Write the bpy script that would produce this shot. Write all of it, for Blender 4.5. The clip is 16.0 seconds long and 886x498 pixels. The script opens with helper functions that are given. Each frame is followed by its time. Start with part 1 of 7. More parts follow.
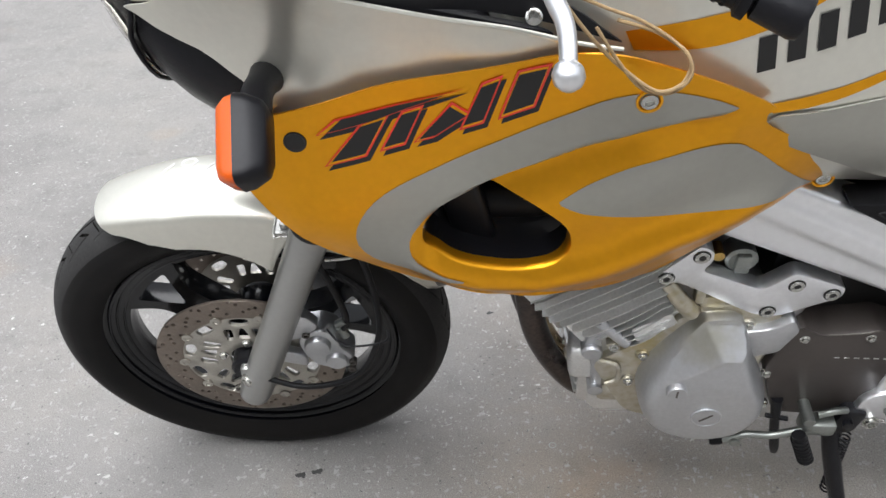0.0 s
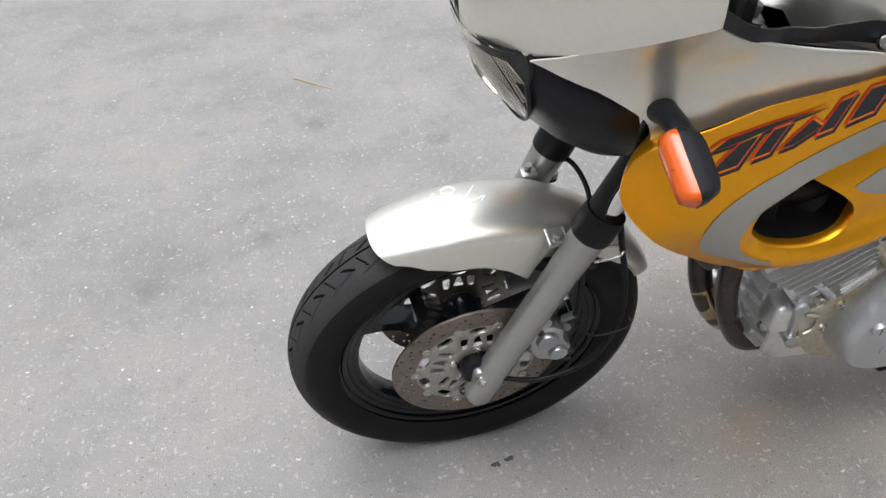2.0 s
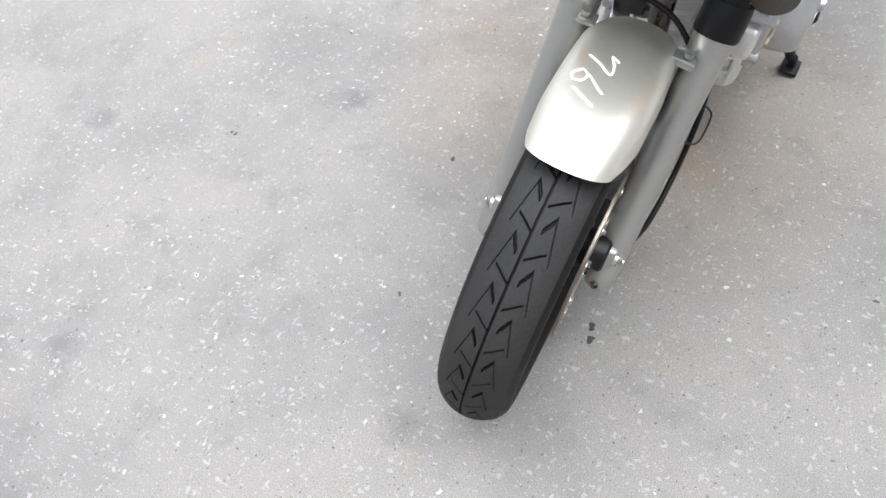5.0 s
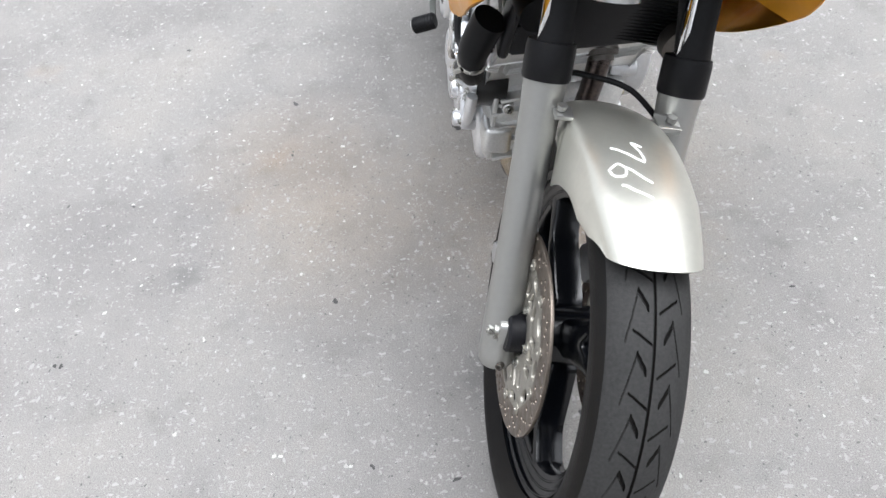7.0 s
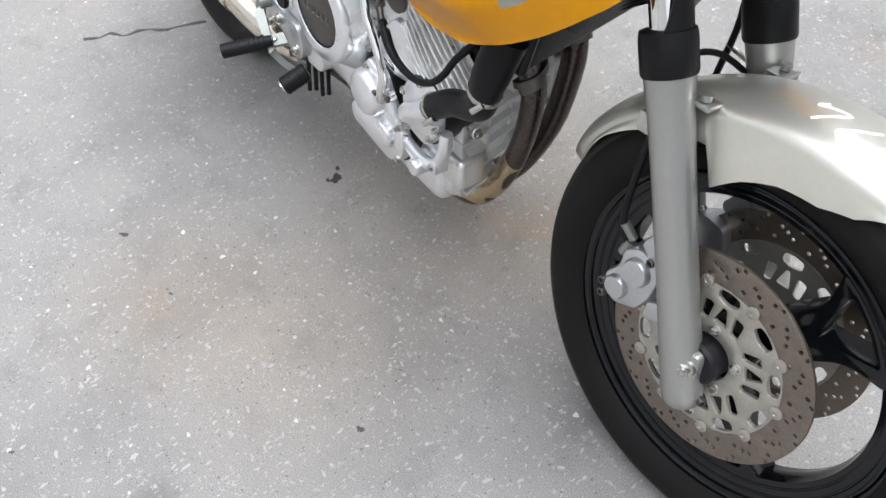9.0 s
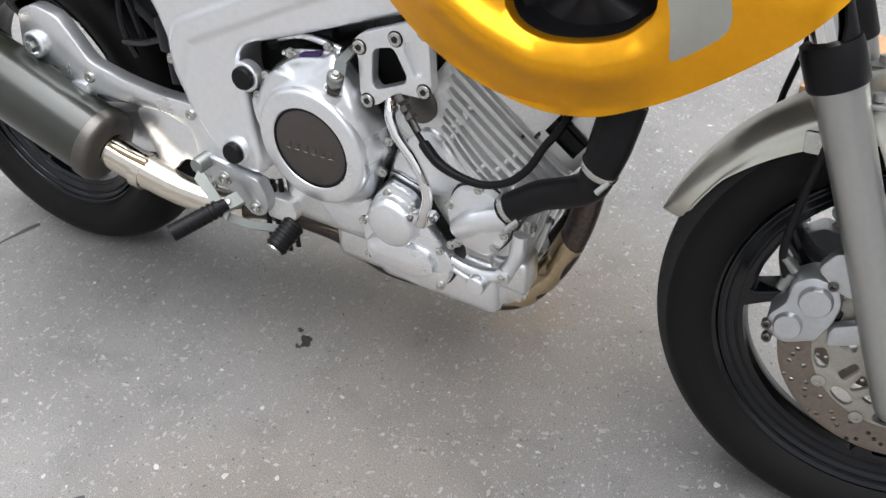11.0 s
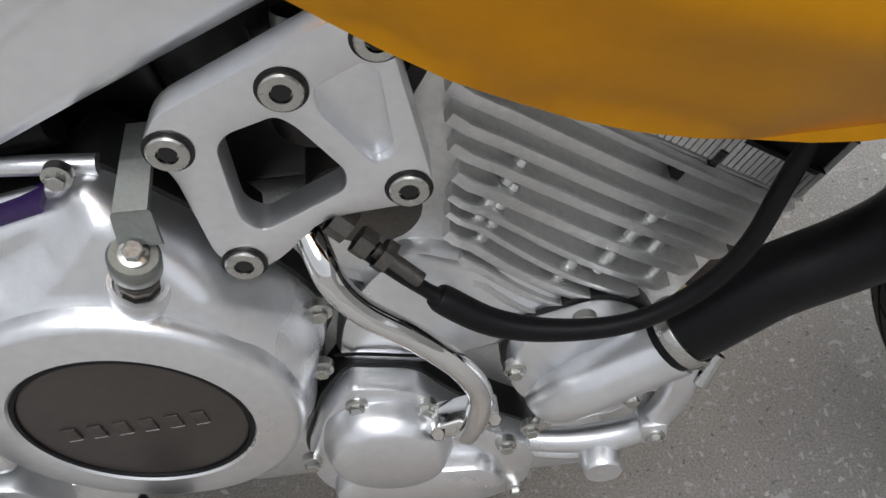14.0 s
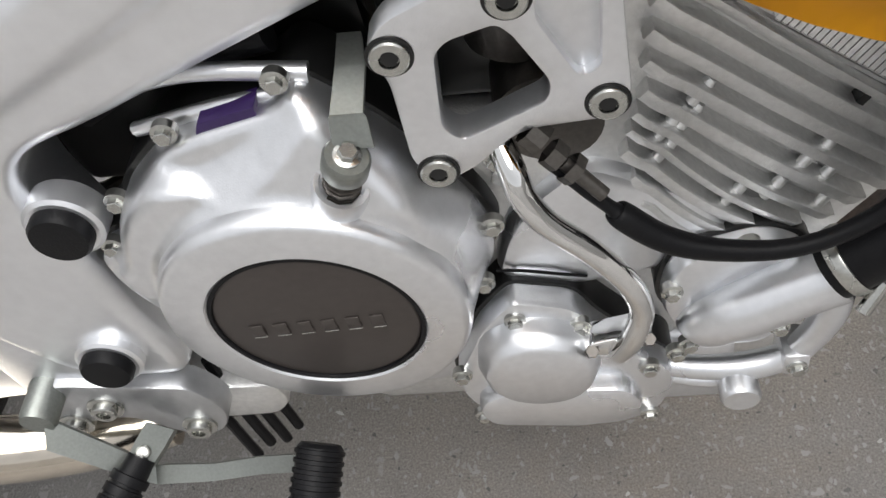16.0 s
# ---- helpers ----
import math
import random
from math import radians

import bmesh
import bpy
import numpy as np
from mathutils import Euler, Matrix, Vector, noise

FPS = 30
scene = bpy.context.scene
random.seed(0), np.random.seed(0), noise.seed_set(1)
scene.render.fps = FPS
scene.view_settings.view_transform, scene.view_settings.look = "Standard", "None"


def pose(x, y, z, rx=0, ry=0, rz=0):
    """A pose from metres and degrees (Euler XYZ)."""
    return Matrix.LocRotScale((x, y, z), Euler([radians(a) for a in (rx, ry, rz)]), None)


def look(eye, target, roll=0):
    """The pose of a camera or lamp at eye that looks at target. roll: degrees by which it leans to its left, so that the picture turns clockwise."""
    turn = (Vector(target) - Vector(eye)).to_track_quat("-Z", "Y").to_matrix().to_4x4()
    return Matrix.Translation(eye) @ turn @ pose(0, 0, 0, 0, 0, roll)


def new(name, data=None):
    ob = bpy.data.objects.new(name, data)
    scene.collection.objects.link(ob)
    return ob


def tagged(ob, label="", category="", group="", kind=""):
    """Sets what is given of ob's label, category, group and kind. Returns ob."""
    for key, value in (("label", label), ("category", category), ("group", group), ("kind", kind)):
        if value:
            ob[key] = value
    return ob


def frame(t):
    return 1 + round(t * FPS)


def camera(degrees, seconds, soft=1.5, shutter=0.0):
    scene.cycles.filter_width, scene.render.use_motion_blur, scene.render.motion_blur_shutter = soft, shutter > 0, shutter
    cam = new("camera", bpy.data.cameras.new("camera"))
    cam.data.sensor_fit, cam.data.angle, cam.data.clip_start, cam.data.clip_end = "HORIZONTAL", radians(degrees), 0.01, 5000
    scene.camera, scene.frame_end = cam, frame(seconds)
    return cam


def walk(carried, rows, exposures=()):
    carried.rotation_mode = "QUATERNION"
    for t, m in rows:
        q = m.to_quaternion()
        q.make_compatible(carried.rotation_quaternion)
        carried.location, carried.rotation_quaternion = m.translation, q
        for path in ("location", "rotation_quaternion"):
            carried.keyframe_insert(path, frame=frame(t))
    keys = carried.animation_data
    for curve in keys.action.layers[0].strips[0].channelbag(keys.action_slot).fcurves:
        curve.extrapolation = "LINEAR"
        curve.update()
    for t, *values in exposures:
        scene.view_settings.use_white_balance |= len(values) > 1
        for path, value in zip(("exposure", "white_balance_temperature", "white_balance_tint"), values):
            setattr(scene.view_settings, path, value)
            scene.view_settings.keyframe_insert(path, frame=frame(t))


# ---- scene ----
cam = camera(54.00, 16.0)
EXPOSURES = [(0, 0.22, 6240, 10), (1, -0.04, 6230, 10), (2, 0.10, 6210, 10), (3, 0.05, 6210, 10), (3.5, 0.12, 6205, 10), (4, 0.38, 6190, 10), (4.2, 0.44, 6190, 10), (6.3, 0.58, 6150, 10), (7, 0.50, 6130, 10), (8.7, 0.48, 6120, 10), (10.8, 0.34, 6220, 10), (11.5, 0.20, 6260, 10), (12.2, 0.0, 6380, 10), (13, -0.14, 6400, 10), (13.5, -0.22, 6480, 10), (14.1, -0.2, 6310, 10), (14.5, 0.08, 6310, 10), (15.5, 0.11, 6490, 10), (16, 0.06, 6510, 10)]
PATH = [
    (0, (0.3620, -1.1303, 1.1837), (0.2891, 0.5371, 0.0817), -3.74),
    (0.5, (0.2759, -1.2066, 1.2682), (0.2755, 0.4481, 0.1448), -2.74),
    (1, (0.0879, -1.2958, 1.3350), (0.2804, 0.3999, 0.2923), -3.74),
    (1.5, (-0.1062, -1.3064, 1.3338), (0.1340, 0.4010, 0.3204), -1.98),
    (2, (-0.2580, -1.1699, 1.3204), (0.0535, 0.4415, 0.1775), -3.81),
    (2.5, (-0.3967, -1.0374, 1.3183), (0.0081, 0.4963, 0.1001), -4.40),
    (3, (-0.5787, -0.9349, 1.3308), (0.1063, 0.4605, 0.0724), -3.51),
    (3.5, (-0.7348, -0.8574, 1.3261), (0.1162, 0.4247, 0.0486), -4.02),
    (4, (-0.7877, -0.7004, 1.3085), (0.1590, 0.4680, -0.0101), -6.14),
    (4.2, (-0.8027, -0.6190, 1.2987), (0.1688, 0.4520, -0.0830), -8.02),
    (6.3, (-0.9147, -0.0176, 1.3088), (0.4668, 0.2858, -0.1052), -8.30),
    (6.5, (-0.8626, 0.0438, 1.3045), (0.5195, 0.2827, -0.1213), -9.18),
    (7, (-0.7911, 0.1417, 1.3051), (0.6182, 0.1713, -0.1138), -6.95),
    (7.5, (-0.7376, 0.3200, 1.3080), (0.6292, 0.0882, -0.1335), -7.34),
    (8, (-0.6704, 0.4482, 1.2935), (0.6213, -0.0105, -0.1629), -5.25),
    (8.5, (-0.4978, 0.5543, 1.2878), (0.7324, 0.0113, -0.1926), -7.02),
    (8.7, (-0.4258, 0.5783, 1.2812), (0.7585, -0.0078, -0.2201), -8.46),
    (10.8, (0.0762, 0.8867, 1.1994), (0.8661, -0.3572, -0.1530), -5.62),
    (11, (0.1526, 0.8671, 1.1978), (0.8843, -0.3749, -0.1886), -7.22),
    (11.5, (0.2948, 0.8490, 1.1905), (0.9274, -0.4157, -0.2239), -9.41),
    (12, (0.4652, 0.8313, 1.1916), (0.8670, -0.4855, -0.2592), -13.21),
    (12.5, (0.5197, 0.7159, 1.1585), (0.6921, -0.6139, -0.3254), -14.22),
    (13, (0.5453, 0.4887, 1.0530), (0.6889, -0.7025, -0.5471), -16.20),
    (13.5, (0.5683, 0.3160, 0.9116), (0.6554, -0.8212, -0.7313), -14.86),
    (14, (0.5902, 0.2899, 0.8854), (0.7172, -0.7698, -0.8060), -16.01),
    (14.5, (0.6015, 0.2913, 0.8856), (0.7508, -0.7233, -0.8315), -16.99),
    (15, (0.6102, 0.2976, 0.8909), (0.7796, -0.7070, -0.8301), -18.01),
    (15.5, (0.6346, 0.3034, 0.8866), (0.8624, -0.6845, -0.8374), -20.59),
    (16, (0.6516, 0.3120, 0.8999), (0.9304, -0.6715, -0.8191), -21.53),
]
walk(cam, [(t, look(eye, target, roll)) for t, eye, target, roll in PATH], EXPOSURES)
SKY, SUN = 0.25, 1.75

# ---- world and sun: bright overcast sky ----
world = bpy.data.worlds.new("overcast_sky")
scene.world = world
world.use_nodes = True
wn, wl = world.node_tree.nodes, world.node_tree.links
wn.clear()
sky = wn.new("ShaderNodeTexSky")
sky.sky_type, sky.sun_disc = "NISHITA", False
sky.sun_elevation, sky.sun_rotation = radians(68), radians(200)
sky.air_density, sky.dust_density, sky.ozone_density = 1.0, 6.0, 1.0
grey = wn.new("ShaderNodeHueSaturation")
grey.inputs["Saturation"].default_value = 0.10
back = wn.new("ShaderNodeBackground")
back.inputs["Strength"].default_value = SKY
wout = wn.new("ShaderNodeOutputWorld")
wl.new(sky.outputs[0], grey.inputs["Color"])
wl.new(grey.outputs[0], back.inputs["Color"])
wl.new(back.outputs[0], wout.inputs["Surface"])
sun_data = bpy.data.lights.new("sun", "SUN")
sun_data.energy, sun_data.angle, sun_data.color = SUN, radians(42), (1.0, 0.99, 0.975)
sun = new("sun", sun_data)
sun.matrix_world = look((0, 0, 0), (0.20, -0.22, -0.95))


# ---- materials ----
def material(name, color, rough=0.5, metal=0.0, coat=0.0, var=0.0, scale=40.0, bump=0.0, bscale=300.0, rvar=0.0, tint=None):
    """A procedural surface: base colour varied by two noises, roughness variation and fine relief."""
    m = bpy.data.materials.new(name)
    m.use_nodes = True
    n, l = m.node_tree.nodes, m.node_tree.links
    b = n["Principled BSDF"]
    b.inputs["Base Color"].default_value = (*color, 1)
    b.inputs["Roughness"].default_value = rough
    b.inputs["Metallic"].default_value = metal
    b.inputs["Coat Weight"].default_value = coat
    b.inputs["Coat Roughness"].default_value = 0.12
    tc = n.new("ShaderNodeTexCoord")
    if var:
        big, fine = n.new("ShaderNodeTexNoise"), n.new("ShaderNodeTexNoise")
        big.inputs["Scale"].default_value, fine.inputs["Scale"].default_value = scale * 0.2, scale * 4
        big.inputs["Detail"].default_value = 6
        add = n.new("ShaderNodeMath")
        add.operation = "ADD"
        half = n.new("ShaderNodeMath")
        half.operation = "MULTIPLY"
        half.inputs[1].default_value = 0.5
        for k, t in enumerate((big, fine)):
            l.new(tc.outputs["Object"], t.inputs["Vector"])
            l.new(t.outputs["Fac"], add.inputs[k])
        l.new(add.outputs[0], half.inputs[0])
        ramp = n.new("ShaderNodeValToRGB")
        ramp.color_ramp.elements[0].position, ramp.color_ramp.elements[1].position = 0.3, 0.7
        dark = tint or color
        ramp.color_ramp.elements[0].color = (*[max(0, c * (1 - var)) for c in dark], 1)
        ramp.color_ramp.elements[1].color = (*[min(1, c * (1 + var * 0.6)) for c in color], 1)
        l.new(half.outputs[0], ramp.inputs[0])
        l.new(ramp.outputs[0], b.inputs["Base Color"])
        if rvar:
            mr = n.new("ShaderNodeMapRange")
            mr.inputs["From Min"].default_value, mr.inputs["From Max"].default_value = 0.3, 0.7
            mr.inputs["To Min"].default_value, mr.inputs["To Max"].default_value = rough - rvar, rough + rvar
            l.new(big.outputs["Fac"], mr.inputs["Value"])
            l.new(mr.outputs[0], b.inputs["Roughness"])
    if bump:
        t, bp = n.new("ShaderNodeTexNoise"), n.new("ShaderNodeBump")
        t.inputs["Scale"].default_value, t.inputs["Detail"].default_value = bscale, 3
        bp.inputs["Strength"].default_value, bp.inputs["Distance"].default_value = bump, 0.001
        l.new(tc.outputs["Object"], t.inputs["Vector"])
        l.new(t.outputs["Fac"], bp.inputs["Height"])
        l.new(bp.outputs[0], b.inputs["Normal"])
    return m


SILVER = material("champagne_silver_paint", (0.70, 0.69, 0.62), 0.32, 0.80, 0.15, 0.05, 30, 0.04, 2500)
GREYPAINT = material("silver_grey_paint", (0.36, 0.355, 0.315), 0.38, 0.6, 0.15, 0.05, 30, 0.04, 2500)
ORANGE = material("amber_metallic_paint", (0.82, 0.37, 0.010), 0.30, 0.90, 0.10, 0.06, 30, 0.04, 2500)
# dull aluminium, its colour also darkened for shade and dark reflections
DULLSHADE = material("dull_shaded_aluminium", (0.55, 0.56, 0.575), 0.36, 0.9, 0.0, 0.10, 40, 0.12, 900, 0.06)
ALU = material("painted_cast_aluminium", (0.85, 0.86, 0.88), 0.32, 0.93, 0.05, 0.07, 40, 0.12, 900, 0.06)
FRAME = material("silver_frame_paint", (0.86, 0.87, 0.89), 0.32, 0.88, 0.1, 0.05, 25, 0.06, 1200, 0.04)
RAW = material("oil_stained_cast_aluminium", (0.60, 0.59, 0.56), 0.36, 0.85, 0.0, 0.16, 22, 0.2, 500, 0.08, (0.52, 0.46, 0.30))
CAST = material("rough_cast_aluminium", (0.80, 0.80, 0.79), 0.38, 0.88, 0.0, 0.14, 60, 0.4, 700, 0.08)
FORK = material("grey_fork_paint", (0.36, 0.36, 0.345), 0.32, 0.75, 0.1, 0.05, 30, 0.05, 900)
CHROME = material("chrome", (0.80, 0.80, 0.79), 0.07, 1.0)
STEEL = material("zinc_plated_steel", (0.55, 0.55, 0.52), 0.28, 1.0, 0.0, 0.15, 120, 0.1, 600, 0.08)
DARKSTEEL = material("darkened_steel", (0.13, 0.12, 0.11), 0.4, 0.9, 0.0, 0.25, 90, 0.1, 500, 0.1)
ZINC = material("dull_zinc", (0.30, 0.315, 0.295), 0.4, 0.9, 0.0, 0.15, 120, 0.1, 600, 0.08)
DISC = material("worn_brake_disc_steel", (0.22, 0.185, 0.155), 0.38, 0.85, 0.0, 0.2, 60, 0.15, 800, 0.08)
CARRIER = material("disc_carrier_aluminium", (0.42, 0.40, 0.355), 0.42, 0.8, 0.0, 0.15, 60, 0.1, 600, 0.05)
BLACK = material("black_plastic", (0.008, 0.008, 0.010), 0.36, 0.0, 0.0, 0.25, 60, 0.25, 1400, 0.08)
GLOSSBLACK = material("gloss_black_wheel_paint", (0.003, 0.0035, 0.005), 0.16, 0.0, 0.0, 0.3, 30, 0.05, 300, 0.06)
RUBBER = material("black_rubber", (0.007, 0.007, 0.008), 0.42, 0.0, 0.0, 0.3, 50, 0.2, 900, 0.08)
TREAD = material("dusty_worn_tread_rubber", (0.030, 0.0297, 0.0293), 0.70, 0.0, 0.0, 0.35, 60, 0.4, 500, 0.08)
TYRE = material("tyre_rubber", (0.006, 0.006, 0.0065), 0.50, 0.0, 0.0, 0.4, 40, 0.3, 700, 0.1, (0.016, 0.014, 0.012))
BADGE = material("dark_bronze_badge_plastic", (0.065, 0.055, 0.050), 0.38, 0.3, 0.0, 0.12, 50, 0.15, 1500, 0.05)
PIPE = material("heat_tinted_exhaust_steel", (0.10, 0.080, 0.070), 0.3, 0.95, 0.0, 0.35, 45, 0.12, 300, 0.08, (0.055, 0.05, 0.055))
GOLD = material("straw_tinted_stainless", (0.50, 0.40, 0.26), 0.17, 1.0, 0.0, 0.2, 30, 0.05, 300, 0.05)
POLISHED = material("polished_stainless", (0.68, 0.62, 0.53), 0.13, 1.0, 0.0, 0.12, 20, 0.03, 300, 0.04)
CARBON = material("dark_silencer_sleeve", (0.024, 0.026, 0.020), 0.30, 0.1, 0.3, 0.2, 120)
AMBER = material("amber_lens", (0.80, 0.13, 0.006), 0.2, 0.0, 0.15)
AMBER.node_tree.nodes["Principled BSDF"].inputs["Transmission Weight"].default_value = 0.35
# darker copy of the amber puts the ribs' shade into colour
RIBSHADE = material("amber_rib_shade", (0.42, 0.055, 0.004), 0.25, 0.0, 0.1)
LENS = material("clear_lens", (0.95, 0.95, 0.93), 0.03)
LENS.node_tree.nodes["Principled BSDF"].inputs["Transmission Weight"].default_value = 1.0
LENS.node_tree.nodes["Principled BSDF"].inputs["IOR"].default_value = 1.15
REFLECT = material("headlamp_reflector", (0.82, 0.76, 0.64), 0.06, 1.0)
SMOKE = material("smoked_screen", (0.02, 0.021, 0.023), 0.06, 0.0, 0.3)
SMOKE.node_tree.nodes["Principled BSDF"].inputs["Transmission Weight"].default_value = 0.25
RED = material("red_switch", (0.75, 0.03, 0.02), 0.4)
REDLINE = material("red_decal", (0.70, 0.035, 0.012), 0.35, 0.0, 0.3)
# black for decals, also for blocks and plates that paint shade
INKSHADE = material("black_decal_and_shade", (0.012, 0.012, 0.012), 0.35, 0.0, 0.3)
WHITE = material("white_marker_paint", (0.82, 0.82, 0.80), 0.5, 0.0, 0.0, 0.06, 80)
TWINE = material("jute_twine", (0.42, 0.29, 0.15), 0.85, 0.0, 0.0, 0.35, 500, 0.8, 900)
BRASS = material("brass", (0.60, 0.42, 0.14), 0.3, 1.0, 0.0, 0.2, 90)
for dull, gloss in ((BLACK, 0.25), (RUBBER, 0.18), (TYRE, 0.12), (TREAD, 0.18), (INKSHADE, 0.25), (GLOSSBLACK, 0.4)):
    dull.node_tree.nodes["Principled BSDF"].inputs["Specular IOR Level"].default_value = gloss
FLUTE = material("dull_reflector_flute", (0.45, 0.43, 0.39), 0.16, 1.0)
PURPLE = material("purple_label", (0.035, 0.015, 0.09), 0.4, 0.0, 0.0, 0.2, 80)


def stained(m, spots, color, most=0.75):
    """Lets oily stains with soft ragged edges sink into a metal at some places of the machine."""
    n, l = m.node_tree.nodes, m.node_tree.links
    b = n["Principled BSDF"]
    src = b.inputs["Base Color"].links[0].from_socket
    tc, rag = n.new("ShaderNodeTexCoord"), n.new("ShaderNodeTexNoise")
    rag.inputs["Scale"].default_value, rag.inputs["Detail"].default_value = 55, 5
    l.new(tc.outputs["Object"], rag.inputs["Vector"])
    for at, r in spots:
        d, w, f, x = n.new("ShaderNodeVectorMath"), n.new("ShaderNodeMath"), n.new("ShaderNodeMapRange"), n.new("ShaderNodeMix")
        d.operation, w.operation, x.data_type = "DISTANCE", "MULTIPLY_ADD", "RGBA"
        d.inputs[1].default_value = at
        w.inputs[1].default_value = r * 1.2
        l.new(tc.outputs["Object"], d.inputs[0])
        l.new(rag.outputs["Fac"], w.inputs[0])
        l.new(d.outputs["Value"], w.inputs[2])
        f.inputs["From Min"].default_value, f.inputs["From Max"].default_value = r * 0.9, r * 1.9
        f.inputs["To Min"].default_value, f.inputs["To Max"].default_value = most, 0.0
        l.new(w.outputs[0], f.inputs["Value"])
        l.new(f.outputs[0], x.inputs[0])
        l.new(src, x.inputs[6])
        x.inputs[7].default_value = (*color, 1)
        src = x.outputs[2]
    l.new(src, b.inputs["Base Color"])


stained(DULLSHADE, (((0.660, -0.185, 0.490), 0.034), ((0.690, -0.165, 0.530), 0.025), ((0.640, -0.17, 0.44), 0.018)), (0.38, 0.36, 0.26), 0.65)
stained(RAW, (((0.675, -0.15, 0.535), 0.020), ((0.70, -0.15, 0.535), 0.016), ((0.592, -0.15, 0.445), 0.026), ((0.60, -0.15, 0.40), 0.020), ((0.77, -0.15, 0.50), 0.02)), (0.44, 0.35, 0.15), 0.6)


def asphalt():
    m = bpy.data.materials.new("worn_grey_asphalt")
    m.use_nodes = True
    n, l = m.node_tree.nodes, m.node_tree.links
    b = n["Principled BSDF"]
    tc = n.new("ShaderNodeTexCoord")

    def noise_tex(scale, detail=4, rough=0.6):
        t = n.new("ShaderNodeTexNoise")
        t.inputs["Scale"].default_value, t.inputs["Detail"].default_value, t.inputs["Roughness"].default_value = scale, detail, rough
        l.new(tc.outputs["Object"], t.inputs["Vector"])
        return t

    def ramp(source, stops):
        r = n.new("ShaderNodeValToRGB")
        r.color_ramp.elements[0].position, r.color_ramp.elements[1].position = stops[0][0], stops[-1][0]
        r.color_ramp.elements[0].color, r.color_ramp.elements[1].color = (*stops[0][1], 1), (*stops[-1][1], 1)
        for p, c in stops[1:-1]:
            r.color_ramp.elements.new(p).color = (*c, 1)
        l.new(source, r.inputs[0])
        return r

    def mix(kind, fac, a, c):
        x = n.new("ShaderNodeMix")
        x.data_type, x.blend_type = "RGBA", kind
        if isinstance(fac, float):
            x.inputs[0].default_value = fac
        else:
            l.new(fac, x.inputs[0])
        for k, s in ((6, a), (7, c)):
            if isinstance(s, tuple):
                x.inputs[k].default_value = (*s, 1)
            else:
                l.new(s, x.inputs[k])
        return x.outputs[2]

    binder = ramp(noise_tex(420, 5, 0.7).outputs["Fac"], [(0.25, (0.107, 0.104, 0.100)), (0.52, (0.220, 0.212, 0.204)), (0.8, (0.357, 0.346, 0.334))])
    blotch = ramp(noise_tex(1.7, 7, 0.62).outputs["Fac"], [(0.3, (0.77, 0.77, 0.77)), (0.5, (1.0, 1.0, 1.0)), (0.72, (1.16, 1.14, 1.11))])
    patch = ramp(noise_tex(9, 5, 0.6).outputs["Fac"], [(0.28, (0.77, 0.765, 0.755)), (0.45, (1, 1, 1)), (1.0, (1.07, 1.05, 1.03))])
    col = mix("MULTIPLY", 1.0, binder.outputs[0], blotch.outputs[0])
    col = mix("MULTIPLY", 0.7, col, patch.outputs[0])
    # rusty tinge in a few places
    rust = ramp(noise_tex(2.6, 3).outputs["Fac"], [(0.62, (0, 0, 0)), (0.75, (1, 1, 1))])
    rustc = mix("MULTIPLY", 1.0, col, (1.08, 0.99, 0.90))
    col = mix("MIX", rust.outputs[0], col, rustc)
    # faint dark scuffs with ragged soft edges
    ragged = noise_tex(26, 5, 0.7)
    for x, y, r in ((0.507, 0.721, 0.050), (0.160, 0.121, 0.050), (-0.358, 0.887, 0.050), (-0.254, 0.175, 0.045), (-0.66, 0.74, 0.06), (0.23, 1.31, 0.05), (-0.15, 1.55, 0.07)):
        d = n.new("ShaderNodeVectorMath")
        d.operation = "DISTANCE"
        d.inputs[1].default_value = (x, y, 0)
        l.new(tc.outputs["Object"], d.inputs[0])
        wob = n.new("ShaderNodeMath")
        wob.operation = "MULTIPLY_ADD"
        wob.inputs[1].default_value = r * 2.2
        l.new(ragged.outputs["Fac"], wob.inputs[0])
        l.new(d.outputs["Value"], wob.inputs[2])
        fade = n.new("ShaderNodeMapRange")
        fade.inputs["From Min"].default_value, fade.inputs["From Max"].default_value = r * 1.3, r * 2.2
        fade.inputs["To Min"].default_value, fade.inputs["To Max"].default_value = 0.55, 0.0
        l.new(wob.outputs[0], fade.inputs["Value"])
        col = mix("MIX", fade.outputs[0], col, (0.11, 0.108, 0.106))
    # brown tinge beside and under the machine, with a soft ragged edge
    for x, y, r in ((0.62, 0.36, 0.24), (0.89, 0.52, 0.20), (0.75, -0.15, 0.30), (0.45, -0.10, 0.22)):
        d = n.new("ShaderNodeVectorMath")
        d.operation = "DISTANCE"
        d.inputs[1].default_value = (x, y, 0)
        l.new(tc.outputs["Object"], d.inputs[0])
        wob = n.new("ShaderNodeMath")
        wob.operation = "MULTIPLY_ADD"
        wob.inputs[1].default_value = r * 0.9
        l.new(ragged.outputs["Fac"], wob.inputs[0])
        l.new(d.outputs["Value"], wob.inputs[2])
        fade = n.new("ShaderNodeMapRange")
        fade.inputs["From Min"].default_value, fade.inputs["From Max"].default_value = r * 0.7, r * 1.9
        fade.inputs["To Min"].default_value, fade.inputs["To Max"].default_value = 0.50, 0.0
        l.new(wob.outputs[0], fade.inputs["Value"])
        brown = mix("MULTIPLY", 1.0, col, (1.05, 0.94, 0.81))
        col = mix("MIX", fade.outputs[0], col, brown)
    # pale chips of stone, in two sizes, and a few dark ones
    warp = noise_tex(60, 2)
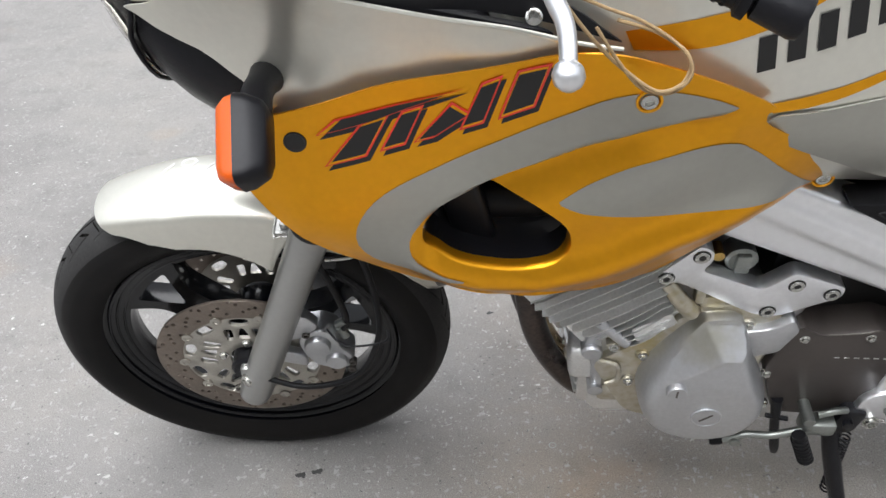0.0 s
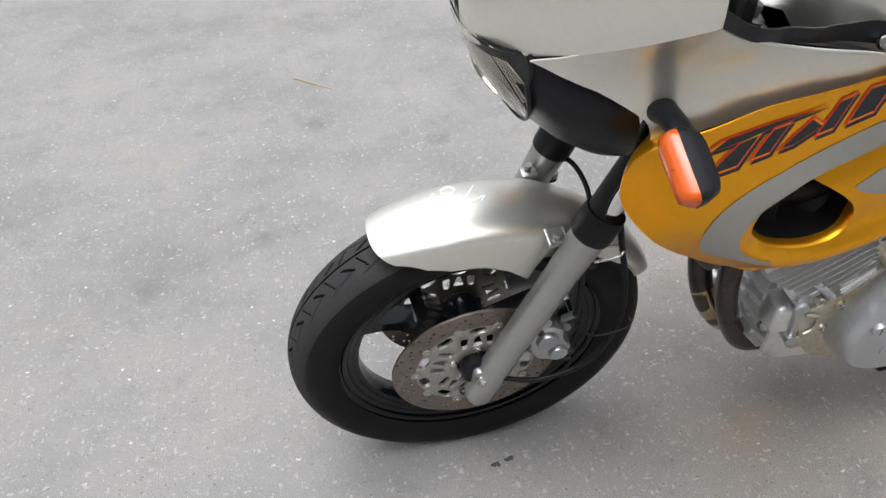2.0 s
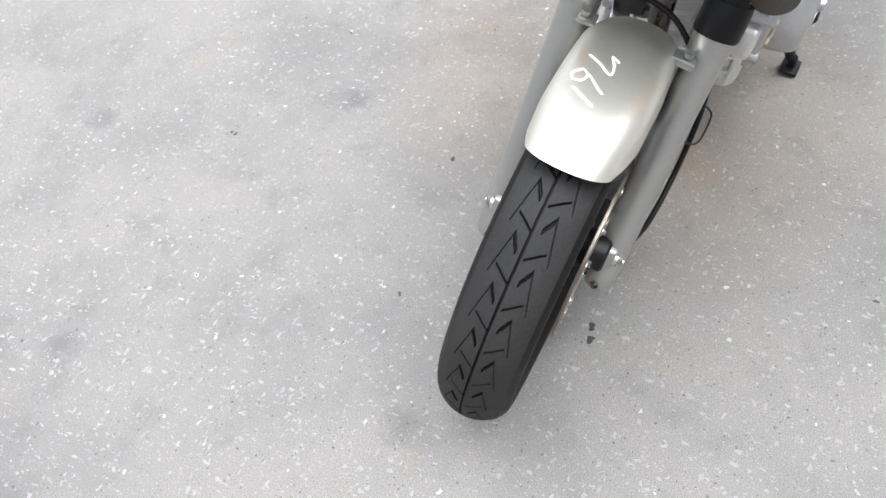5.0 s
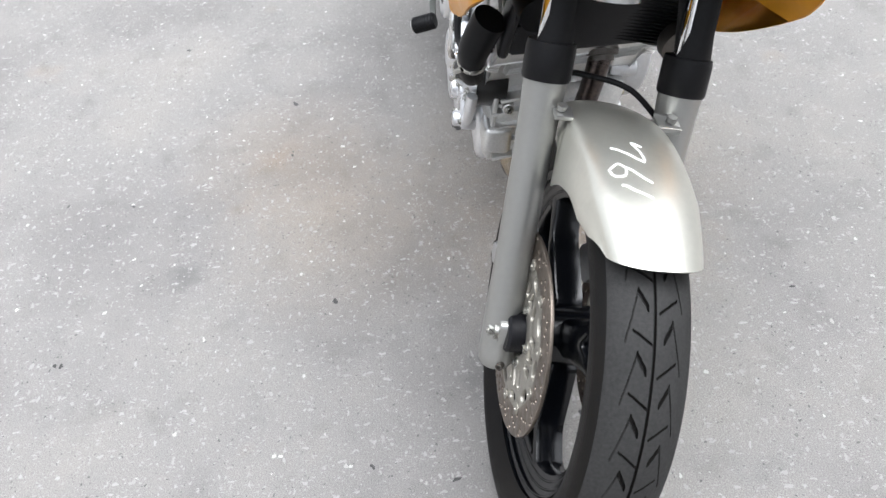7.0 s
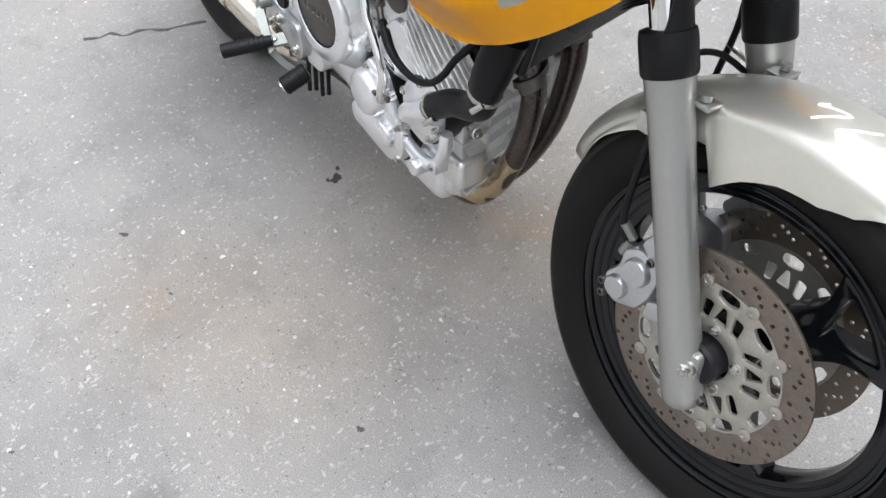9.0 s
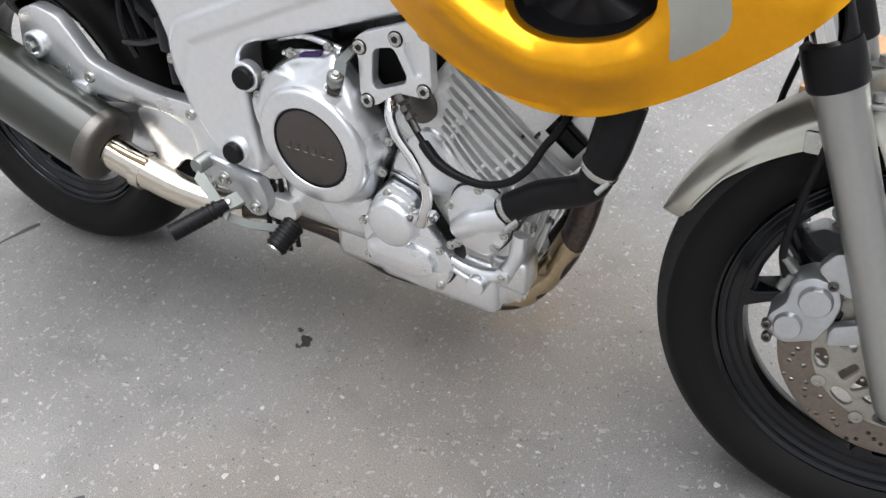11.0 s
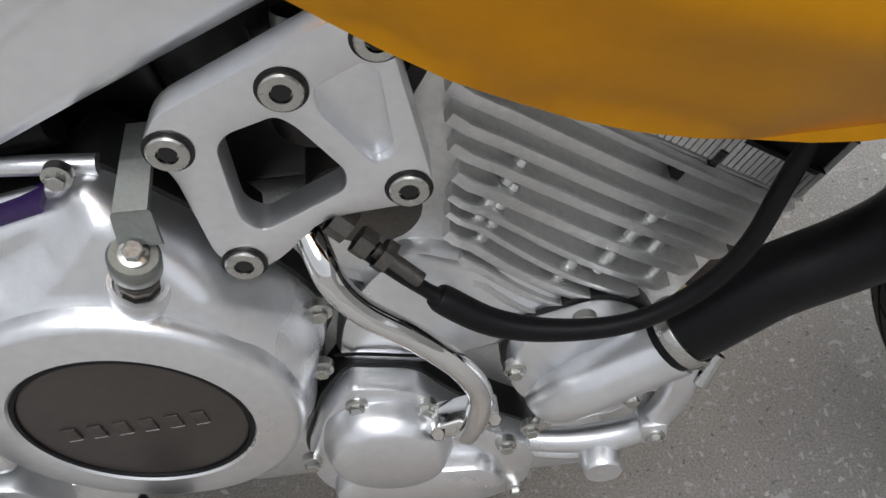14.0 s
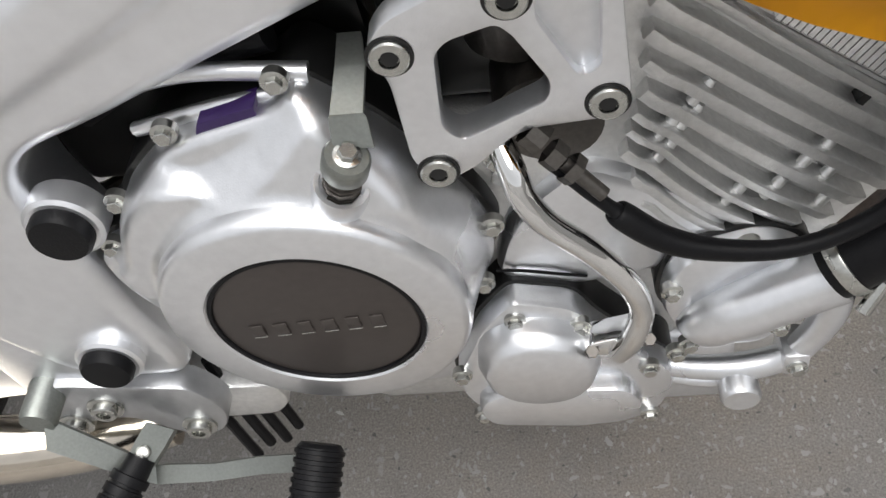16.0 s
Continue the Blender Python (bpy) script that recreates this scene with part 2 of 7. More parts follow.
    for size, thr, c, jit, squash in ((115.0, 0.18, (0.325, 0.317, 0.304), 0.24, (1.0, 0.42, 1)), (115.0, 0.18, (0.315, 0.307, 0.296), 0.24, (0.42, 1.0, 1)), (200.0, 0.21, (0.30, 0.293, 0.284), 0.42, (1.0, 0.6, 1)), (75.0, 0.15, (0.48, 0.466, 0.44), 0.07, (0.8, 1.0, 1)), (150.0, 0.16, (0.10, 0.098, 0.096), 0.25, (1, 1, 1))):
        mp = n.new("ShaderNodeVectorMath")
        mp.operation = "MULTIPLY_ADD"
        mp.inputs[1].default_value = (0.016, 0.016, 0.016)
        l.new(warp.outputs["Color"], mp.inputs[0])
        l.new(tc.outputs["Object"], mp.inputs[2])
        v = n.new("ShaderNodeTexVoronoi")
        v.inputs["Scale"].default_value = size
        v.inputs["Randomness"].default_value = 1.0
        sq = n.new("ShaderNodeVectorMath")
        sq.operation = "MULTIPLY"
        sq.inputs[1].default_value = squash
        l.new(mp.outputs[0], sq.inputs[0])
        l.new(sq.outputs[0], v.inputs["Vector"])
        pick = n.new("ShaderNodeSeparateColor")
        l.new(v.outputs["Color"], pick.inputs[0])
        lim = n.new("ShaderNodeMapRange")
        lim.inputs["From Min"].default_value, lim.inputs["From Max"].default_value = 1 - jit, 1.0
        lim.inputs["To Min"].default_value, lim.inputs["To Max"].default_value = 0.0, thr * 2.2
        l.new(pick.outputs[0], lim.inputs["Value"])
        less = n.new("ShaderNodeMath")
        less.operation = "LESS_THAN"
        l.new(v.outputs["Distance"], less.inputs[0])
        l.new(lim.outputs[0], less.inputs[1])
        worn = n.new("ShaderNodeMath")
        worn.operation = "MULTIPLY"
        l.new(less.outputs[0], worn.inputs[0])
        fac = n.new("ShaderNodeMapRange")
        fac.inputs["To Min"].default_value, fac.inputs["To Max"].default_value = 0.42, 1.0
        l.new(pick.outputs[1], fac.inputs["Value"])
        l.new(fac.outputs[0], worn.inputs[1])
        col = mix("MIX", worn.outputs[0], col, c)
    l.new(col, b.inputs["Base Color"])
    b.inputs["Roughness"].default_value = 0.82
    b.inputs["Specular IOR Level"].default_value = 0.35
    h1, h2 = noise_tex(520, 4, 0.7), noise_tex(70, 3)
    add = n.new("ShaderNodeMath")
    add.operation = "ADD"
    l.new(h1.outputs["Fac"], add.inputs[0])
    l.new(h2.outputs["Fac"], add.inputs[1])
    bp = n.new("ShaderNodeBump")
    bp.inputs["Strength"].default_value, bp.inputs["Distance"].default_value = 0.55, 0.003
    l.new(add.outputs[0], bp.inputs["Height"])
    l.new(bp.outputs[0], b.inputs["Normal"])
    return m


ASPHALT = asphalt()
OIL = material("damp_oil_spot", (0.035, 0.034, 0.033), 0.45, 0.0, 0.0, 0.3, 60)
CRACK = material("crack_filled_with_dirt", (0.07, 0.068, 0.065), 0.9, 0.0, 0.0, 0.3, 90)


# ---- mesh helpers ----
def spline(pts, n=6, closed=False):
    """Points on a Catmull-Rom curve through pts."""
    p = [Vector(q) for q in pts]
    out, m = [], len(p)
    for i in range(m if closed else m - 1):
        a, b, c, d = (p[(i + k) % m] if closed else p[min(max(i + k, 0), m - 1)] for k in (-1, 0, 1, 2))
        for k in range(n):
            t = k / n
            out.append(0.5 * (2 * b + (c - a) * t + (2 * a - 5 * b + 4 * c - d) * t * t + (3 * b - a - 3 * c + d) * t ** 3))
    if not closed:
        out.append(p[-1])
    return out


def rounded(poly, r, n=5):
    """A 2D polygon with its corners rounded off."""
    p, out = [Vector(q) for q in poly], []
    for i, b in enumerate(p):
        a, c = p[i - 1], p[(i + 1) % len(p)]
        u, v = (a - b), (c - b)
        ru = r[i] if isinstance(r, (list, tuple)) else r
        d = min(ru, u.length * 0.45, v.length * 0.45)
        s, e = b + u.normalized() * d, b + v.normalized() * d
        for k in range(n + 1):
            t = k / n
            out.append((1 - t) ** 2 * s + 2 * t * (1 - t) * b + t * t * e)
    return out


def circle(x, z, r, n=20, a0=0.0):
    return [Vector((x + r * math.cos(a0 + 2 * math.pi * k / n), z + r * math.sin(a0 + 2 * math.pi * k / n))) for k in range(n)]


def area2(p):
    return sum(p[i - 1].x * p[i].y - p[i].x * p[i - 1].y for i in range(len(p)))


def grow(poly, d):
    """A 2D polygon pushed outwards by d."""
    p = [Vector(q) for q in poly]
    s = 1 if area2(p) > 0 else -1
    out = []
    for i, b in enumerate(p):
        u, v = (b - p[i - 1]), (p[(i + 1) % len(p)] - b)
        nu, nv = Vector((u.y, -u.x)), Vector((v.y, -v.x))
        if nu.length < 1e-9 or nv.length < 1e-9:
            out.append(b.copy())
            continue
        nu.normalize(), nv.normalize()
        w = nu + nv
        k = max(w.length_squared / 2, 0.4)
        out.append(b + w / k * d * s)
    return out


def inside(q, poly):
    c = False
    for i, b in enumerate(poly):
        a = poly[i - 1]
        if (a.y > q[1]) != (b.y > q[1]) and q[0] < (b.x - a.x) * (q[1] - a.y) / (b.y - a.y) + a.x:
            c = not c
    return c


def mesh2d(outer, holes=(), grid=0.0):
    """Triangles of a polygon with holes: points, faces. grid: spacing of inner points."""
    from mathutils import geometry
    pts, edges = [], []
    loops = [[Vector(q) for q in outer]] + [[Vector(q) for q in h] for h in holes]
    for lp in loops:
        s = len(pts)
        pts += lp
        edges += [(s + i, s + (i + 1) % len(lp)) for i in range(len(lp))]
    if grid:
        xs, zs = [q.x for q in loops[0]], [q.y for q in loops[0]]
        inn, outs = grow(loops[0], -grid * 0.45), [grow(h, grid * 0.45) for h in loops[1:]]
        row, z = 0, min(zs)
        while z < max(zs):
            x = min(xs) + (grid / 2 if row % 2 else 0)
            while x < max(xs):
                if inside((x, z), inn) and inside((x, z), loops[0]) and not any(inside((x, z), h) for h in outs):
                    pts.append(Vector((x, z)))
                x += grid
            z += grid * 0.87
            row += 1
    v, _, f, *_ = geometry.delaunay_2d_cdt(pts, edges, [], 0, 1e-7)
    faces = []
    for t in f:
        c = sum((v[i] for i in t), Vector((0, 0))) / 3
        if inside(c, loops[0]) and not any(inside(c, h) for h in loops[1:]):
            faces.append(tuple(t))
    return v, faces, loops


def plate(outer, y0, y1, holes=(), bevel=0.002, top=None, grid=0.0):
    """A plate cut to an outline in x and z, from y0 (back) to y1 (face), with chamfered edges."""
    bm = bmesh.new()
    s = 1 if y1 > y0 else -1
    f = top or (lambda x, z: 0.0)
    loops = [([Vector(q) for q in outer], -1)] + [([Vector(q) for q in h], 1) for h in holes]
    capo = []
    for lp, sg in loops:
        ins = grow(lp, sg * bevel)
        mid = grow(lp, sg * bevel * 0.3)
        capo.append(ins)
        rings = []
        for l2, y in ((lp, None), (lp, -bevel * s), (mid, -bevel * 0.3 * s), (ins, 0.0)):
            rings.append([bm.verts.new((q.x, y0 if y is None else y1 + y + f(q.x, q.y), q.y)) for q in l2])
        for a, b in zip(rings, rings[1:]):
            for i in range(len(a)):
                bm.faces.new((a[i - 1], a[i], b[i], b[i - 1]))
    for lps, y, fl in ((capo, y1, True), ([q[0] for q in loops], y0, False)):
        v, faces, _ = mesh2d(lps[0], lps[1:], grid if fl else 0.0)
        vs = [bm.verts.new((q.x, y + (f(q.x, q.y) if fl else 0), q.y)) for q in v]
        for t in faces:
            bm.faces.new([vs[i] for i in t])
    bmesh.ops.remove_doubles(bm, verts=bm.verts, dist=1e-5)
    bmesh.ops.recalc_face_normals(bm, faces=bm.faces)
    return bm


def sheet(outer, f, holes=(), grid=0.012, thick=0.003, flange=0.0):
    """A shell whose outline lies in x and z and whose face stands at y = f(x, z). flange: depth of the rolled edge of the holes."""
    bm = bmesh.new()
    v, faces, loops = mesh2d(outer, holes, grid)
    s = 1 if f(*loops[0][0]) > 0 else -1
    front = [bm.verts.new((q.x, f(q.x, q.y), q.y)) for q in v]
    rear = [bm.verts.new((q.x, f(q.x, q.y) - s * thick, q.y)) for q in v]
    for t in faces:
        bm.faces.new([front[i] for i in t])
        bm.faces.new([rear[i] for i in reversed(t)])
    key = {}
    for i, q in enumerate(v):
        key[(round(q.x, 5), round(q.y, 5))] = i
    for k, lp in enumerate(loops):
        idx = [key.get((round(q.x, 5), round(q.y, 5))) for q in lp]
        if None in idx:
            continue
        for i in range(len(idx)):
            a, b = idx[i - 1], idx[i]
            if a != b and not (k and flange):
                bm.faces.new((front[a], front[b], rear[b], rear[a]))
        if k and flange:
            prev = [front[i] for i in idx]
            for step in (0.25, 0.6, 1.0):
                ins = grow(lp, -flange * 0.28 * math.sin(step * 1.5))
                mid = sum(p.y for p in lp) / len(lp)
                ins = [p.lerp(q, max(0.0, min(1.0, (mid + 0.005 - p.y) / 0.025))) for p, q in zip(lp, ins)]
                ring = [bm.verts.new((q.x, f(p.x, p.y) - s * flange * step ** 1.4, q.y)) for q, p in zip(ins, lp)]
                for i in range(len(ring)):
                    bm.faces.new((prev[i - 1], prev[i], ring[i], ring[i - 1]))
                prev = ring
    bmesh.ops.recalc_face_normals(bm, faces=bm.faces)
    return bm


def lathe(prof, at=(0, 0, 0), axis=(0, 1, 0), n=40, closed=False):
    """A turned body: profile of (radius, height along the axis)."""
    bm = bmesh.new()
    m = Matrix.Translation(at) @ Vector((0, 0, 1)).rotation_difference(Vector(axis)).to_matrix().to_4x4()
    rings = []
    for r, h in prof:
        if r < 1e-6:
            rings.append([bm.verts.new(m @ Vector((0, 0, h)))] * n)
        else:
            rings.append([bm.verts.new(m @ Vector((r * math.cos(2 * math.pi * k / n), r * math.sin(2 * math.pi * k / n), h))) for k in range(n)])
    for a, b in zip(rings, rings[1:] + (rings[:1] if closed else [])):
        for i in range(n):
            q = []
            for w in (a[i - 1], a[i], b[i], b[i - 1]):
                if w not in q:
                    q.append(w)
            if len(q) > 2:
                bm.faces.new(q)
    bmesh.ops.recalc_face_normals(bm, faces=bm.faces)
    return bm


def tube(pts, r, n=12, smooth=6, closed=False, flat=1.0):
    """A round bar or hose through points; r a number or one radius a point."""
    bm = bmesh.new()
    p = [Vector(q) for q in pts]
    rad = list(r) if isinstance(r, (list, tuple)) else [r] * len(p)
    if smooth > 1:
        path = spline(p, smooth, closed)
        rr = [w[0] for w in spline([(a, 0, 0) for a in rad], smooth, closed)]
    else:
        path, rr = p, rad
    rings, side = [], None
    m = len(path)
    for i, c in enumerate(path):
        d = (path[(i + 1) % m] if closed or i + 1 < m else c) - (path[i - 1] if closed or i else c)
        d.normalize()
        if side is None:
            side = d.orthogonal().normalized()
        side = (side - d * side.dot(d)).normalized()
        up = d.cross(side)
        rings.append([bm.verts.new(c + (side * math.cos(a) + up * math.sin(a) * flat) * rr[i]) for a in (2 * math.pi * k / n for k in range(n))])
    for a, b in zip(rings, rings[1:] + (rings[:1] if closed else [])):
        for i in range(n):
            bm.faces.new((a[i - 1], a[i], b[i], b[i - 1]))
    if not closed:
        bm.faces.new(rings[0])
        bm.faces.new(rings[-1])
    bmesh.ops.recalc_face_normals(bm, faces=bm.faces)
    return bm


def loft(sections, caps=False, around=False):
    """A skin over sections of equally many points."""
    bm = bmesh.new()
    rows = [[bm.verts.new(q) for q in s] for s in sections]
    for a, b in zip(rows, rows[1:]):
        for i in range(0 if around else 1, len(a)):
            bm.faces.new((a[i - 1], a[i], b[i], b[i - 1]))
    if caps:
        bm.faces.new(rows[0])
        bm.faces.new(rows[-1])
    bmesh.ops.remove_doubles(bm, verts=bm.verts, dist=1e-6)
    bmesh.ops.recalc_face_normals(bm, faces=bm.faces)
    return bm


def block(x0, x1, y0, y1, z0, z1, bevel=0.004, seg=2):
    bm = bmesh.new()
    bmesh.ops.create_cube(bm, size=1)
    for v in bm.verts:
        v.co = Vector((x0 + (v.co.x + 0.5) * (x1 - x0), y0 + (v.co.y + 0.5) * (y1 - y0), z0 + (v.co.z + 0.5) * (z1 - z0)))
    bmesh.ops.bevel(bm, geom=bm.edges[:], offset=bevel, segments=seg, affect="EDGES", profile=0.5)
    return bm


def mirror(bm, yc=0.0):
    """The same mesh on the other side of the machine."""
    out = bm.copy()
    for v in out.verts:
        v.co.y = 2 * yc - v.co.y
    bmesh.ops.reverse_faces(out, faces=out.faces)
    return out


def moved(bm, m):
    bmesh.ops.transform(bm, matrix=m, verts=bm.verts)
    return bm


def join(*bms):
    a = bms[0]
    for b in bms[1:]:
        me = bpy.data.meshes.new("tmp")
        b.to_mesh(me)
        a.from_mesh(me)
        bpy.data.meshes.remove(me)
        b.free()
    return a


def to_mesh(name, bm, mat, sharp=38.0):
    lim = radians(sharp)
    bm.normal_update()
    for f in bm.faces:
        f.smooth = True
    for e in bm.edges:
        if len(e.link_faces) == 2 and e.calc_face_angle(0) > lim:
            e.smooth = False
    me = bpy.data.meshes.new(name)
    bm.to_mesh(me)
    bm.free()
    me.materials.append(mat)
    return me


# body warps fitted to the camera's views of the left, right and front
LEFTFIT = Matrix(((0.9333, 0.0398, 0.0093, 0.0001), (-0.0233, 0.9049, -0.0350, 0.0106), (-0.0522, -0.0268, 0.9146, 0.0541), (0, 0, 0, 1)))
RIGHTFIT = Matrix(((0.9312, 0.0054, 0.0071, -0.0104), (0.0272, 0.9305, 0.0199, -0.0456), (0.1042, -0.0113, 0.9484, -0.0892), (0, 0, 0, 1)))
FRONTFIT = Matrix(((0.9333, 0.0398, 0.0093, 0.0001), (-0.0233, 1.0200, -0.0350, 0.0336), (-0.0522, -0.0268, 0.9146, 0.0541), (0, 0, 0, 1)))
# which of these fits the parts that follow get
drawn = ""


def fit_to_view(p):
    """Warps a point of the body so that it fits the camera's view of its side."""
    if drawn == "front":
        return FRONTFIT @ p
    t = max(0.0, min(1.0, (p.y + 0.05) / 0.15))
    # rear parts on the right are bent further to fit the view
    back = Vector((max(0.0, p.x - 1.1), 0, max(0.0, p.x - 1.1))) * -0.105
    return (LEFTFIT @ p).lerp(RIGHTFIT @ p + back, t * t * (3 - 2 * t))


def part(name, bm, mat, parent, label="", sharp=38.0):
    """One mesh under a thing or under a part of it, in the thing's own coordinates."""
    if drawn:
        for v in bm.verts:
            v.co = fit_to_view(v.co)
    ob = new(name, to_mesh(name, bm, mat, sharp))
    ob.parent = parent
    if label:
        tagged(ob, label)
    return ob


def placed(name, me, parent, m, label=""):
    """One more part on a mesh that alike parts share."""
    ob = new(name, me)
    ob.parent = parent
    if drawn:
        m = Matrix.Translation(fit_to_view(m.translation)) @ m.to_quaternion().to_matrix().to_4x4() @ Matrix.Scale(0.93, 4)
    ob.matrix_basis = m
    if label:
        tagged(ob, label)
    return ob


def facing(at, axis=(0, 1, 0), spin=0.0):
    """Pose at a point, local z along the axis."""
    return Matrix.Translation(at) @ Vector((0, 0, 1)).rotation_difference(Vector(axis)).to_matrix().to_4x4() @ pose(0, 0, 0, 0, 0, spin)


def bolt_mesh(r, h, hexagon=True, washer=True, socket=False):
    """A bolt head standing on z = 0."""
    bm = bmesh.new()
    prof = [(r * 1.45, -0.004), (r * 1.45, h * 0.25), (r * 1.35, h * 0.3)] if washer else [(r, -0.004)]
    prof += [(r, h * 0.3), (r, h * 0.9), (r * 0.9, h)]
    prof += [(r * 0.55, h), (r * 0.55, h * 0.35), (0, h * 0.35)] if socket else [(0, h)]
    n = 6 if hexagon and not washer else 24
    out = lathe(prof, axis=(0, 0, 1), n=n)
    if hexagon and washer:
        out.free()
        out = join(lathe(prof[:3] + [(0, h * 0.3)], axis=(0, 0, 1), n=24), lathe([(r, h * 0.2), (r, h * 0.92), (r * 0.88, h), (0, h)], axis=(0, 0, 1), n=6))
    bm.free()
    return out


# ---- ground ----
def ground_sheet():
    bm = bmesh.new()
    xs = [-150, -40, -12, -5, -3, -2, -1, 0, 1, 2, 3, 5, 12, 40, 150]
    grid = [[bm.verts.new((x, y, 0)) for x in xs] for y in xs]
    for a, b in zip(grid, grid[1:]):
        for i in range(1, len(a)):
            bm.faces.new((a[i - 1], a[i], b[i], b[i - 1]))
    return bm


ground = new("ground", to_mesh("ground", ground_sheet(), ASPHALT))
tagged(ground, "worn grey asphalt with pale stone chips", "ground", kind="structure")

# ---- the motorcycle, leaning on its side stand: x to the rear, y to its right, z up ----
MB = Matrix.Translation((0, 0.03, 0.004)) @ pose(0, 0, 0, 0, 0, -1.0) @ pose(0, 0, 0, 11.0)
AX = 0.320
MW = MB.inverted() @ Matrix.Translation((0, 0.0783, -0.0036)) @ pose(0, 0, 0, 14.9)
MF = MW @ Matrix.Translation((0, 0, AX)) @ Matrix.Scale(0.935, 4) @ Matrix.Translation((0, 0, -AX))
bike = new("motorcycle")
bike.matrix_world = MB
tagged(bike, "silver and amber sport touring motorcycle leaning on its side stand", "motorcycle")
# closing walls out of view, added to shape the light and reflections
def wall(name, x0, x1, y0, y1, h=5.0):
    ob = new(name, to_mesh(name, block(x0, x1, y0, y1, 0, h, 0.02, 1), PLASTER))
    tagged(ob, "unseen pale wall added to shape the light", "wall", kind="structure")


# pale so that the added walls throw light under the machine
PLASTER = material("pale_light_wall", (0.42, 0.412, 0.40), 0.85, 0.0, 0.0, 0.2, 2, 0.4, 60)
wall("light_wall_north", -12.3, 12.3, 12, 12.3)
wall("light_wall_south", -12.3, 12.3, -7.3, -7.0, 6.0)
wall("light_wall_west", -12.3, -12, -7, 12)
wall("light_wall_east", 12, 12.3, -7, 12)


# ---- marks and small things on the ground ----
def splat(name, x, y, r, mat, label, category, seed, n=40, ragged=0.35, squash=1.0, turn=0.0, z=0.0006):
    """A flat irregular spot on the ground."""
    rng = random.Random(seed)
    ph = [rng.uniform(0, 6.28) for _ in range(6)]
    bm = bmesh.new()
    c = bm.verts.new((0, 0, z))
    ring = []
    for k in range(n):
        a = 2 * math.pi * k / n
        rr = r * (1 + ragged * sum(math.sin(a * (i + 2) + ph[i]) / (i + 1.6) for i in range(6)))
        p = Vector((rr * math.cos(a), rr * math.sin(a) * squash, z))
        p.rotate(Euler((0, 0, turn)))
        ring.append(bm.verts.new(p))
    for i in range(n):
        bm.faces.new((c, ring[i - 1], ring[i]))
    ob = new(name, to_mesh(name, bm, mat))
    ob.location = (x, y, 0)
    return tagged(ob, label, category, kind="structure")


for k, (x, y, r, q) in enumerate(((0.917, 0.099, 0.012, 1), (0.941, 0.080, 0.006, 0.8), (0.925, 0.115, 0.006, 0.7), (0.034, -0.056, 0.008, 0.9), (0.063, -0.049, 0.009, 0.7))):
    splat("oil_spot", x, y, r, OIL, "small dark damp oil drip on the asphalt", "oil spot", 10 + k, squash=q)
for k, (x, y, r, q) in enumerate(((0.776, 1.036, 0.006, 0.6), (0.751, 0.877, 0.006, 0.7), (1.409, 0.840, 0.009, 0.6), (0.389, 0.396, 0.008, 0.9), (0.001, 0.323, 0.007, 0.6), (-0.039, 0.181, 0.008, 0.6), (0.297, 0.948, 0.006, 0.8), (1.089, 0.515, 0.011, 0.7), (-0.374, 1.840, 0.007, 0.8), (0.294, 0.935, 0.007, 0.8), (0.877, 0.511, 0.006, 0.6), (0.302, -0.499, 0.006, 0.7))):
    splat("dirt_speck", x, y, r * 0.8, OIL, "dark speck of dirt on the asphalt", "dirt speck", 40 + k, 24, squash=q, turn=k)
ring_ob = new("washer", to_mesh("washer", lathe([(0.0053, 0.0005), (0.0070, 0.0005), (0.0072, 0.0010), (0.0070, 0.0015), (0.0054, 0.0015), (0.0052, 0.0010)], axis=(0, 0, 1), n=24, closed=True), ZINC))
ring_ob.location = (0.489, -0.004, 0)
tagged(ring_ob, "small steel washer lying on the asphalt", "washer")
twig = new("twig", to_mesh("twig", tube([(-0.185, 1.955, 0.003), (-0.150, 1.915, 0.005), (-0.11, 1.868, 0.004), (-0.06, 1.810, 0.003)], [0.002, 0.0026, 0.002, 0.0012], 6, 3), TWINE))
tagged(twig, "thin dry brown twig on the asphalt", "twig")
rng = random.Random(5)
pts = [Vector((1.650, 0.03, 0.0012))]
for k in range(16):
    pts.append(pts[-1] + Vector((rng.uniform(0.002, 0.018), rng.uniform(0.006, 0.028), 0)))
crack = new("crack", to_mesh("crack", tube(pts, [0.0035 + 0.002 * math.sin(k * 1.7) for k in range(17)], 6, 2, False, 0.3), CRACK))
tagged(crack, "hairline crack in the asphalt filled with dirt", "crack", kind="structure")
WOOD = material("pale_plywood", (0.38, 0.22, 0.11), 0.6, 0.0, 0.0, 0.2, 20, 0.3, 200)
board = new("wooden_board", to_mesh("wooden_board", block(0, 0.125, -0.30, 0.0, 0.0, 0.022, 0.002, 1), WOOD))
board.location = (0.117, -0.914, 0)
board.rotation_euler = (0, 0, math.radians(-16.7))
tagged(board, "pale plywood board lying on the asphalt", "board")


# ---- front wheel, in the steered plane ----
# tread strokes of one pitch: from and to across the half tread, from and to along the pitch, half width, depth
TREADS = ((0.06, 0.44, 0.23, 0.00, 0.012, 0.0034), (0.16, 0.35, 0.66, 0.37, 0.026, 0.0042), (0.34, 0.56, 0.37, 1.20, 0.0075, 0.0030))


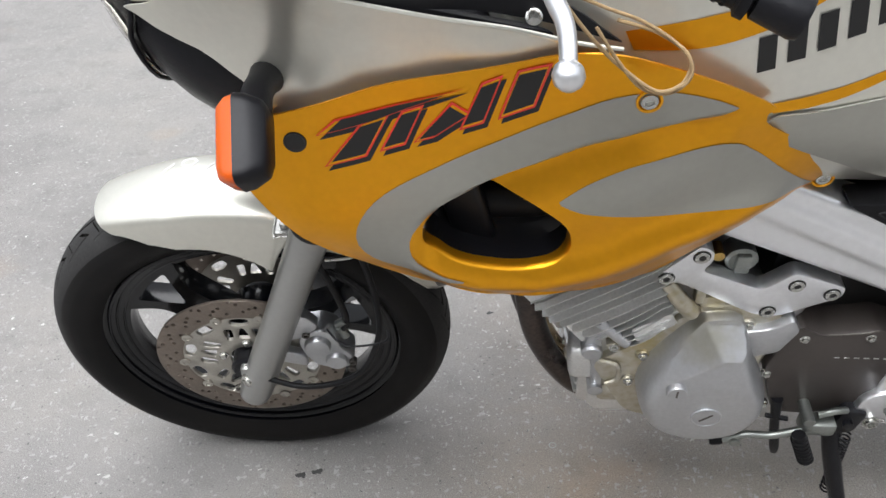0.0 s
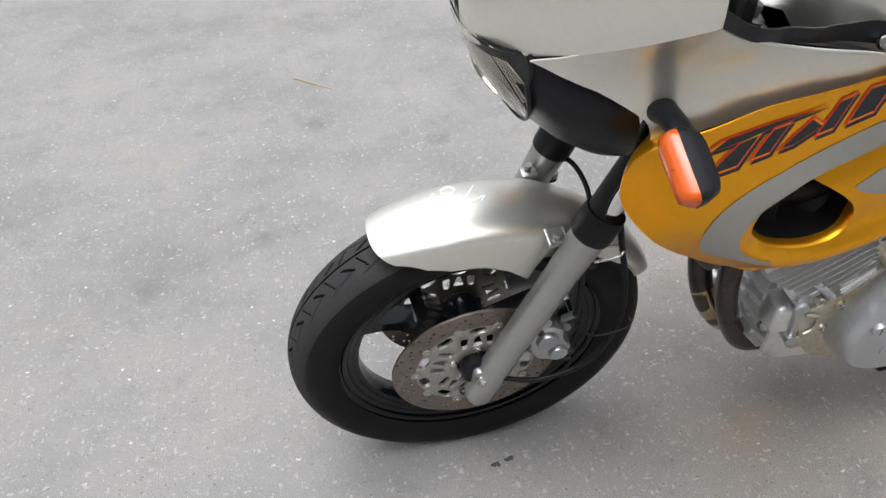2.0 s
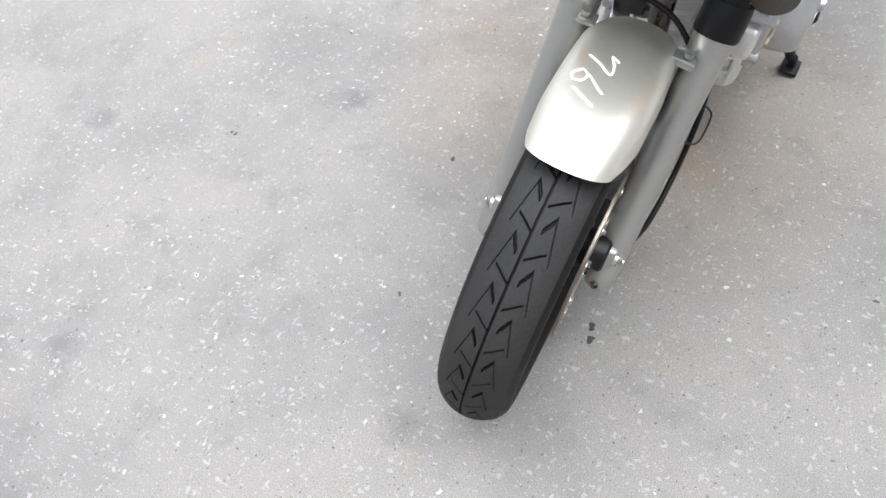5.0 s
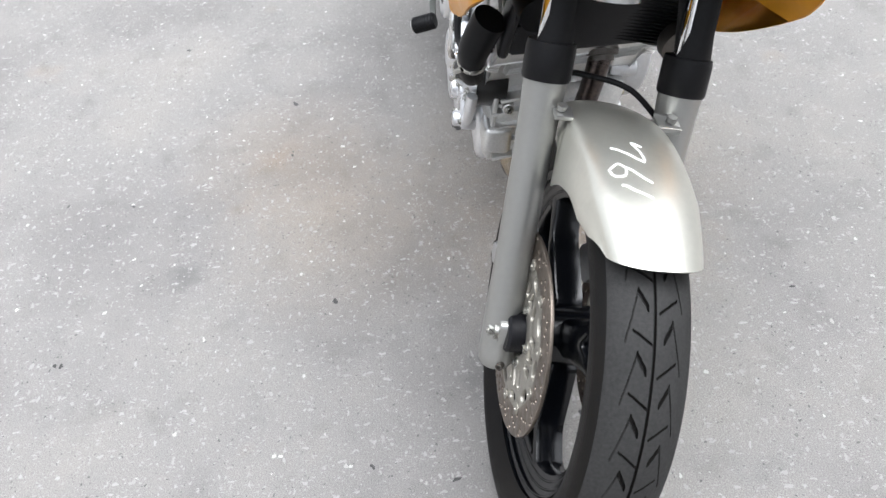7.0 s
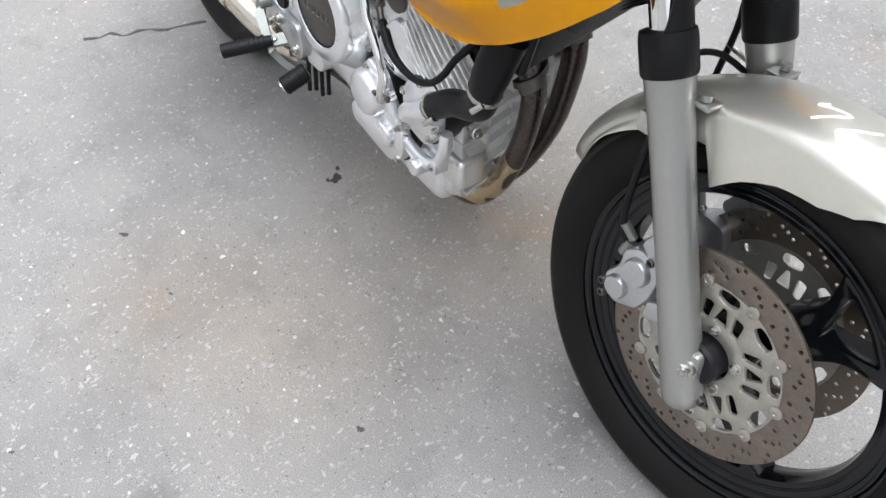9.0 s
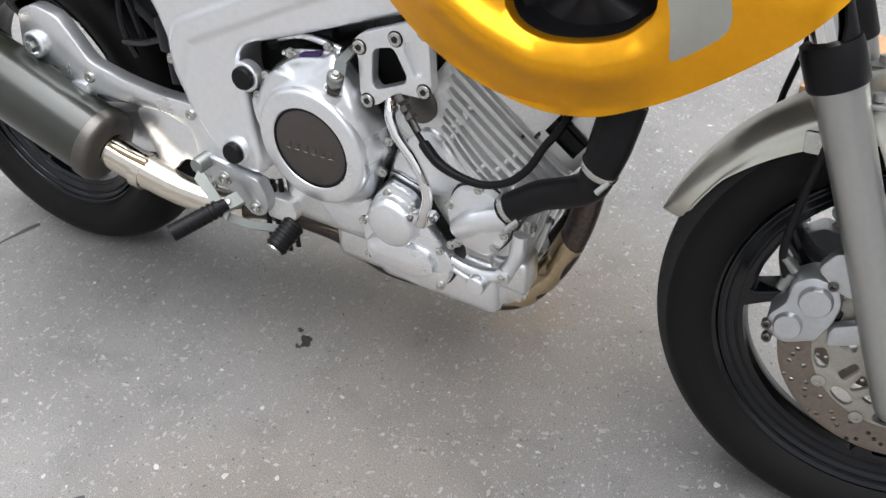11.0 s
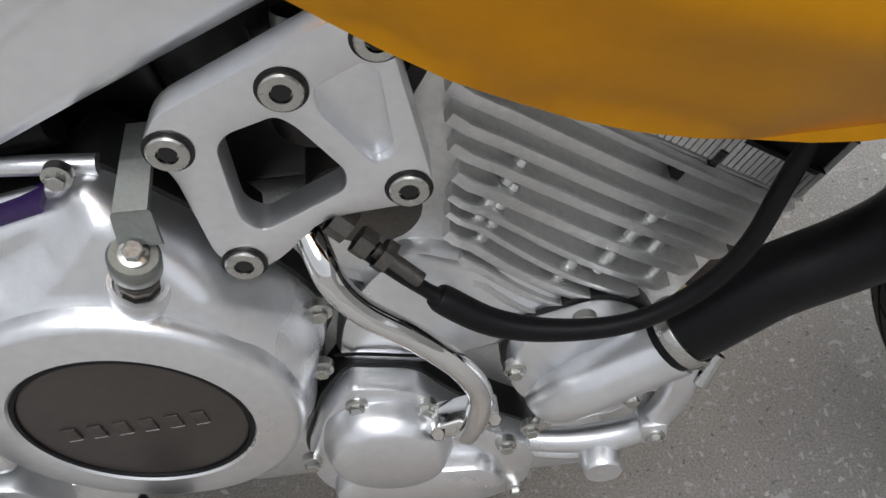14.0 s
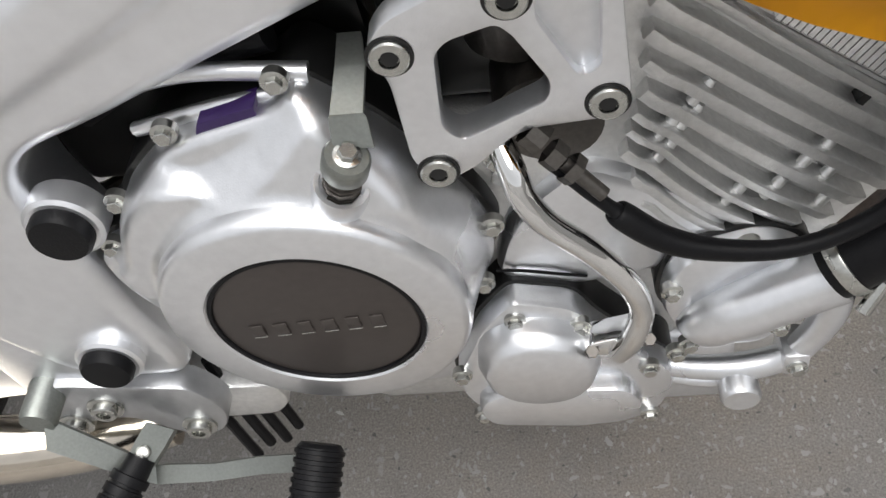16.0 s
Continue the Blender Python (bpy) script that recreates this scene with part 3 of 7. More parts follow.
def tyre_mesh(R, W, rim_r, steps, cz, grooves=True):
    """A tyre with a siped tread: grid round the axle, grooves sunk into the crown."""
    half = []
    for k in range(0, 101):
        u = k / 100
        if u < 0.80:
            a = u / 0.80 * radians(74)
            y = W / 2 * 0.97 * math.sin(a) / math.sin(radians(74))
            r = R - W * 0.42 * (1 - math.cos(a))
        else:
            w = (u - 0.80) / 0.20
            a0 = R - W * 0.42 * (1 - math.cos(radians(74)))
            r = a0 + (rim_r - a0) * w
            y = W / 2 * (0.97 + 0.05 * math.sin(w * math.pi) - 0.27 * w * w)
        half.append((y, r))
    prof = [(-y, r) for y, r in reversed(half[1:])] + half
    bm = bmesh.new()
    rings, flags = [], []
    rep = 28
    for i in range(steps):
        a = 2 * math.pi * i / steps
        ring, flag = [], []
        for y, r in prof:
            d = 0.0
            if grooves and r > R - W * 0.33:
                v = y / (W / 2)
                ph = a / (2 * math.pi) * rep
                if abs(y - 0.002) < 0.0014:
                    d = 0.004
                for sgn, shift in ((1, 0.0), (-1, 0.5)):
                    for w0, w1, p0, p1, t, deep in TREADS:
                        w = v * sgn
                        if w0 < w < w1:
                            k = (p1 - p0) / (w1 - w0)
                            off = abs((ph + shift - p0 - k * (w - w0) + 0.5) % 1.0 - 0.5)
                            if off < t * math.sqrt(1 + 1.44 * k * k):
                                d = max(d, deep)
            # deep grooves keep the blacker rubber, so their shade is in the colour
            flag.append(1 if d < 0.0032 and r > R - W * 0.19 else 0)
            ring.append(bm.verts.new(((r - d) * math.cos(a), y, cz + (r - d) * math.sin(a))))
        rings.append(ring)
        flags.append(flag)
    for i in range(steps):
        p, q = rings[i - 1], rings[i]
        for k in range(1, len(p)):
            f = bm.faces.new((p[k - 1], p[k], q[k], q[k - 1]))
            if grooves and flags[i][k] and flags[i][k - 1] and flags[i - 1][k] and flags[i - 1][k - 1]:
                f.material_index = 1
    bmesh.ops.recalc_face_normals(bm, faces=bm.faces)
    return bm


def cast_wheel(name, bead, width, cz, hub_r, hub_w, spokes, place, label):
    """A cast wheel: rim well, with hub and three broad forked spokes as parts."""
    b, w = bead, width / 2
    prof = [(b + 0.010, -w - 0.004), (b + 0.012, -w), (b + 0.004, -w + 0.004), (b - 0.004, -w + 0.010), (b - 0.018, -w * 0.62), (b - 0.030, -w * 0.5),
            (b - 0.032, -w * 0.2), (b - 0.034, 0), (b - 0.032, w * 0.2), (b - 0.030, w * 0.5), (b - 0.018, w * 0.62), (b - 0.004, w - 0.010), (b + 0.004, w - 0.004), (b + 0.012, w), (b + 0.010, w + 0.004)]
    out = lathe(prof, (0, 0, cz), n=120)
    hub = lathe([(0, -hub_w / 2), (hub_r * 0.8, -hub_w / 2), (hub_r, -hub_w / 2 + 0.006), (hub_r * 0.95, -0.02), (hub_r * 0.95, 0.02), (hub_r, hub_w / 2 - 0.006), (hub_r * 0.8, hub_w / 2), (0, hub_w / 2)], (0, 0, cz), n=60)
    wheel = part(name, moved(out, place), GLOSSBLACK, bike, label)
    part("hub", moved(hub, place), GLOSSBLACK, wheel)
    for side in (-1, 1):
        for r, y in ((b - 0.001, w - 0.004), (b - 0.010, w - 0.013), (b - 0.021, w * 0.56)):
            ring = [(r + 0.0022 * math.cos(k * math.pi / 4), side * y + 0.0022 * math.sin(k * math.pi / 4)) for k in range(8)]
            part("rim_bead", moved(lathe(ring, (0, 0, cz), n=96, closed=True), place), GLOSSBLACK, wheel)
    for ang in spokes:
        ca, sa = math.cos(radians(ang)), math.sin(radians(ang))
        r1 = b - 0.028

        def at(u, v):
            return Vector((u * ca - v * sa, cz + u * sa + v * ca))

        outl = rounded([at(hub_r * 0.7, -0.026), at(r1 - 0.05, -0.036), at(r1 - 0.012, -0.072), at(r1 + 0.005, -0.075), at(r1 + 0.012, 0), at(r1 + 0.005, 0.075), at(r1 - 0.012, 0.072), at(r1 - 0.05, 0.036), at(hub_r * 0.7, 0.026)], 0.02)
        hole = rounded([at(r1 - 0.075, 0), at(r1 - 0.012, -0.042), at(r1 - 0.008, 0), at(r1 - 0.012, 0.042)], 0.008)
        part("spoke", moved(plate(outl, -0.021, 0.021, [hole], 0.006), place), GLOSSBLACK, wheel)
    return wheel


def disc_band(cz, y, r0=0.108, r1=0.149, t=0.0045):
    holes = [circle(0, cz, r0, 60)]
    for k in range(45):
        a = 2 * math.pi * k / 45
        r = (0.119, 0.130, 0.140)[k % 3]
        holes.append(circle(r * math.cos(a), cz + r * math.sin(a), 0.0031, 8))
        a += math.pi / 45
        r = (0.135, 0.1235, 0.1455)[k % 3]
        holes.append(circle(r * math.cos(a), cz + r * math.sin(a), 0.0029, 8))
    s = 1 if y > 0 else -1
    return plate(circle(0, cz, r1, 120), y - s * t / 2, y + s * t / 2, holes, 0.0006)


def disc_carrier(cz, y, r0=0.034, r1=0.1085, t=0.006):
    holes = [circle(0, cz, r0, 40)]

    def at(r, deg):
        q = radians(deg)
        return Vector((r * math.cos(q), cz + r * math.sin(q)))

    for k in range(10):
        a = 36 * k + 18
        holes.append(rounded([at(0.092, a - 9.5), at(0.087, a), at(0.092, a + 9.5), at(0.104, a + 8), at(0.1055, a), at(0.104, a - 8)], 0.005))
    for k in range(5):
        a = 72 * k + 18
        holes.append(rounded([at(0.057, a - 10), at(0.081, a - 2), at(0.081, a + 2), at(0.057, a + 10)], 0.003))
        for s in (-1, 1):
            holes.append(rounded([at(0.055, a + 18 * s), at(0.081, a + 11 * s), at(0.083, a + 21 * s), at(0.058, a + 29 * s)][::s], 0.005))
    s = 1 if y > 0 else -1
    return plate(circle(0, cz, r1, 100), y - s * t / 2, y + s * t / 2, holes, 0.0015)


rim = cast_wheel("front_wheel", 0.229, 0.076, AX, 0.046, 0.105, (136, 256, 16), MW, "gloss black cast wheel with three broad forked spokes")
ty = part("tyre", moved(tyre_mesh(0.3175, 0.1184, 0.236, 1400, AX), MW), TYRE, rim, "worn black tyre with siped tread", 50)
ty.data.materials.append(TREAD)
BUTTON = to_mesh("disc_button", lathe([(0.0085, 0), (0.0085, 0.002), (0.0065, 0.0028), (0.0035, 0.0028), (0.003, 0.0015), (0, 0.0015)], axis=(0, 0, 1), n=20), CARRIER)
CBOLT = to_mesh("carrier_bolt", bolt_mesh(0.0055, 0.006, True, True), STEEL)
for s in (-1, 1):
    d = part("brake_disc", moved(disc_band(AX, 0.067 * s), MW), DISC, rim, "drilled steel brake disc with brownish wear band")
    part("disc_carrier", moved(disc_carrier(AX, 0.066 * s), MW), CARRIER, rim)
    for k in range(10):
        a = 2 * math.pi * k / 10
        placed("disc_button", BUTTON, rim, MW @ facing((0.1085 * math.cos(a), 0.0695 * s, AX + 0.1085 * math.sin(a)), (0, s, 0)))
    for k in range(5):
        a = 2 * math.pi * k / 5 + 0.3
        placed("carrier_bolt", CBOLT, rim, MW @ facing((0.045 * math.cos(a), 0.069 * s, AX + 0.045 * math.sin(a)), (0, s, 0)))
    part("hub_cap", moved(lathe([(0.030, 0.045), (0.030, 0.088), (0.026, 0.092), (0.012, 0.092)], (0, 0, AX), (0, s, 0), 30), MW), BLACK, rim)

# fork legs
FA = Vector((math.sin(radians(22.4)), 0, math.cos(radians(22.4))))


def on_leg(z, y):
    return Vector((-0.008 + (z - 0.25) * math.tan(radians(22.4)), y, z))


AXLEBOLT = to_mesh("axle_bolt", join(bolt_mesh(0.0088, 0.011, True, True), lathe([(0.005, 0.01), (0.005, 0.013), (0, 0.013)], axis=(0, 0, 1), n=16)), STEEL)
PINCH = to_mesh("pinch_bolt", bolt_mesh(0.006, 0.006, False, False, True), DARKSTEEL)
for s in (-1, 1):
    y = 0.1 * s
    base = on_leg(0.262, y)
    leg = lathe([(0, -0.012), (0.022, -0.012), (0.027, -0.004), (0.0285, 0.01), (0.0285, 0.10), (0.0275, 0.18), (0.0278, 0.32), (0.0290, 0.40), (0.0312, 0.434), (0.0325, 0.458), (0, 0.458)], base, FA, 40)
    boss = lathe([(0.0125, 0.0), (0.0125, 0.019), (0.011, 0.022), (0, 0.022)], (0, 0.092 * s, AX), (0, s, 0), 30)
    lug = plate(rounded([(-0.020, 0.262), (0.02, 0.255), (0.026, 0.34), (-0.012, 0.345)], 0.012), 0.086 * s, 0.111 * s, (), 0.006)
    lg = part("fork_leg", moved(join(leg, boss, lug), MF), FORK, bike, "grey painted lower fork leg")
    placed("axle_bolt", AXLEBOLT, lg, MF @ facing((0, 0.113 * s, AX), (0, s, 0)))
    placed("pinch_bolt", PINCH, lg, MF @ facing((-0.030, 0.098 * s, 0.272), (-0.8, 0.5 * s, 0.1)))
    part("fork_tube", moved(tube([on_leg(0.60, y), on_leg(1.04, y)], 0.0212, 32, 1), MF), CHROME, bike, "chrome fork tube")
    # rubber collar with a protector running up the front of the tube
    col = lathe([(0.0335, 0.441), (0.0350, 0.445), (0.0350, 0.484), (0.0335, 0.494), (0.0215, 0.495)], base, FA, 40)
    ups = []
    for h, w in ((0.488, 1.15), (0.510, 0.80), (0.53, 0.62), (0.62, 0.60), (0.72, 0.58)):
        c = base + FA * h
        row = []
        for k in range(9):
            a = (k / 8 - 0.5) * 2 * w
            d0 = Vector((-math.cos(radians(22.4)), 0, math.sin(radians(22.4))))
            side = FA.cross(d0)
            row.append(c + (d0 * math.cos(a) + side * math.sin(a)) * 0.0305)
        ups.append(row)
    guard = loft(ups)
    bmesh.ops.solidify(guard, geom=guard.faces[:], thickness=0.004)
    part("fork_collar", moved(join(col, guard), MF), RUBBER, bike, "black rubber fork collar and guard")


# front mudguard
def fender_profile(phi):
    """Crown radius, half width and skirt radius at an angle round the axle."""
    def mixup(table):
        for (a, va), (b, vb) in zip(table, table[1:]):
            if a >= phi >= b:
                return va + (vb - va) * (a - phi) / (a - b)
        return table[-1][1]

    def soft_step(table, d):
        nonlocal phi
        keep, out = phi, 0.0
        for k in (-1, -0.5, 0, 0.5, 1):
            phi = max(table[-1][0], min(table[0][0], keep + k * d))
            out += mixup(table) / 5
        phi = keep
        return out
    return (soft_step([(118, 0.371), (110, 0.364), (95, 0.360), (60, 0.360), (16, 0.366)], 5),
            mixup([(118, 0.060), (114, 0.064), (109, 0.068), (100, 0.074), (72, 0.074), (62, 0.066), (40, 0.058), (29, 0.047), (22, 0.034), (18, 0.021), (16, 0.008)]),
            mixup([(118, 0.344), (116, 0.340), (112, 0.328), (107, 0.308), (100, 0.291), (90, 0.282), (80, 0.264), (71, 0.243), (70.5, 0.243), (69.5, 0.296), (60, 0.304), (40, 0.324), (26, 0.337), (19, 0.346), (16, 0.356)]))


def fender_point(phi, u):
    rc, w, rb = fender_profile(phi)
    a = abs(u)
    crown = 0.62
    if a < crown:
        y = w * 0.96 * math.sin(a / crown * math.pi / 2) ** 1.0
        r = rc - 0.030 * (1 - math.cos(a / crown * math.pi / 2)) ** 1.15
    else:
        t = (a - crown) / (1 - crown)
        y = w * (0.96 + 0.06 * math.sin(t * math.pi * 0.6))
        r = rc - 0.030 + (min(rb, rc - 0.034) - (rc - 0.030)) * t
    c, s = math.cos(radians(phi)), math.sin(radians(phi))
    return Vector((r * c, math.copysign(y, u), AX + r * s))


rows = []
for i in range(160):
    phi = 118 - 102 * i / 159
    cut = max(0.0, (phi - 97) / 21)
    rows.append([fender_point(phi - 11 * cut * abs(-1 + 2 * k / 36) ** 2.2, -1 + 2 * k / 36) for k in range(37)])
fen = loft(rows)
bmesh.ops.solidify(fen, geom=fen.faces[:], thickness=0.003)
fender = part("front_mudguard", moved(fen, MF), SILVER, bike, "champagne silver plastic mudguard with chalked lot number", 50)


def crown_at(x, y, lift=0.0006):
    """A point on the mudguard's crown over the plan place x, y."""
    best = None
    for i in range(240):
        phi = 113 - 95 * i / 239
        p = fender_point(phi, 0)
        if best is None or abs(p.x - x) < abs(best[1].x - x):
            best = (phi, p)
    rc, w, _ = fender_profile(best[0])
    u = 0.62 * 2 / math.pi * math.asin(max(-1, min(1, y / (w * 0.96))))
    p = fender_point(best[0], u)
    out = (p - Vector((0, p.y * 0.4, AX))).normalized()
    return p + out * lift


STROKES = (((0.003, 0.041), (-0.010, 0.022), (-0.024, 0.003), (-0.004, 0.004), (0.012, 0.012), (0.006, 0.000)),
           ((-0.036, 0.030), (-0.030, 0.040), (-0.040, 0.050), (-0.052, 0.044), (-0.050, 0.032), (-0.038, 0.028), (-0.050, 0.014), (-0.063, 0.000)),
           ((-0.066, 0.040), (-0.076, 0.022), (-0.086, 0.004)))
for st in STROKES:
    pts = [crown_at(x, y, -0.0007) for x, y in [(q.x + 0.010, q.y - 0.002) for q in spline([Vector((*p, 0)) for p in st], 4)]]
    part("chalk_stroke", moved(tube(pts, 0.0022, 6, 1), MF), WHITE, fender, "white chalk stroke")

# calipers, hoses and brackets on both legs
CALB = to_mesh("caliper_bolt", bolt_mesh(0.0065, 0.007, False, False, True), DARKSTEEL)
for s in (-1, 1):
    # the caliper sits behind the leg, over the disc's rear rim
    out = rounded([(0.098, 0.352), (0.112, 0.322), (0.150, 0.306), (0.176, 0.318), (0.178, 0.346), (0.160, 0.370), (0.158, 0.402), (0.135, 0.418), (0.102, 0.412), (0.092, 0.385)], 0.008)
    body = plate(out, 0.050 * s, 0.094 * s, (), 0.007)
    caps = [lathe([(0.0215, 0.085), (0.0215, 0.100), (0.019, 0.104), (0, 0.105)], (0.125, 0, 0.385), (0, s, 0), 32), lathe([(0.0185, 0.085), (0.0185, 0.099), (0.0165, 0.103), (0, 0.104)], (0.150, 0, 0.340), (0, s, 0), 32)]
    arm = plate(rounded([(0.055, 0.395), (0.10, 0.40), (0.135, 0.43), (0.115, 0.462), (0.078, 0.450)], 0.012), 0.078 * s, 0.096 * s, (), 0.005)
    arm2 = plate(rounded([(0.03, 0.345), (0.10, 0.318), (0.10, 0.350), (0.045, 0.375)], 0.012), 0.078 * s, 0.094 * s, (), 0.005)
    cal = part("brake_caliper", moved(join(body, arm, arm2, *caps), MF), DULLSHADE, bike, "silver four-piston brake caliper")
    for x, z in ((0.110, 0.412), (0.086, 0.428), (0.172, 0.312), (0.176, 0.332), (0.062, 0.36)):
        placed("caliper_bolt", CALB, cal, MF @ facing((x, 0.092 * s, z), (0, s, 0)))
    hose = [Vector((0.165, 0.075 * s, 0.395)), Vector((0.178, 0.085 * s, 0.44)), Vector((0.172, 0.095 * s, 0.52)), Vector((0.160, 0.105 * s, 0.60))]
    part("brake_hose", moved(tube(hose, 0.0055, 12), MF), RUBBER, bike)
    part("banjo_fitting", moved(join(lathe([(0.008, -0.012), (0.008, 0.014), (0, 0.014)], (0.166, 0.075 * s, 0.392), (-0.3, 0, 0.95), 12), tube([(0.160, 0.074 * s, 0.41), (0.176, 0.083 * s, 0.432)], 0.007, 10, 1)), MF), ZINC, cal)
    brk = plate(rounded([(0.135, 0.585), (0.185, 0.585), (0.187, 0.612), (0.135, 0.612)], 0.004), 0.1 * s, 0.106 * s, (), 0.001)
    # left one is coloured black for the shaded gap beside the leg
    part("hose_bracket", moved(join(brk, lathe([(0.006, 0.106), (0.006, 0.111), (0, 0.111)], (0.146, 0, 0.600), (0, s, 0), 12)), MF), STEEL if s > 0 else BLACK, bike)
    # bridge lug between leg and mudguard
    part("mudguard_bracket", moved(join(block(0.106, 0.134, 0.062 * s, 0.090 * s, 0.643, 0.651, 0.003), lathe([(0.007, 0.0), (0.007, 0.008), (0, 0.008)], (0.120, 0.080 * s, 0.653), (0, 0, 1), 12)), MF), FORK, bike)

# hoses hanging between the legs
part("brake_hose", moved(tube([(0.16, 0.10, 0.61), (0.185, 0.075, 0.665), (0.20, 0.02, 0.66), (0.19, -0.04, 0.65), (0.165, -0.095, 0.612)], 0.0045, 10), MF), RUBBER, bike)
part("speedometer_cable", moved(tube([(0.02, -0.118, 0.335), (0.10, -0.135, 0.322), (0.19, -0.14, 0.36), (0.235, -0.135, 0.46), (0.235, -0.120, 0.56), (0.215, -0.10, 0.68), (0.22, -0.07, 0.80), (0.27, -0.05, 0.92)], 0.005, 10), MF), RUBBER, bike, "black speedometer cable")
part("cable_guide", moved(tube([(0.175, -0.115, 0.615), (0.215, -0.120, 0.625), (0.222, -0.105, 0.632), (0.185, -0.098, 0.628)], 0.0022, 8, 6), MF), STEEL, bike)
part("cable_guide", moved(tube([(0.155, -0.128, 0.47), (0.185, -0.150, 0.455), (0.245, -0.152, 0.465), (0.250, -0.138, 0.475)], 0.0018, 8, 5), MF), BLACK, bike)


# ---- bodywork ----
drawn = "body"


def blend(table, p=2.6, soft=0.0016):
    """A smooth half-width over x and z from a few known places."""
    def f(x, z):
        s = w = 0.0
        for a, b, v in table:
            k = 1.0 / (((x - a) ** 2 + (z - b) ** 2 + soft) ** (p / 2))
            s += k * v
            w += k
        return s / w
    return f


def near_line(x, z, pts):
    """Distance from a place to a run of points."""
    best = 9.0
    for a, b in zip(pts, pts[1:]):
        dx, dz = b[0] - a[0], b[1] - a[1]
        t = max(0, min(1, ((x - a[0]) * dx + (z - a[1]) * dz) / (dx * dx + dz * dz)))
        best = min(best, math.hypot(x - a[0] - t * dx, z - a[1] - t * dz))
    return best


SIDE_BOTTOM = [(0.140, 0.868), (0.142, 0.824), (0.180, 0.768), (0.262, 0.695), (0.35, 0.637), (0.43, 0.608), (0.515, 0.612), (0.60, 0.640), (0.675, 0.690), (0.745, 0.742), (0.815, 0.780), (0.880, 0.803)]
SIDE_TOP = [(0.880, 0.806), (0.790, 0.862), (0.712, 0.905), (0.700, 0.925), (0.704, 0.938), (0.64, 0.972), (0.56, 1.002), (0.50, 1.003), (0.43, 0.985), (0.32, 0.965), (0.24, 0.938), (0.175, 0.917), (0.148, 0.897)]
ROLL = [(0.300, 0.745), (0.335, 0.705), (0.40, 0.676), (0.47, 0.668), (0.54, 0.690), (0.62, 0.735), (0.74, 0.782)]
SCOOP = [(0.335, 0.785), (0.367, 0.810), (0.411, 0.834), (0.465, 0.857), (0.515, 0.882), (0.575, 0.904), (0.67, 0.932)]
HOLE = [(0.338, 0.758), (0.344, 0.784), (0.370, 0.806), (0.405, 0.821), (0.440, 0.806), (0.477, 0.785), (0.503, 0.760), (0.510, 0.728), (0.496, 0.704), (0.461, 0.693), (0.411, 0.700), (0.370, 0.716), (0.346, 0.738)]
side_w = blend([(0.15, 0.87, 0.214), (0.15, 0.83, 0.224), (0.22, 0.90, 0.218), (0.22, 0.78, 0.252), (0.32, 0.94, 0.210), (0.30, 0.80, 0.248), (0.36, 0.68, 0.228), (0.36, 0.80, 0.242), (0.45, 0.98, 0.203), (0.46, 0.86, 0.218), (0.46, 0.65, 0.210), (0.56, 0.96, 0.230), (0.58, 0.85, 0.216), (0.56, 0.68, 0.208), (0.66, 0.93, 0.210), (0.66, 0.75, 0.190), (0.70, 0.86, 0.19), (0.80, 0.80, 0.160), (0.88, 0.80, 0.112), (0.40, 0.72, 0.226), (0.50, 0.72, 0.208)], 2.6, 0.003)


def side_face(x, z):
    w = side_w(x, z)
    d = near_line(x, z, SIDE_BOTTOM)
    if d < 0.065:
        w -= 0.030 * (1 - d / 0.065) ** 2 * max(0.25, min(1, (x - 0.15) / 0.2))
    # a rolled ridge runs under the outlet and back to the tail
    w += 0.018 * math.exp(-(near_line(x, z, ROLL) / 0.024) ** 2) * max(0, min(1, (x - 0.30) / 0.06)) * max(0, min(1, (0.80 - x) / 0.15))
    # the air outlet's upper lip steps in under the silver sweep
    for (a, za), (b, zb) in zip(SCOOP, SCOOP[1:]):
        if a <= x <= b:
            low = za + (zb - za) * (x - a) / (b - a) - z
            if low > -0.007:
                t = min(1, (low + 0.007) / 0.014)
                w -= 0.034 * t * t * (3 - 2 * t) * math.exp(-(max(0, low) / 0.060) ** 2) * min(1, (x - 0.335) / 0.06) * min(1, max(0, (0.67 - x) / 0.10))
    return w


def curve2(pts, n=5, closed=False):
    return [Vector((q.x, q.y)) for q in spline([Vector((a, b, 0)) for a, b in pts], n, closed)]


SIDE_OUT = curve2(SIDE_BOTTOM, 4)[:-1] + curve2(SIDE_TOP, 4)
SCREW = to_mesh("fairing_screw", bolt_mesh(0.0085, 0.004, False, False, True), STEEL)
# black disc that paints the shade inside a screw hole
HOLESHADE = to_mesh("screw_hole_shade", lathe([(0.0125, -0.003), (0.0125, 0.0004), (0.0112, 0.0008), (0.0098, -0.0004), (0, -0.0008)], axis=(0, 0, 1), n=28), INKSHADE)
GROMMET = to_mesh("screw_recess", lathe([(0.0135, -0.002), (0.0135, 0.0025), (0.011, 0.003), (0.0095, 0.001)], axis=(0, 0, 1), n=24), ORANGE)


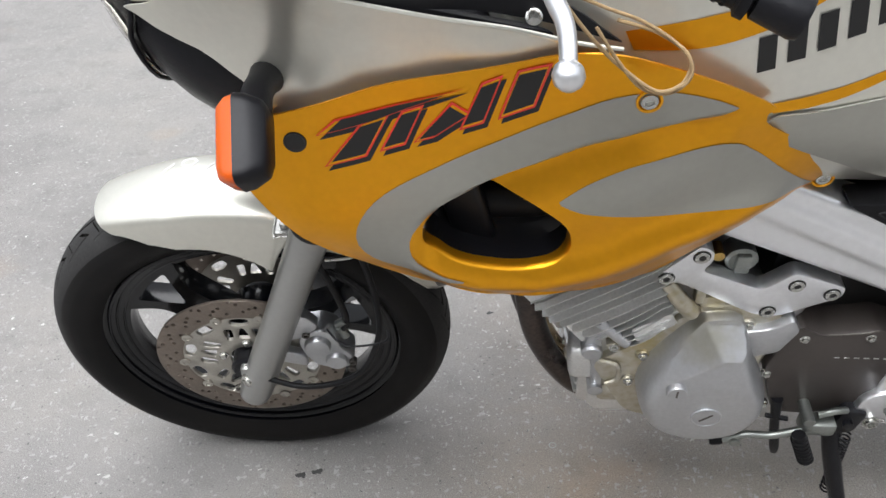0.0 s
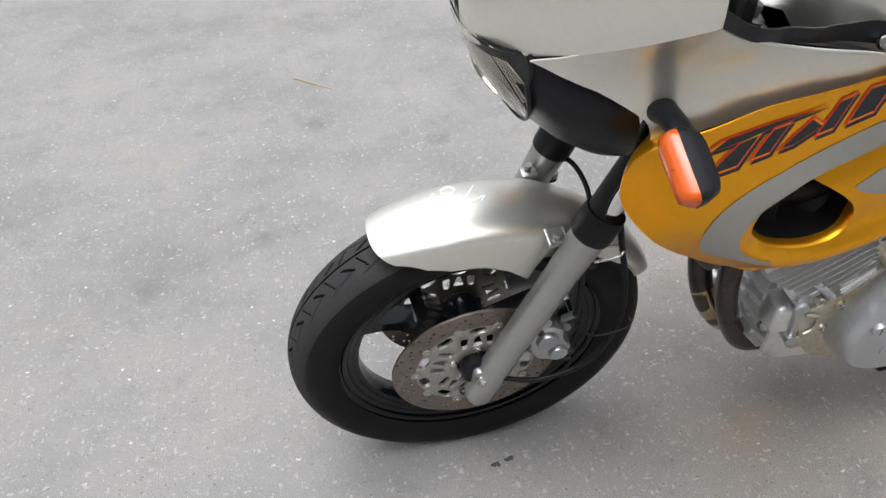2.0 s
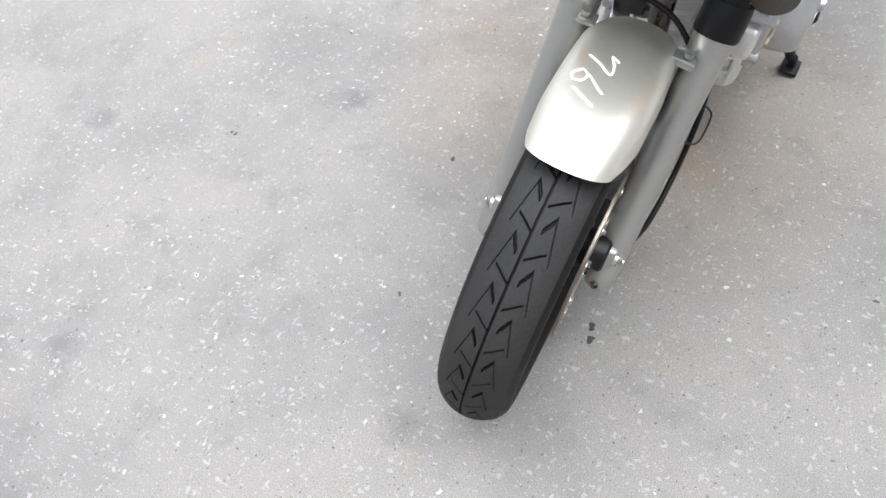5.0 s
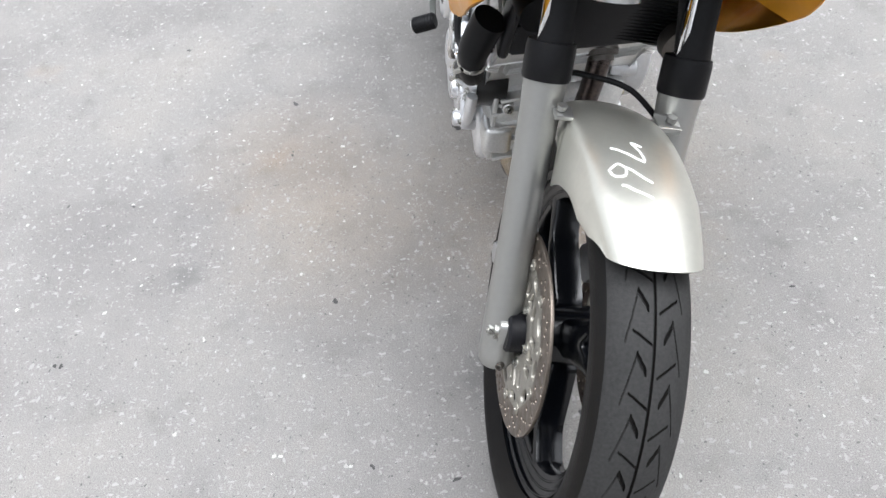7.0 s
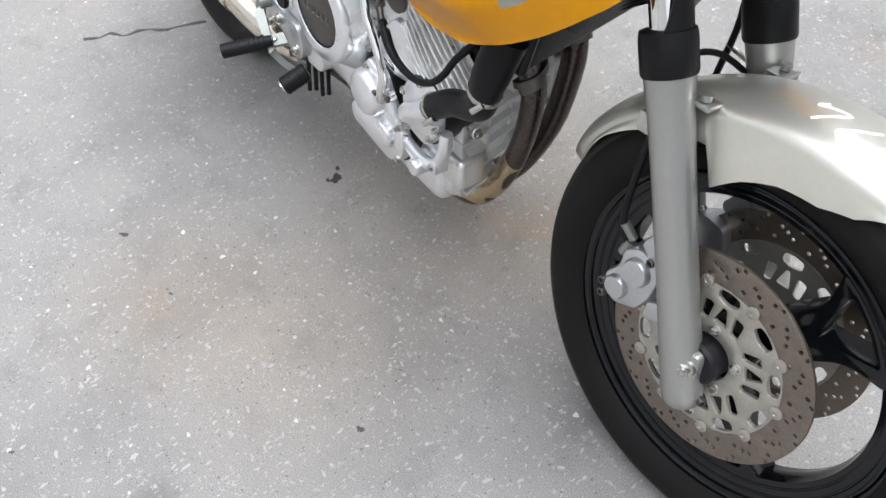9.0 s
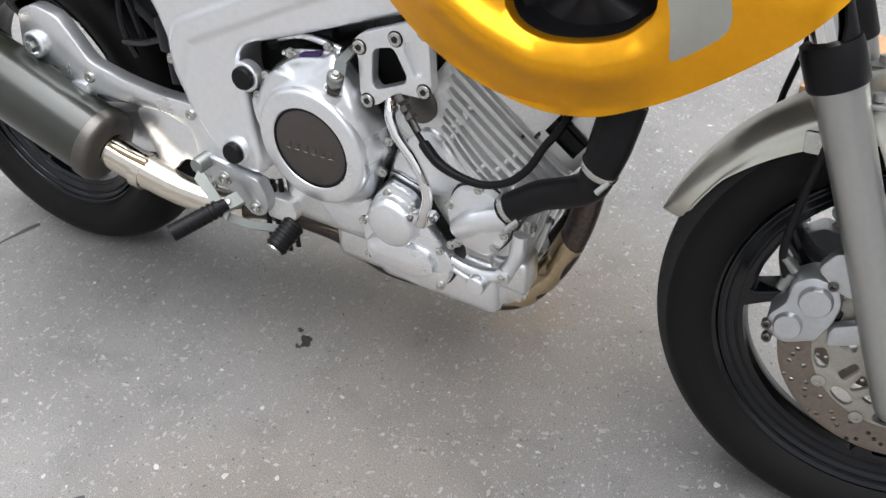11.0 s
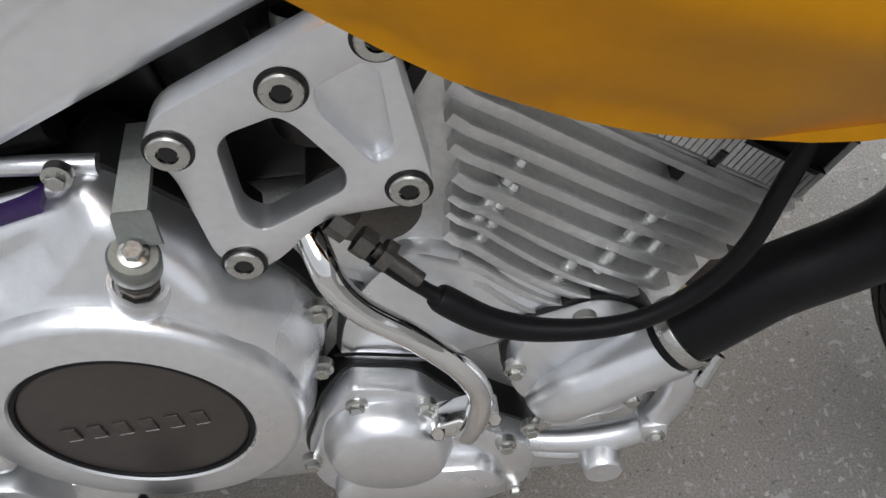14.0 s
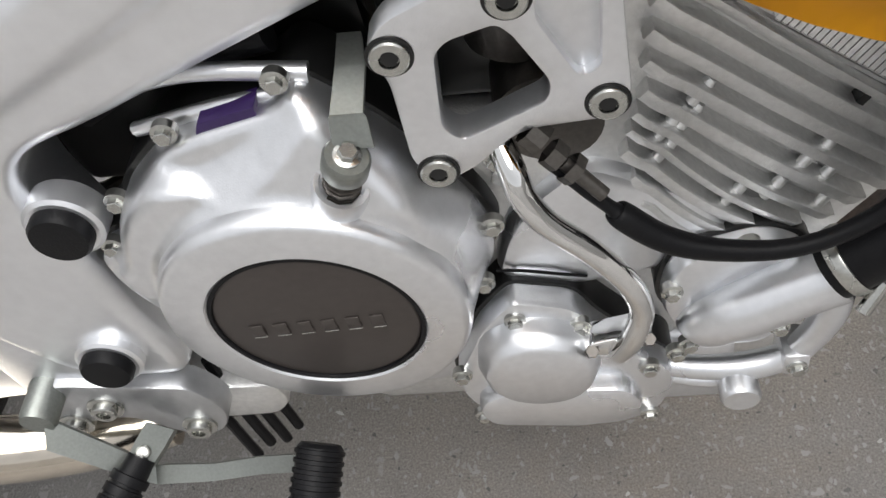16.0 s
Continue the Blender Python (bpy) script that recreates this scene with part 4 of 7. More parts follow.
def swoosh(upper, lower, f, n=40, m=12, lift=0.0009):
    """A band of colour between two curves, lying on the surface f."""
    def even(pts):
        q = curve2(pts, 12)
        d = [0.0]
        for a, b in zip(q, q[1:]):
            d.append(d[-1] + (b - a).length)
        out = []
        for k in range(n + 1):
            t, i = d[-1] * k / n, 0
            while i < len(d) - 2 and d[i + 1] < t:
                i += 1
            w = (t - d[i]) / max(d[i + 1] - d[i], 1e-9)
            out.append(q[i].lerp(q[i + 1], w))
        return out
    a, b = even(upper), even(lower)
    rows = []
    for k in range(m + 1):
        rows.append([p.lerp(q, k / m) for p, q in zip(a, b)])
    return loft([[Vector((p.x, f(p.x, p.y) + lift, p.y)) for p in r] for r in rows])


def quad_on(f, pts, lift=0.001, m=10):
    a, b, c, d = (Vector(p) for p in pts)
    rows = []
    for j in range(m + 1):
        l, r = a.lerp(d, j / m), b.lerp(c, j / m)
        rows.append([Vector((q.x, f(q.x, q.y) + lift, q.y)) for q in (l.lerp(r, i / m) for i in range(m + 1))])
    return loft(rows)


# warp of the right fairing, fitted to its outline in the camera's view
SIDEFIT = RIGHTFIT.inverted() @ Matrix(((0.9349, -0.0804, 0.0308, 0.0100), (0.0957, 0.9196, -0.1606, 0.0900), (0.1009, 0.1691, 0.9499, -0.0628), (0, 0, 0, 1)))


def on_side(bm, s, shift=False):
    """The mesh for the left (-1) or right (1) side; the right fairing is warped to fit the camera's view."""
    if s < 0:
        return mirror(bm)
    return moved(bm, SIDEFIT) if shift else bm


def both(name, bm, mat, parent, label="", shift=False, sharp=38.0):
    """A part and its mirror image: right side first."""
    return part(name, on_side(bm.copy(), -1, shift), mat, parent, label, sharp), part(name, on_side(bm, 1, shift), mat, parent, label, sharp)


pl, pr = both("side_fairing", sheet(SIDE_OUT, side_face, [curve2(HOLE, 5, True)], 0.008, 0.003, 0.018), ORANGE, bike, "amber metallic side fairing with an oval air outlet and silver sweep", True)
EDGE = curve2([(0.225, 0.725), (0.180, 0.768), (0.142, 0.824), (0.140, 0.868), (0.148, 0.892), (0.175, 0.910)], 5)
DUCT = curve2(HOLE, 5, True)
# black bowl added behind the outlet to paint its inside as shade
both("outlet_shade_bowl", loft([[Vector((c.x + (q.x - c.x) * k, side_face(q.x, q.y) - d, c.y + (q.y - c.y) * k)) for q in DUCT + DUCT[:1]] for c in (Vector((0.425, 0.752)),) for k, d in ((0.985, 0.014), (0.985, 0.030), (0.97, 0.060), (0.8, 0.075), (0.02, 0.078))]), BLACK, bike, "", True)
both("fairing_flange", loft([[Vector((q.x + a, side_face(q.x, q.y) - b, q.y + c)) for q in EDGE] for a, b, c in ((0, 0.0005, 0), (0.004, 0.010, 0.003), (0.016, 0.026, 0.008), (0.045, 0.050, 0.014))]), ORANGE, bike, "", True)
SWEEP_UP = [(0.668, 0.938), (0.640, 0.950), (0.587, 0.964), (0.540, 0.956), (0.497, 0.932), (0.427, 0.896), (0.365, 0.866), (0.303, 0.830), (0.272, 0.792), (0.262, 0.752), (0.275, 0.715), (0.310, 0.692), (0.382, 0.687)]
SWEEP_LOW = [(0.664, 0.934), (0.637, 0.918), (0.575, 0.903), (0.515, 0.881), (0.465, 0.856), (0.411, 0.833), (0.367, 0.809), (0.335, 0.779), (0.322, 0.745), (0.335, 0.712), (0.384, 0.689)]
TAIL_UP = [(0.493, 0.798), (0.527, 0.824), (0.589, 0.855), (0.665, 0.885), (0.700, 0.872), (0.740, 0.838), (0.787, 0.797)]
TAIL_LOW = [(0.495, 0.794), (0.531, 0.781), (0.614, 0.777), (0.695, 0.786), (0.750, 0.789), (0.785, 0.795)]
MARK = (((0.239, 0.860), (0.286, 0.876), (0.314, 0.928), (0.283, 0.917)), ((0.234, 0.899), (0.300, 0.920), (0.392, 0.960), (0.256, 0.921)), ((0.300, 0.882), (0.328, 0.891), (0.350, 0.940), (0.326, 0.931)),
        ((0.336, 0.893), (0.358, 0.900), (0.398, 0.930), (0.378, 0.944)), ((0.384, 0.909), (0.410, 0.918), (0.430, 0.975), (0.408, 0.966)), ((0.424, 0.922), (0.462, 0.938), (0.478, 0.991), (0.444, 0.980)))
for s, host in ((-1, pl), (1, pr)):
    for up, low in ((SWEEP_UP, SWEEP_LOW), (TAIL_UP, TAIL_LOW)) if s < 0 else ((SWEEP_UP[:-3] + [(0.290, 0.722), (0.316, 0.704)], SWEEP_LOW[:-2] + [(0.318, 0.706)]), (TAIL_UP, TAIL_LOW)):
        bm = swoosh(up, low, side_face)
        part("silver_sweep", on_side(bm, s, True), GREYPAINT, host, "silver grey paint sweep")
    for x, z in ((0.574, 0.954), (0.802, 0.797)):
        y = side_face(x, z)
        m = (SIDEFIT if s > 0 else Matrix()) @ facing((x, s * (y + 0.0005), z), (0, s, 0))
        placed("screw_recess", GROMMET, host, m)
        placed("fairing_screw", SCREW, host, m)
    # model mark drawn as slanted shapes: red outline, amber field, black core
    for q in MARK:
        lo = [Vector(p) for p in q]
        mid = sum(lo, Vector((0, 0))) / len(lo)
        core = [mid + (p - mid) * 0.80 for p in lo]
        shade = [p + Vector((0.0035, -0.0050)) for p in lo]
        for shape, lift, mat, nm in ((shade, 0.0011, INKSHADE, "black_shade"), (lo, 0.0015, REDLINE, "red_edging"), (grow(lo, -0.0025), 0.0019, ORANGE, "amber_field"), (core, 0.0023, INKSHADE, "black_bar")):
            part(nm, on_side(quad_on(side_face, shape, lift), s, True), mat, host)
    x, z = 0.211, 0.890
    placed("screw_hole_shade", HOLESHADE, host, (SIDEFIT if s > 0 else Matrix()) @ facing((x, s * (side_face(x, z) + 0.0012), z), ((side_face(x - 0.01, z) - side_face(x + 0.01, z)) / 0.02, s, (side_face(x, z - 0.01) - side_face(x, z + 0.01)) / 0.02)))


# upper cowl with the nose: arches across the machine
drawn = "front"


def arch(x, w, zt, zc, n=28, p=2.4):
    """Half a cross-section from the crown to the crease, both sides."""
    pts = []
    for k in range(-n, n + 1):
        a = k / n * math.pi / 2
        y = w * math.copysign(abs(math.sin(a)) ** (2 / p), a)
        z = zc + (zt - zc) * abs(math.cos(a)) ** (2 / p)
        pts.append(Vector((x, y, z)))
    return pts


nose = [(-0.036, 0.030, 1.030, 0.985), (-0.030, 0.056, 1.052, 0.986), (-0.016, 0.078, 1.078, 0.988), (0.004, 0.096, 1.105, 0.991), (0.030, 0.118, 1.135, 0.997), (0.07, 0.150, 1.172, 1.016), (0.11, 0.186, 1.205, 1.044), (0.15, 0.220, 1.235, 1.076), (0.185, 0.244, 1.258, 1.102), (0.196, 0.247, 1.264, 1.108)]
NOSE = [q for q in spline([Vector((a, b, c)) for a, b, c, d in nose], 4)]
NZC = [q.x for q in spline([Vector((d, 0, 0)) for a, b, c, d in nose], 4)]
cow = loft([arch(q.x, q.y, q.z, z) for q, z in zip(NOSE, NZC)])
bmesh.ops.solidify(cow, geom=cow.faces[:], thickness=0.003)
part("upper_cowl", cow, SILVER, bike, "champagne silver upper cowl", 50)
# concave panel between the cowl's crease and the side fairing
CONC = [(0.030, 0.997), (0.07, 1.016), (0.11, 1.044), (0.15, 1.076), (0.188, 1.104), (0.258, 1.062), (0.355, 1.035), (0.436, 1.021), (0.50, 1.008), (0.545, 1.003), (0.50, 0.994), (0.43, 0.976), (0.326, 0.952), (0.236, 0.922), (0.176, 0.905), (0.166, 0.935), (0.11, 0.965)]
conc_w = blend([(0.03, 0.997, 0.106), (0.07, 1.016, 0.146), (0.11, 1.044, 0.182), (0.15, 1.076, 0.218), (0.188, 1.104, 0.244), (0.11, 0.967, 0.142), (0.168, 0.935, 0.178), (0.178, 0.912, 0.208), (0.17, 1.00, 0.178), (0.22, 0.98, 0.184), (0.236, 0.935, 0.210), (0.326, 0.966, 0.203), (0.43, 0.994, 0.200), (0.258, 1.062, 0.224), (0.26, 1.01, 0.190), (0.355, 1.035, 0.205), (0.34, 0.995, 0.192), (0.436, 1.021, 0.196), (0.54, 1.004, 0.205)])
both("cowl_side_panel", sheet(curve2(CONC[:5], 4)[:-1] + curve2(CONC[4:10], 4)[:-1] + curve2(CONC[9:15], 4)[:-1] + curve2(CONC[14:] + CONC[:1], 4)[:-1], conc_w, (), 0.010), SILVER, bike, "concave champagne silver panel under the cowl")
both("panel_edge", tube([(x, conc_w(x, z) + 0.0015, z + 0.001) for x, z in ((0.190, 1.104), (0.21, 1.088), (0.258, 1.062), (0.355, 1.035), (0.436, 1.021), (0.50, 1.008), (0.545, 1.003))], 0.003, 8), SILVER, bike)
# black trim beside the cockpit
TRIM = [(0.192, 1.106), (0.258, 1.064), (0.355, 1.037), (0.436, 1.023), (0.50, 1.010), (0.545, 1.004), (0.515, 1.022), (0.487, 1.036), (0.470, 1.044), (0.445, 1.050), (0.40, 1.050), (0.332, 1.062), (0.255, 1.085), (0.20, 1.122)]
trim_w = blend([(0.192, 1.106, 0.243), (0.258, 1.064, 0.222), (0.355, 1.037, 0.203), (0.436, 1.023, 0.194), (0.50, 1.010, 0.192), (0.545, 1.004, 0.203), (0.459, 1.028, 0.182), (0.487, 1.036, 0.152), (0.445, 1.050, 0.146), (0.40, 1.050, 0.160), (0.332, 1.062, 0.186), (0.255, 1.085, 0.214), (0.20, 1.122, 0.232)])
tl, tr = both("cockpit_trim", sheet(curve2(TRIM[:6], 4)[:-1] + curve2(TRIM[5:] + TRIM[:1], 4)[:-1], trim_w, (), 0.010), BLACK, bike, "black plastic trim beside the cockpit")
for s, host in ((-1, tl), (1, tr)):
    placed("trim_screw", SCREW, host, facing((0.459, s * 0.183, 1.025), (0, s * 0.75, 0.6)))


# black headlamp surround and the lamp, one bowl round the nose
def bowl(z, w, xf, xr, off=0.0, u0=-1.0, u1=1.0, n=40):
    pts = []
    for k in range(n + 1):
        a = (u0 + (u1 - u0) * k / n) * math.pi / 2
        y = (w + off) * math.copysign(abs(math.sin(a)) ** 0.9, a)
        x = xr - (xr - xf + off) * abs(math.cos(a)) ** 0.75
        pts.append(Vector((x, y, z)))
    return pts


BOWL = [(1.000, 0.112, -0.032, 0.045), (0.985, 0.128, -0.030, 0.085), (0.96, 0.150, -0.022, 0.135), (0.94, 0.164, -0.012, 0.165), (0.91, 0.166, 0.004, 0.172), (0.88, 0.160, 0.026, 0.176), (0.85, 0.148, 0.056, 0.180), (0.825, 0.130, 0.090, 0.184), (0.810, 0.105, 0.125, 0.186), (0.805, 0.06, 0.16, 0.186)]
sur = loft([bowl(*b) for b in BOWL])
bmesh.ops.solidify(sur, geom=sur.faces[:], thickness=0.003)
part("headlamp_surround", sur, BLACK, bike, "black plastic headlamp surround", 50)
lamp_rows = [(1.000, 0.112, -0.032, 0.045), (0.985, 0.128, -0.030, 0.085), (0.96, 0.150, -0.022, 0.135), (0.93, 0.165, -0.008, 0.168), (0.90, 0.164, 0.010, 0.174), (0.875, 0.158, 0.030, 0.177)]
reach = (0.95, 0.80, 0.62, 0.54, 0.47, 0.34)
seatm = loft([bowl(*b, 0.002, -u, u, 90) for b, u in zip(lamp_rows, reach)])
lamp = part("headlamp", seatm, INKSHADE, bike, "wide headlamp with a clear ribbed lens", 60)
# two polished bowls with rings, and fluted outer reflectors
for s in (-1, 1):
    at = Vector((0.006, s * 0.060, 0.940))
    part("reflector", lathe([(0.046, 0.006), (0.045, 0.002), (0.038, -0.006), (0.028, -0.014), (0.016, -0.020), (0.006, -0.022), (0, -0.022)], at, (-0.86, s * 0.42, -0.20), 40), REFLECT, lamp, "polished headlamp reflector")
    part("bulb", lathe([(0.0065, 0.0), (0.0065, 0.014), (0.004, 0.018), (0, 0.019)], at - Vector((-0.86, s * 0.42, -0.20)) * 0.020, (-0.86, s * 0.42, -0.20), 16), REFLECT, lamp)
    for k in range(15):
        u = 0.24 + 0.026 * k
        pts = []
        for b, r in zip(lamp_rows[1:], reach[1:]):
            if u < r + 0.01:
                row = bowl(*b, 0.0040, 0, 1, 80)
                q = row[min(80, int(u * 80))]
                pts.append(Vector((q.x, s * q.y, q.z)))
        if len(pts) > 1:
            part("flute", tube(pts, 0.0017, 8, 5), FLUTE, lamp, "bright vertical flute")
lens = loft([bowl(*b, 0.008, -u, u, 90) for b, u in zip(lamp_rows, reach)])
bmesh.ops.solidify(lens, geom=lens.faces[:], thickness=0.002)
ln = part("lens", lens, LENS, lamp, "clear headlamp lens", 60)
ln.visible_shadow = False
edge = [p for b, u in zip(lamp_rows, reach) for p in (bowl(*b, 0.008, -u, u, 2)[2],)]
edge = edge + [bowl(*lamp_rows[-1], 0.008, -0.34, 0.34, 8)[k] for k in range(7, -1, -1)] + [Vector((p.x, -p.y, p.z)) for p in reversed(edge[:-1])]
part("lens_rim", tube(edge, 0.003, 8, 2), BLACK, lamp)
# clear position lamp on the point of the nose
posl = loft([[p + Vector((-0.004, 0, 0.003)) for p in arch(x, w, zt, zc, 20)[9:32]] for x, w, zt, zc in ((-0.026, 0.062, 1.060, 1.010), (-0.016, 0.078, 1.078, 1.020), (-0.006, 0.087, 1.092, 1.030))])
bmesh.ops.solidify(posl, geom=posl.faces[:], thickness=0.003)
part("position_lamp", posl, REFLECT, bike, "clear position lamp on the nose", 50)
# windscreen
scr = loft([arch(q[0], q[1], q[2], q[3], 16) for q in ((0.004, 0.072, 1.112, 1.082), (0.03, 0.092, 1.146, 1.100), (0.09, 0.120, 1.205, 1.140), (0.16, 0.150, 1.275, 1.200))])
bmesh.ops.solidify(scr, geom=scr.faces[:], thickness=0.003)
part("windscreen", scr, SMOKE, bike, "smoked windscreen", 50)

# turn signals on stalks, reaching out to the sides
for s in (-1, 1):
    stalk = tube([(0.186, s * 0.150, 0.942), (0.186, s * 0.172, 0.946), (0.186, s * 0.200, 0.954), (0.186, s * 0.228, 0.958), (0.188, s * 0.252, 0.952)], [0.023, 0.022, 0.0165, 0.0160, 0.018], 18)
    c0, c1 = Vector((0.173, s * 0.234, 0.968)), Vector((0.186, s * 0.323, 0.910))
    long = (c1 - c0).normalized()
    front = Vector((-1, s * -0.22, 0.02))
    front = (front - long * front.dot(long)).normalized()
    wide = front.cross(long).normalized()

    def ring(off, w, h):
        c = (c0 + c1) / 2
        return [c + front * off * 0.9 + wide * q.x * 0.92 + long * q.y * 0.9 for q in rounded([(-w, -h * 0.95), (w * 0.9, -h), (w, h * 0.9), (-w * 0.8, h)], 0.013, 4)]
    shell = loft([ring(-0.032, 0.013, 0.034), ring(-0.027, 0.018, 0.044), ring(-0.010, 0.0225, 0.052), ring(0.002, 0.023, 0.054)], True, True)
    sig = part("turn_signal", join(stalk, shell), BLACK, bike, "black turn signal on a short stalk")
    lensb = loft([ring(0.002, 0.0224, 0.053), ring(0.012, 0.0215, 0.051), ring(0.022, 0.016, 0.045), ring(0.026, 0.008, 0.034)], True, True)
    for v in lensb.verts:
        v.co += front * 0.0005 * math.sin(v.co.dot(long) * 1400)
    lensp = part("signal_lens", lensb, AMBER, sig, "amber ribbed lens")
    for k in range(9):
        h = -0.042 + 0.0105 * k
        cc = (c0 + c1) / 2 + long * h * 0.9
        f = 1 - (abs(h) / 0.056) ** 2
        part("lens_rib", tube([cc + front * (0.0190 * f) - wide * 0.0145 * f ** 0.5, cc + front * (0.0236 * f ** 0.4), cc + front * (0.0190 * f) + wide * 0.0145 * f ** 0.5], 0.0011, 6, 4), RIBSHADE, lensp)


# tank, seat and their covers
drawn = "body"


def belly(x, w, zt, zb, n=26):
    pts = []
    for k in range(-n, n + 1):
        u = abs(k) / n
        sg = 1 if k >= 0 else -1
        if u < 0.62:
            a = u / 0.62 * math.pi / 2
            y, z = w * math.sin(a) ** 0.85, zt - (zt - zb) * 0.78 * (1 - math.cos(a)) ** 0.9
        else:
            t = (u - 0.62) / 0.38
            y, z = w * (1 - 0.22 * t ** 1.6), zt - (zt - zb) * (0.78 + 0.22 * t)
        pts.append(Vector((x, sg * y, z)))
    return pts


tank = [(0.398, 0.055, 1.10, 1.0), (0.415, 0.105, 1.125, 0.97), (0.46, 0.145, 1.16, 0.93), (0.55, 0.172, 1.195, 0.88), (0.64, 0.182, 1.215, 0.84), (0.74, 0.188, 1.225, 0.80), (0.84, 0.182, 1.21, 0.79), (0.92, 0.160, 1.17, 0.78), (0.99, 0.125, 1.08, 0.78), (1.03, 0.10, 0.98, 0.78)]
TK = spline([Vector((a, b, c)) for a, b, c, d in tank], 4)
TZ = [q.x for q in spline([Vector((d, 0, 0)) for a, b, c, d in tank], 4)]
tk = part("fuel_tank", loft([belly(q.x, q.y, q.z, z) for q, z in zip(TK, TZ)], True), SILVER, bike, "champagne silver fuel tank with amber flash", 50)


def tank_face(x, z):
    """Half width of the tank at x and z."""
    for a, b in zip(tank, tank[1:]):
        if a[0] <= x <= b[0]:
            t = (x - a[0]) / (b[0] - a[0])
            w, zt, zb = (a[k] + (b[k] - a[k]) * t for k in (1, 2, 3))
            zm = zt - (zt - zb) * 0.78
            if z > zm:
                c = 1 - ((zt - z) / ((zt - zb) * 0.78)) ** (1 / 0.9)
                return w * math.sin(math.acos(max(-1, min(1, c)))) ** 0.85
            t = (zm - z) / (zm - zb)
            return w * (1 - 0.22 * min(1, max(0, t)) ** 1.6)
    return 0.15


for s in (-1, 1):
    # maker's mark as six plain bars, and the amber flash above it
    for k in range(6):
        x0 = 0.684 + 0.027 * k
        z0 = 0.966 + 0.013 * k
        bm = quad_on(tank_face, [(x0, z0), (x0 + 0.017, z0 + 0.006), (x0 + 0.013, z0 + 0.044), (x0 - 0.004, z0 + 0.038)], 0.0022, 3)
        part("black_bar", bm if s > 0 else mirror(bm), INKSHADE, tk)
    bm = swoosh([(0.55, 1.005), (0.62, 1.022), (0.70, 1.048), (0.78, 1.085)], [(0.56, 0.985), (0.63, 0.992), (0.70, 1.020), (0.78, 1.075)], tank_face, 30, 8, 0.0022)
    part("amber_flash", bm if s > 0 else mirror(bm), ORANGE, tk)
    bm = swoosh([(0.70, 0.928), (0.78, 0.955), (0.86, 0.995)], [(0.71, 0.918), (0.78, 0.940), (0.86, 0.988)], tank_face, 20, 4, 0.0022)
    part("amber_flash", bm if s > 0 else mirror(bm), ORANGE, tk)
cover_w = lambda x, z: tank_face(min(x, 0.98), max(z, 0.82)) + 0.006
both("tank_cover", sheet([Vector(q) for q in curve2([(0.705, 0.895), (0.712, 0.915), (0.76, 0.925), (0.85, 0.945), (0.95, 0.955)], 4)[:-1] + curve2([(0.95, 0.955), (0.965, 0.88), (0.96, 0.80)], 4)[:-1] + curve2([(0.96, 0.80), (0.88, 0.806), (0.79, 0.848), (0.725, 0.880)], 4)[:-1]], cover_w, (), 0.014), GREYPAINT, bike, "silver grey lower tank cover")
seat = part("seat", loft([belly(x, w, zt, zb, 16) for x, w, zt, zb in ((0.93, 0.10, 0.90, 0.80), (0.98, 0.135, 0.885, 0.77), (1.10, 0.155, 0.875, 0.77), (1.25, 0.16, 0.885, 0.79), (1.35, 0.15, 0.935, 0.83), (1.50, 0.14, 0.96, 0.86), (1.75, 0.11, 0.99, 0.90))], True), BLACK, bike, "black vinyl seat", 50)


# ---- frame ----
RIDGE = [(0.70, 0.782), (0.754, 0.752), (0.861, 0.700), (1.099, 0.576), (1.135, 0.50)]


def spar_face(x, z):
    d = near_line(x, z, RIDGE)
    t = max(0.0, min(1.0, (0.024 - d) / 0.014))
    return 0.0065 * t * t * (3 - 2 * t) - 0.010 * max(0, min(1, (0.95 - x) / 0.3))


SPAR = curve2([(0.56, 0.87), (0.66, 0.838), (0.805, 0.776), (0.909, 0.735), (0.960, 0.700), (0.990, 0.692), (1.06, 0.708), (1.15, 0.728), (1.27, 0.745), (1.42, 0.775)], 4)[:-1] + \
    curve2([(1.42, 0.775), (1.43, 0.735), (1.30, 0.700), (1.222, 0.664), (1.165, 0.622), (1.140, 0.560), (1.122, 0.459), (1.080, 0.385)], 4)[:-1] + \
    curve2([(1.080, 0.385), (1.055, 0.366), (0.998, 0.362), (0.986, 0.385), (0.994, 0.44), (0.997, 0.490), (1.004, 0.548), (0.985, 0.583), (0.925, 0.608), (0.80, 0.660), (0.69, 0.705), (0.60, 0.745), (0.545, 0.80)], 4)[:-1]
spar = plate(SPAR, 0.105, 0.166, (), 0.010, spar_face, 0.0055)
fl, fr = both("frame_spar", spar, FRAME, bike, "broad silver aluminium frame spar", False, 75.0)
PLUG = to_mesh("frame_plug", lathe([(0.0235, -0.012), (0.0235, 0.004), (0.021, 0.006), (0.0175, 0.006)], axis=(0, 0, 1), n=30), FRAME)
PLUGCAP = to_mesh("plug_cap", lathe([(0.0185, 0.0), (0.0185, 0.010), (0.0165, 0.013), (0, 0.0135)], axis=(0, 0, 1), n=30), RUBBER)
HEX = to_mesh("hex_bolt", bolt_mesh(0.0068, 0.007, True, True), STEEL)
HEXS = to_mesh("small_hex_bolt", bolt_mesh(0.0050, 0.006, True, True), STEEL)
CAPB = to_mesh("socket_bolt", lathe([(0.0096, -0.003), (0.0096, 0.0022), (0.0088, 0.0030), (0.0050, 0.0030), (0.0047, 0.0010), (0, 0.0010)], axis=(0, 0, 1), n=24), STEEL)
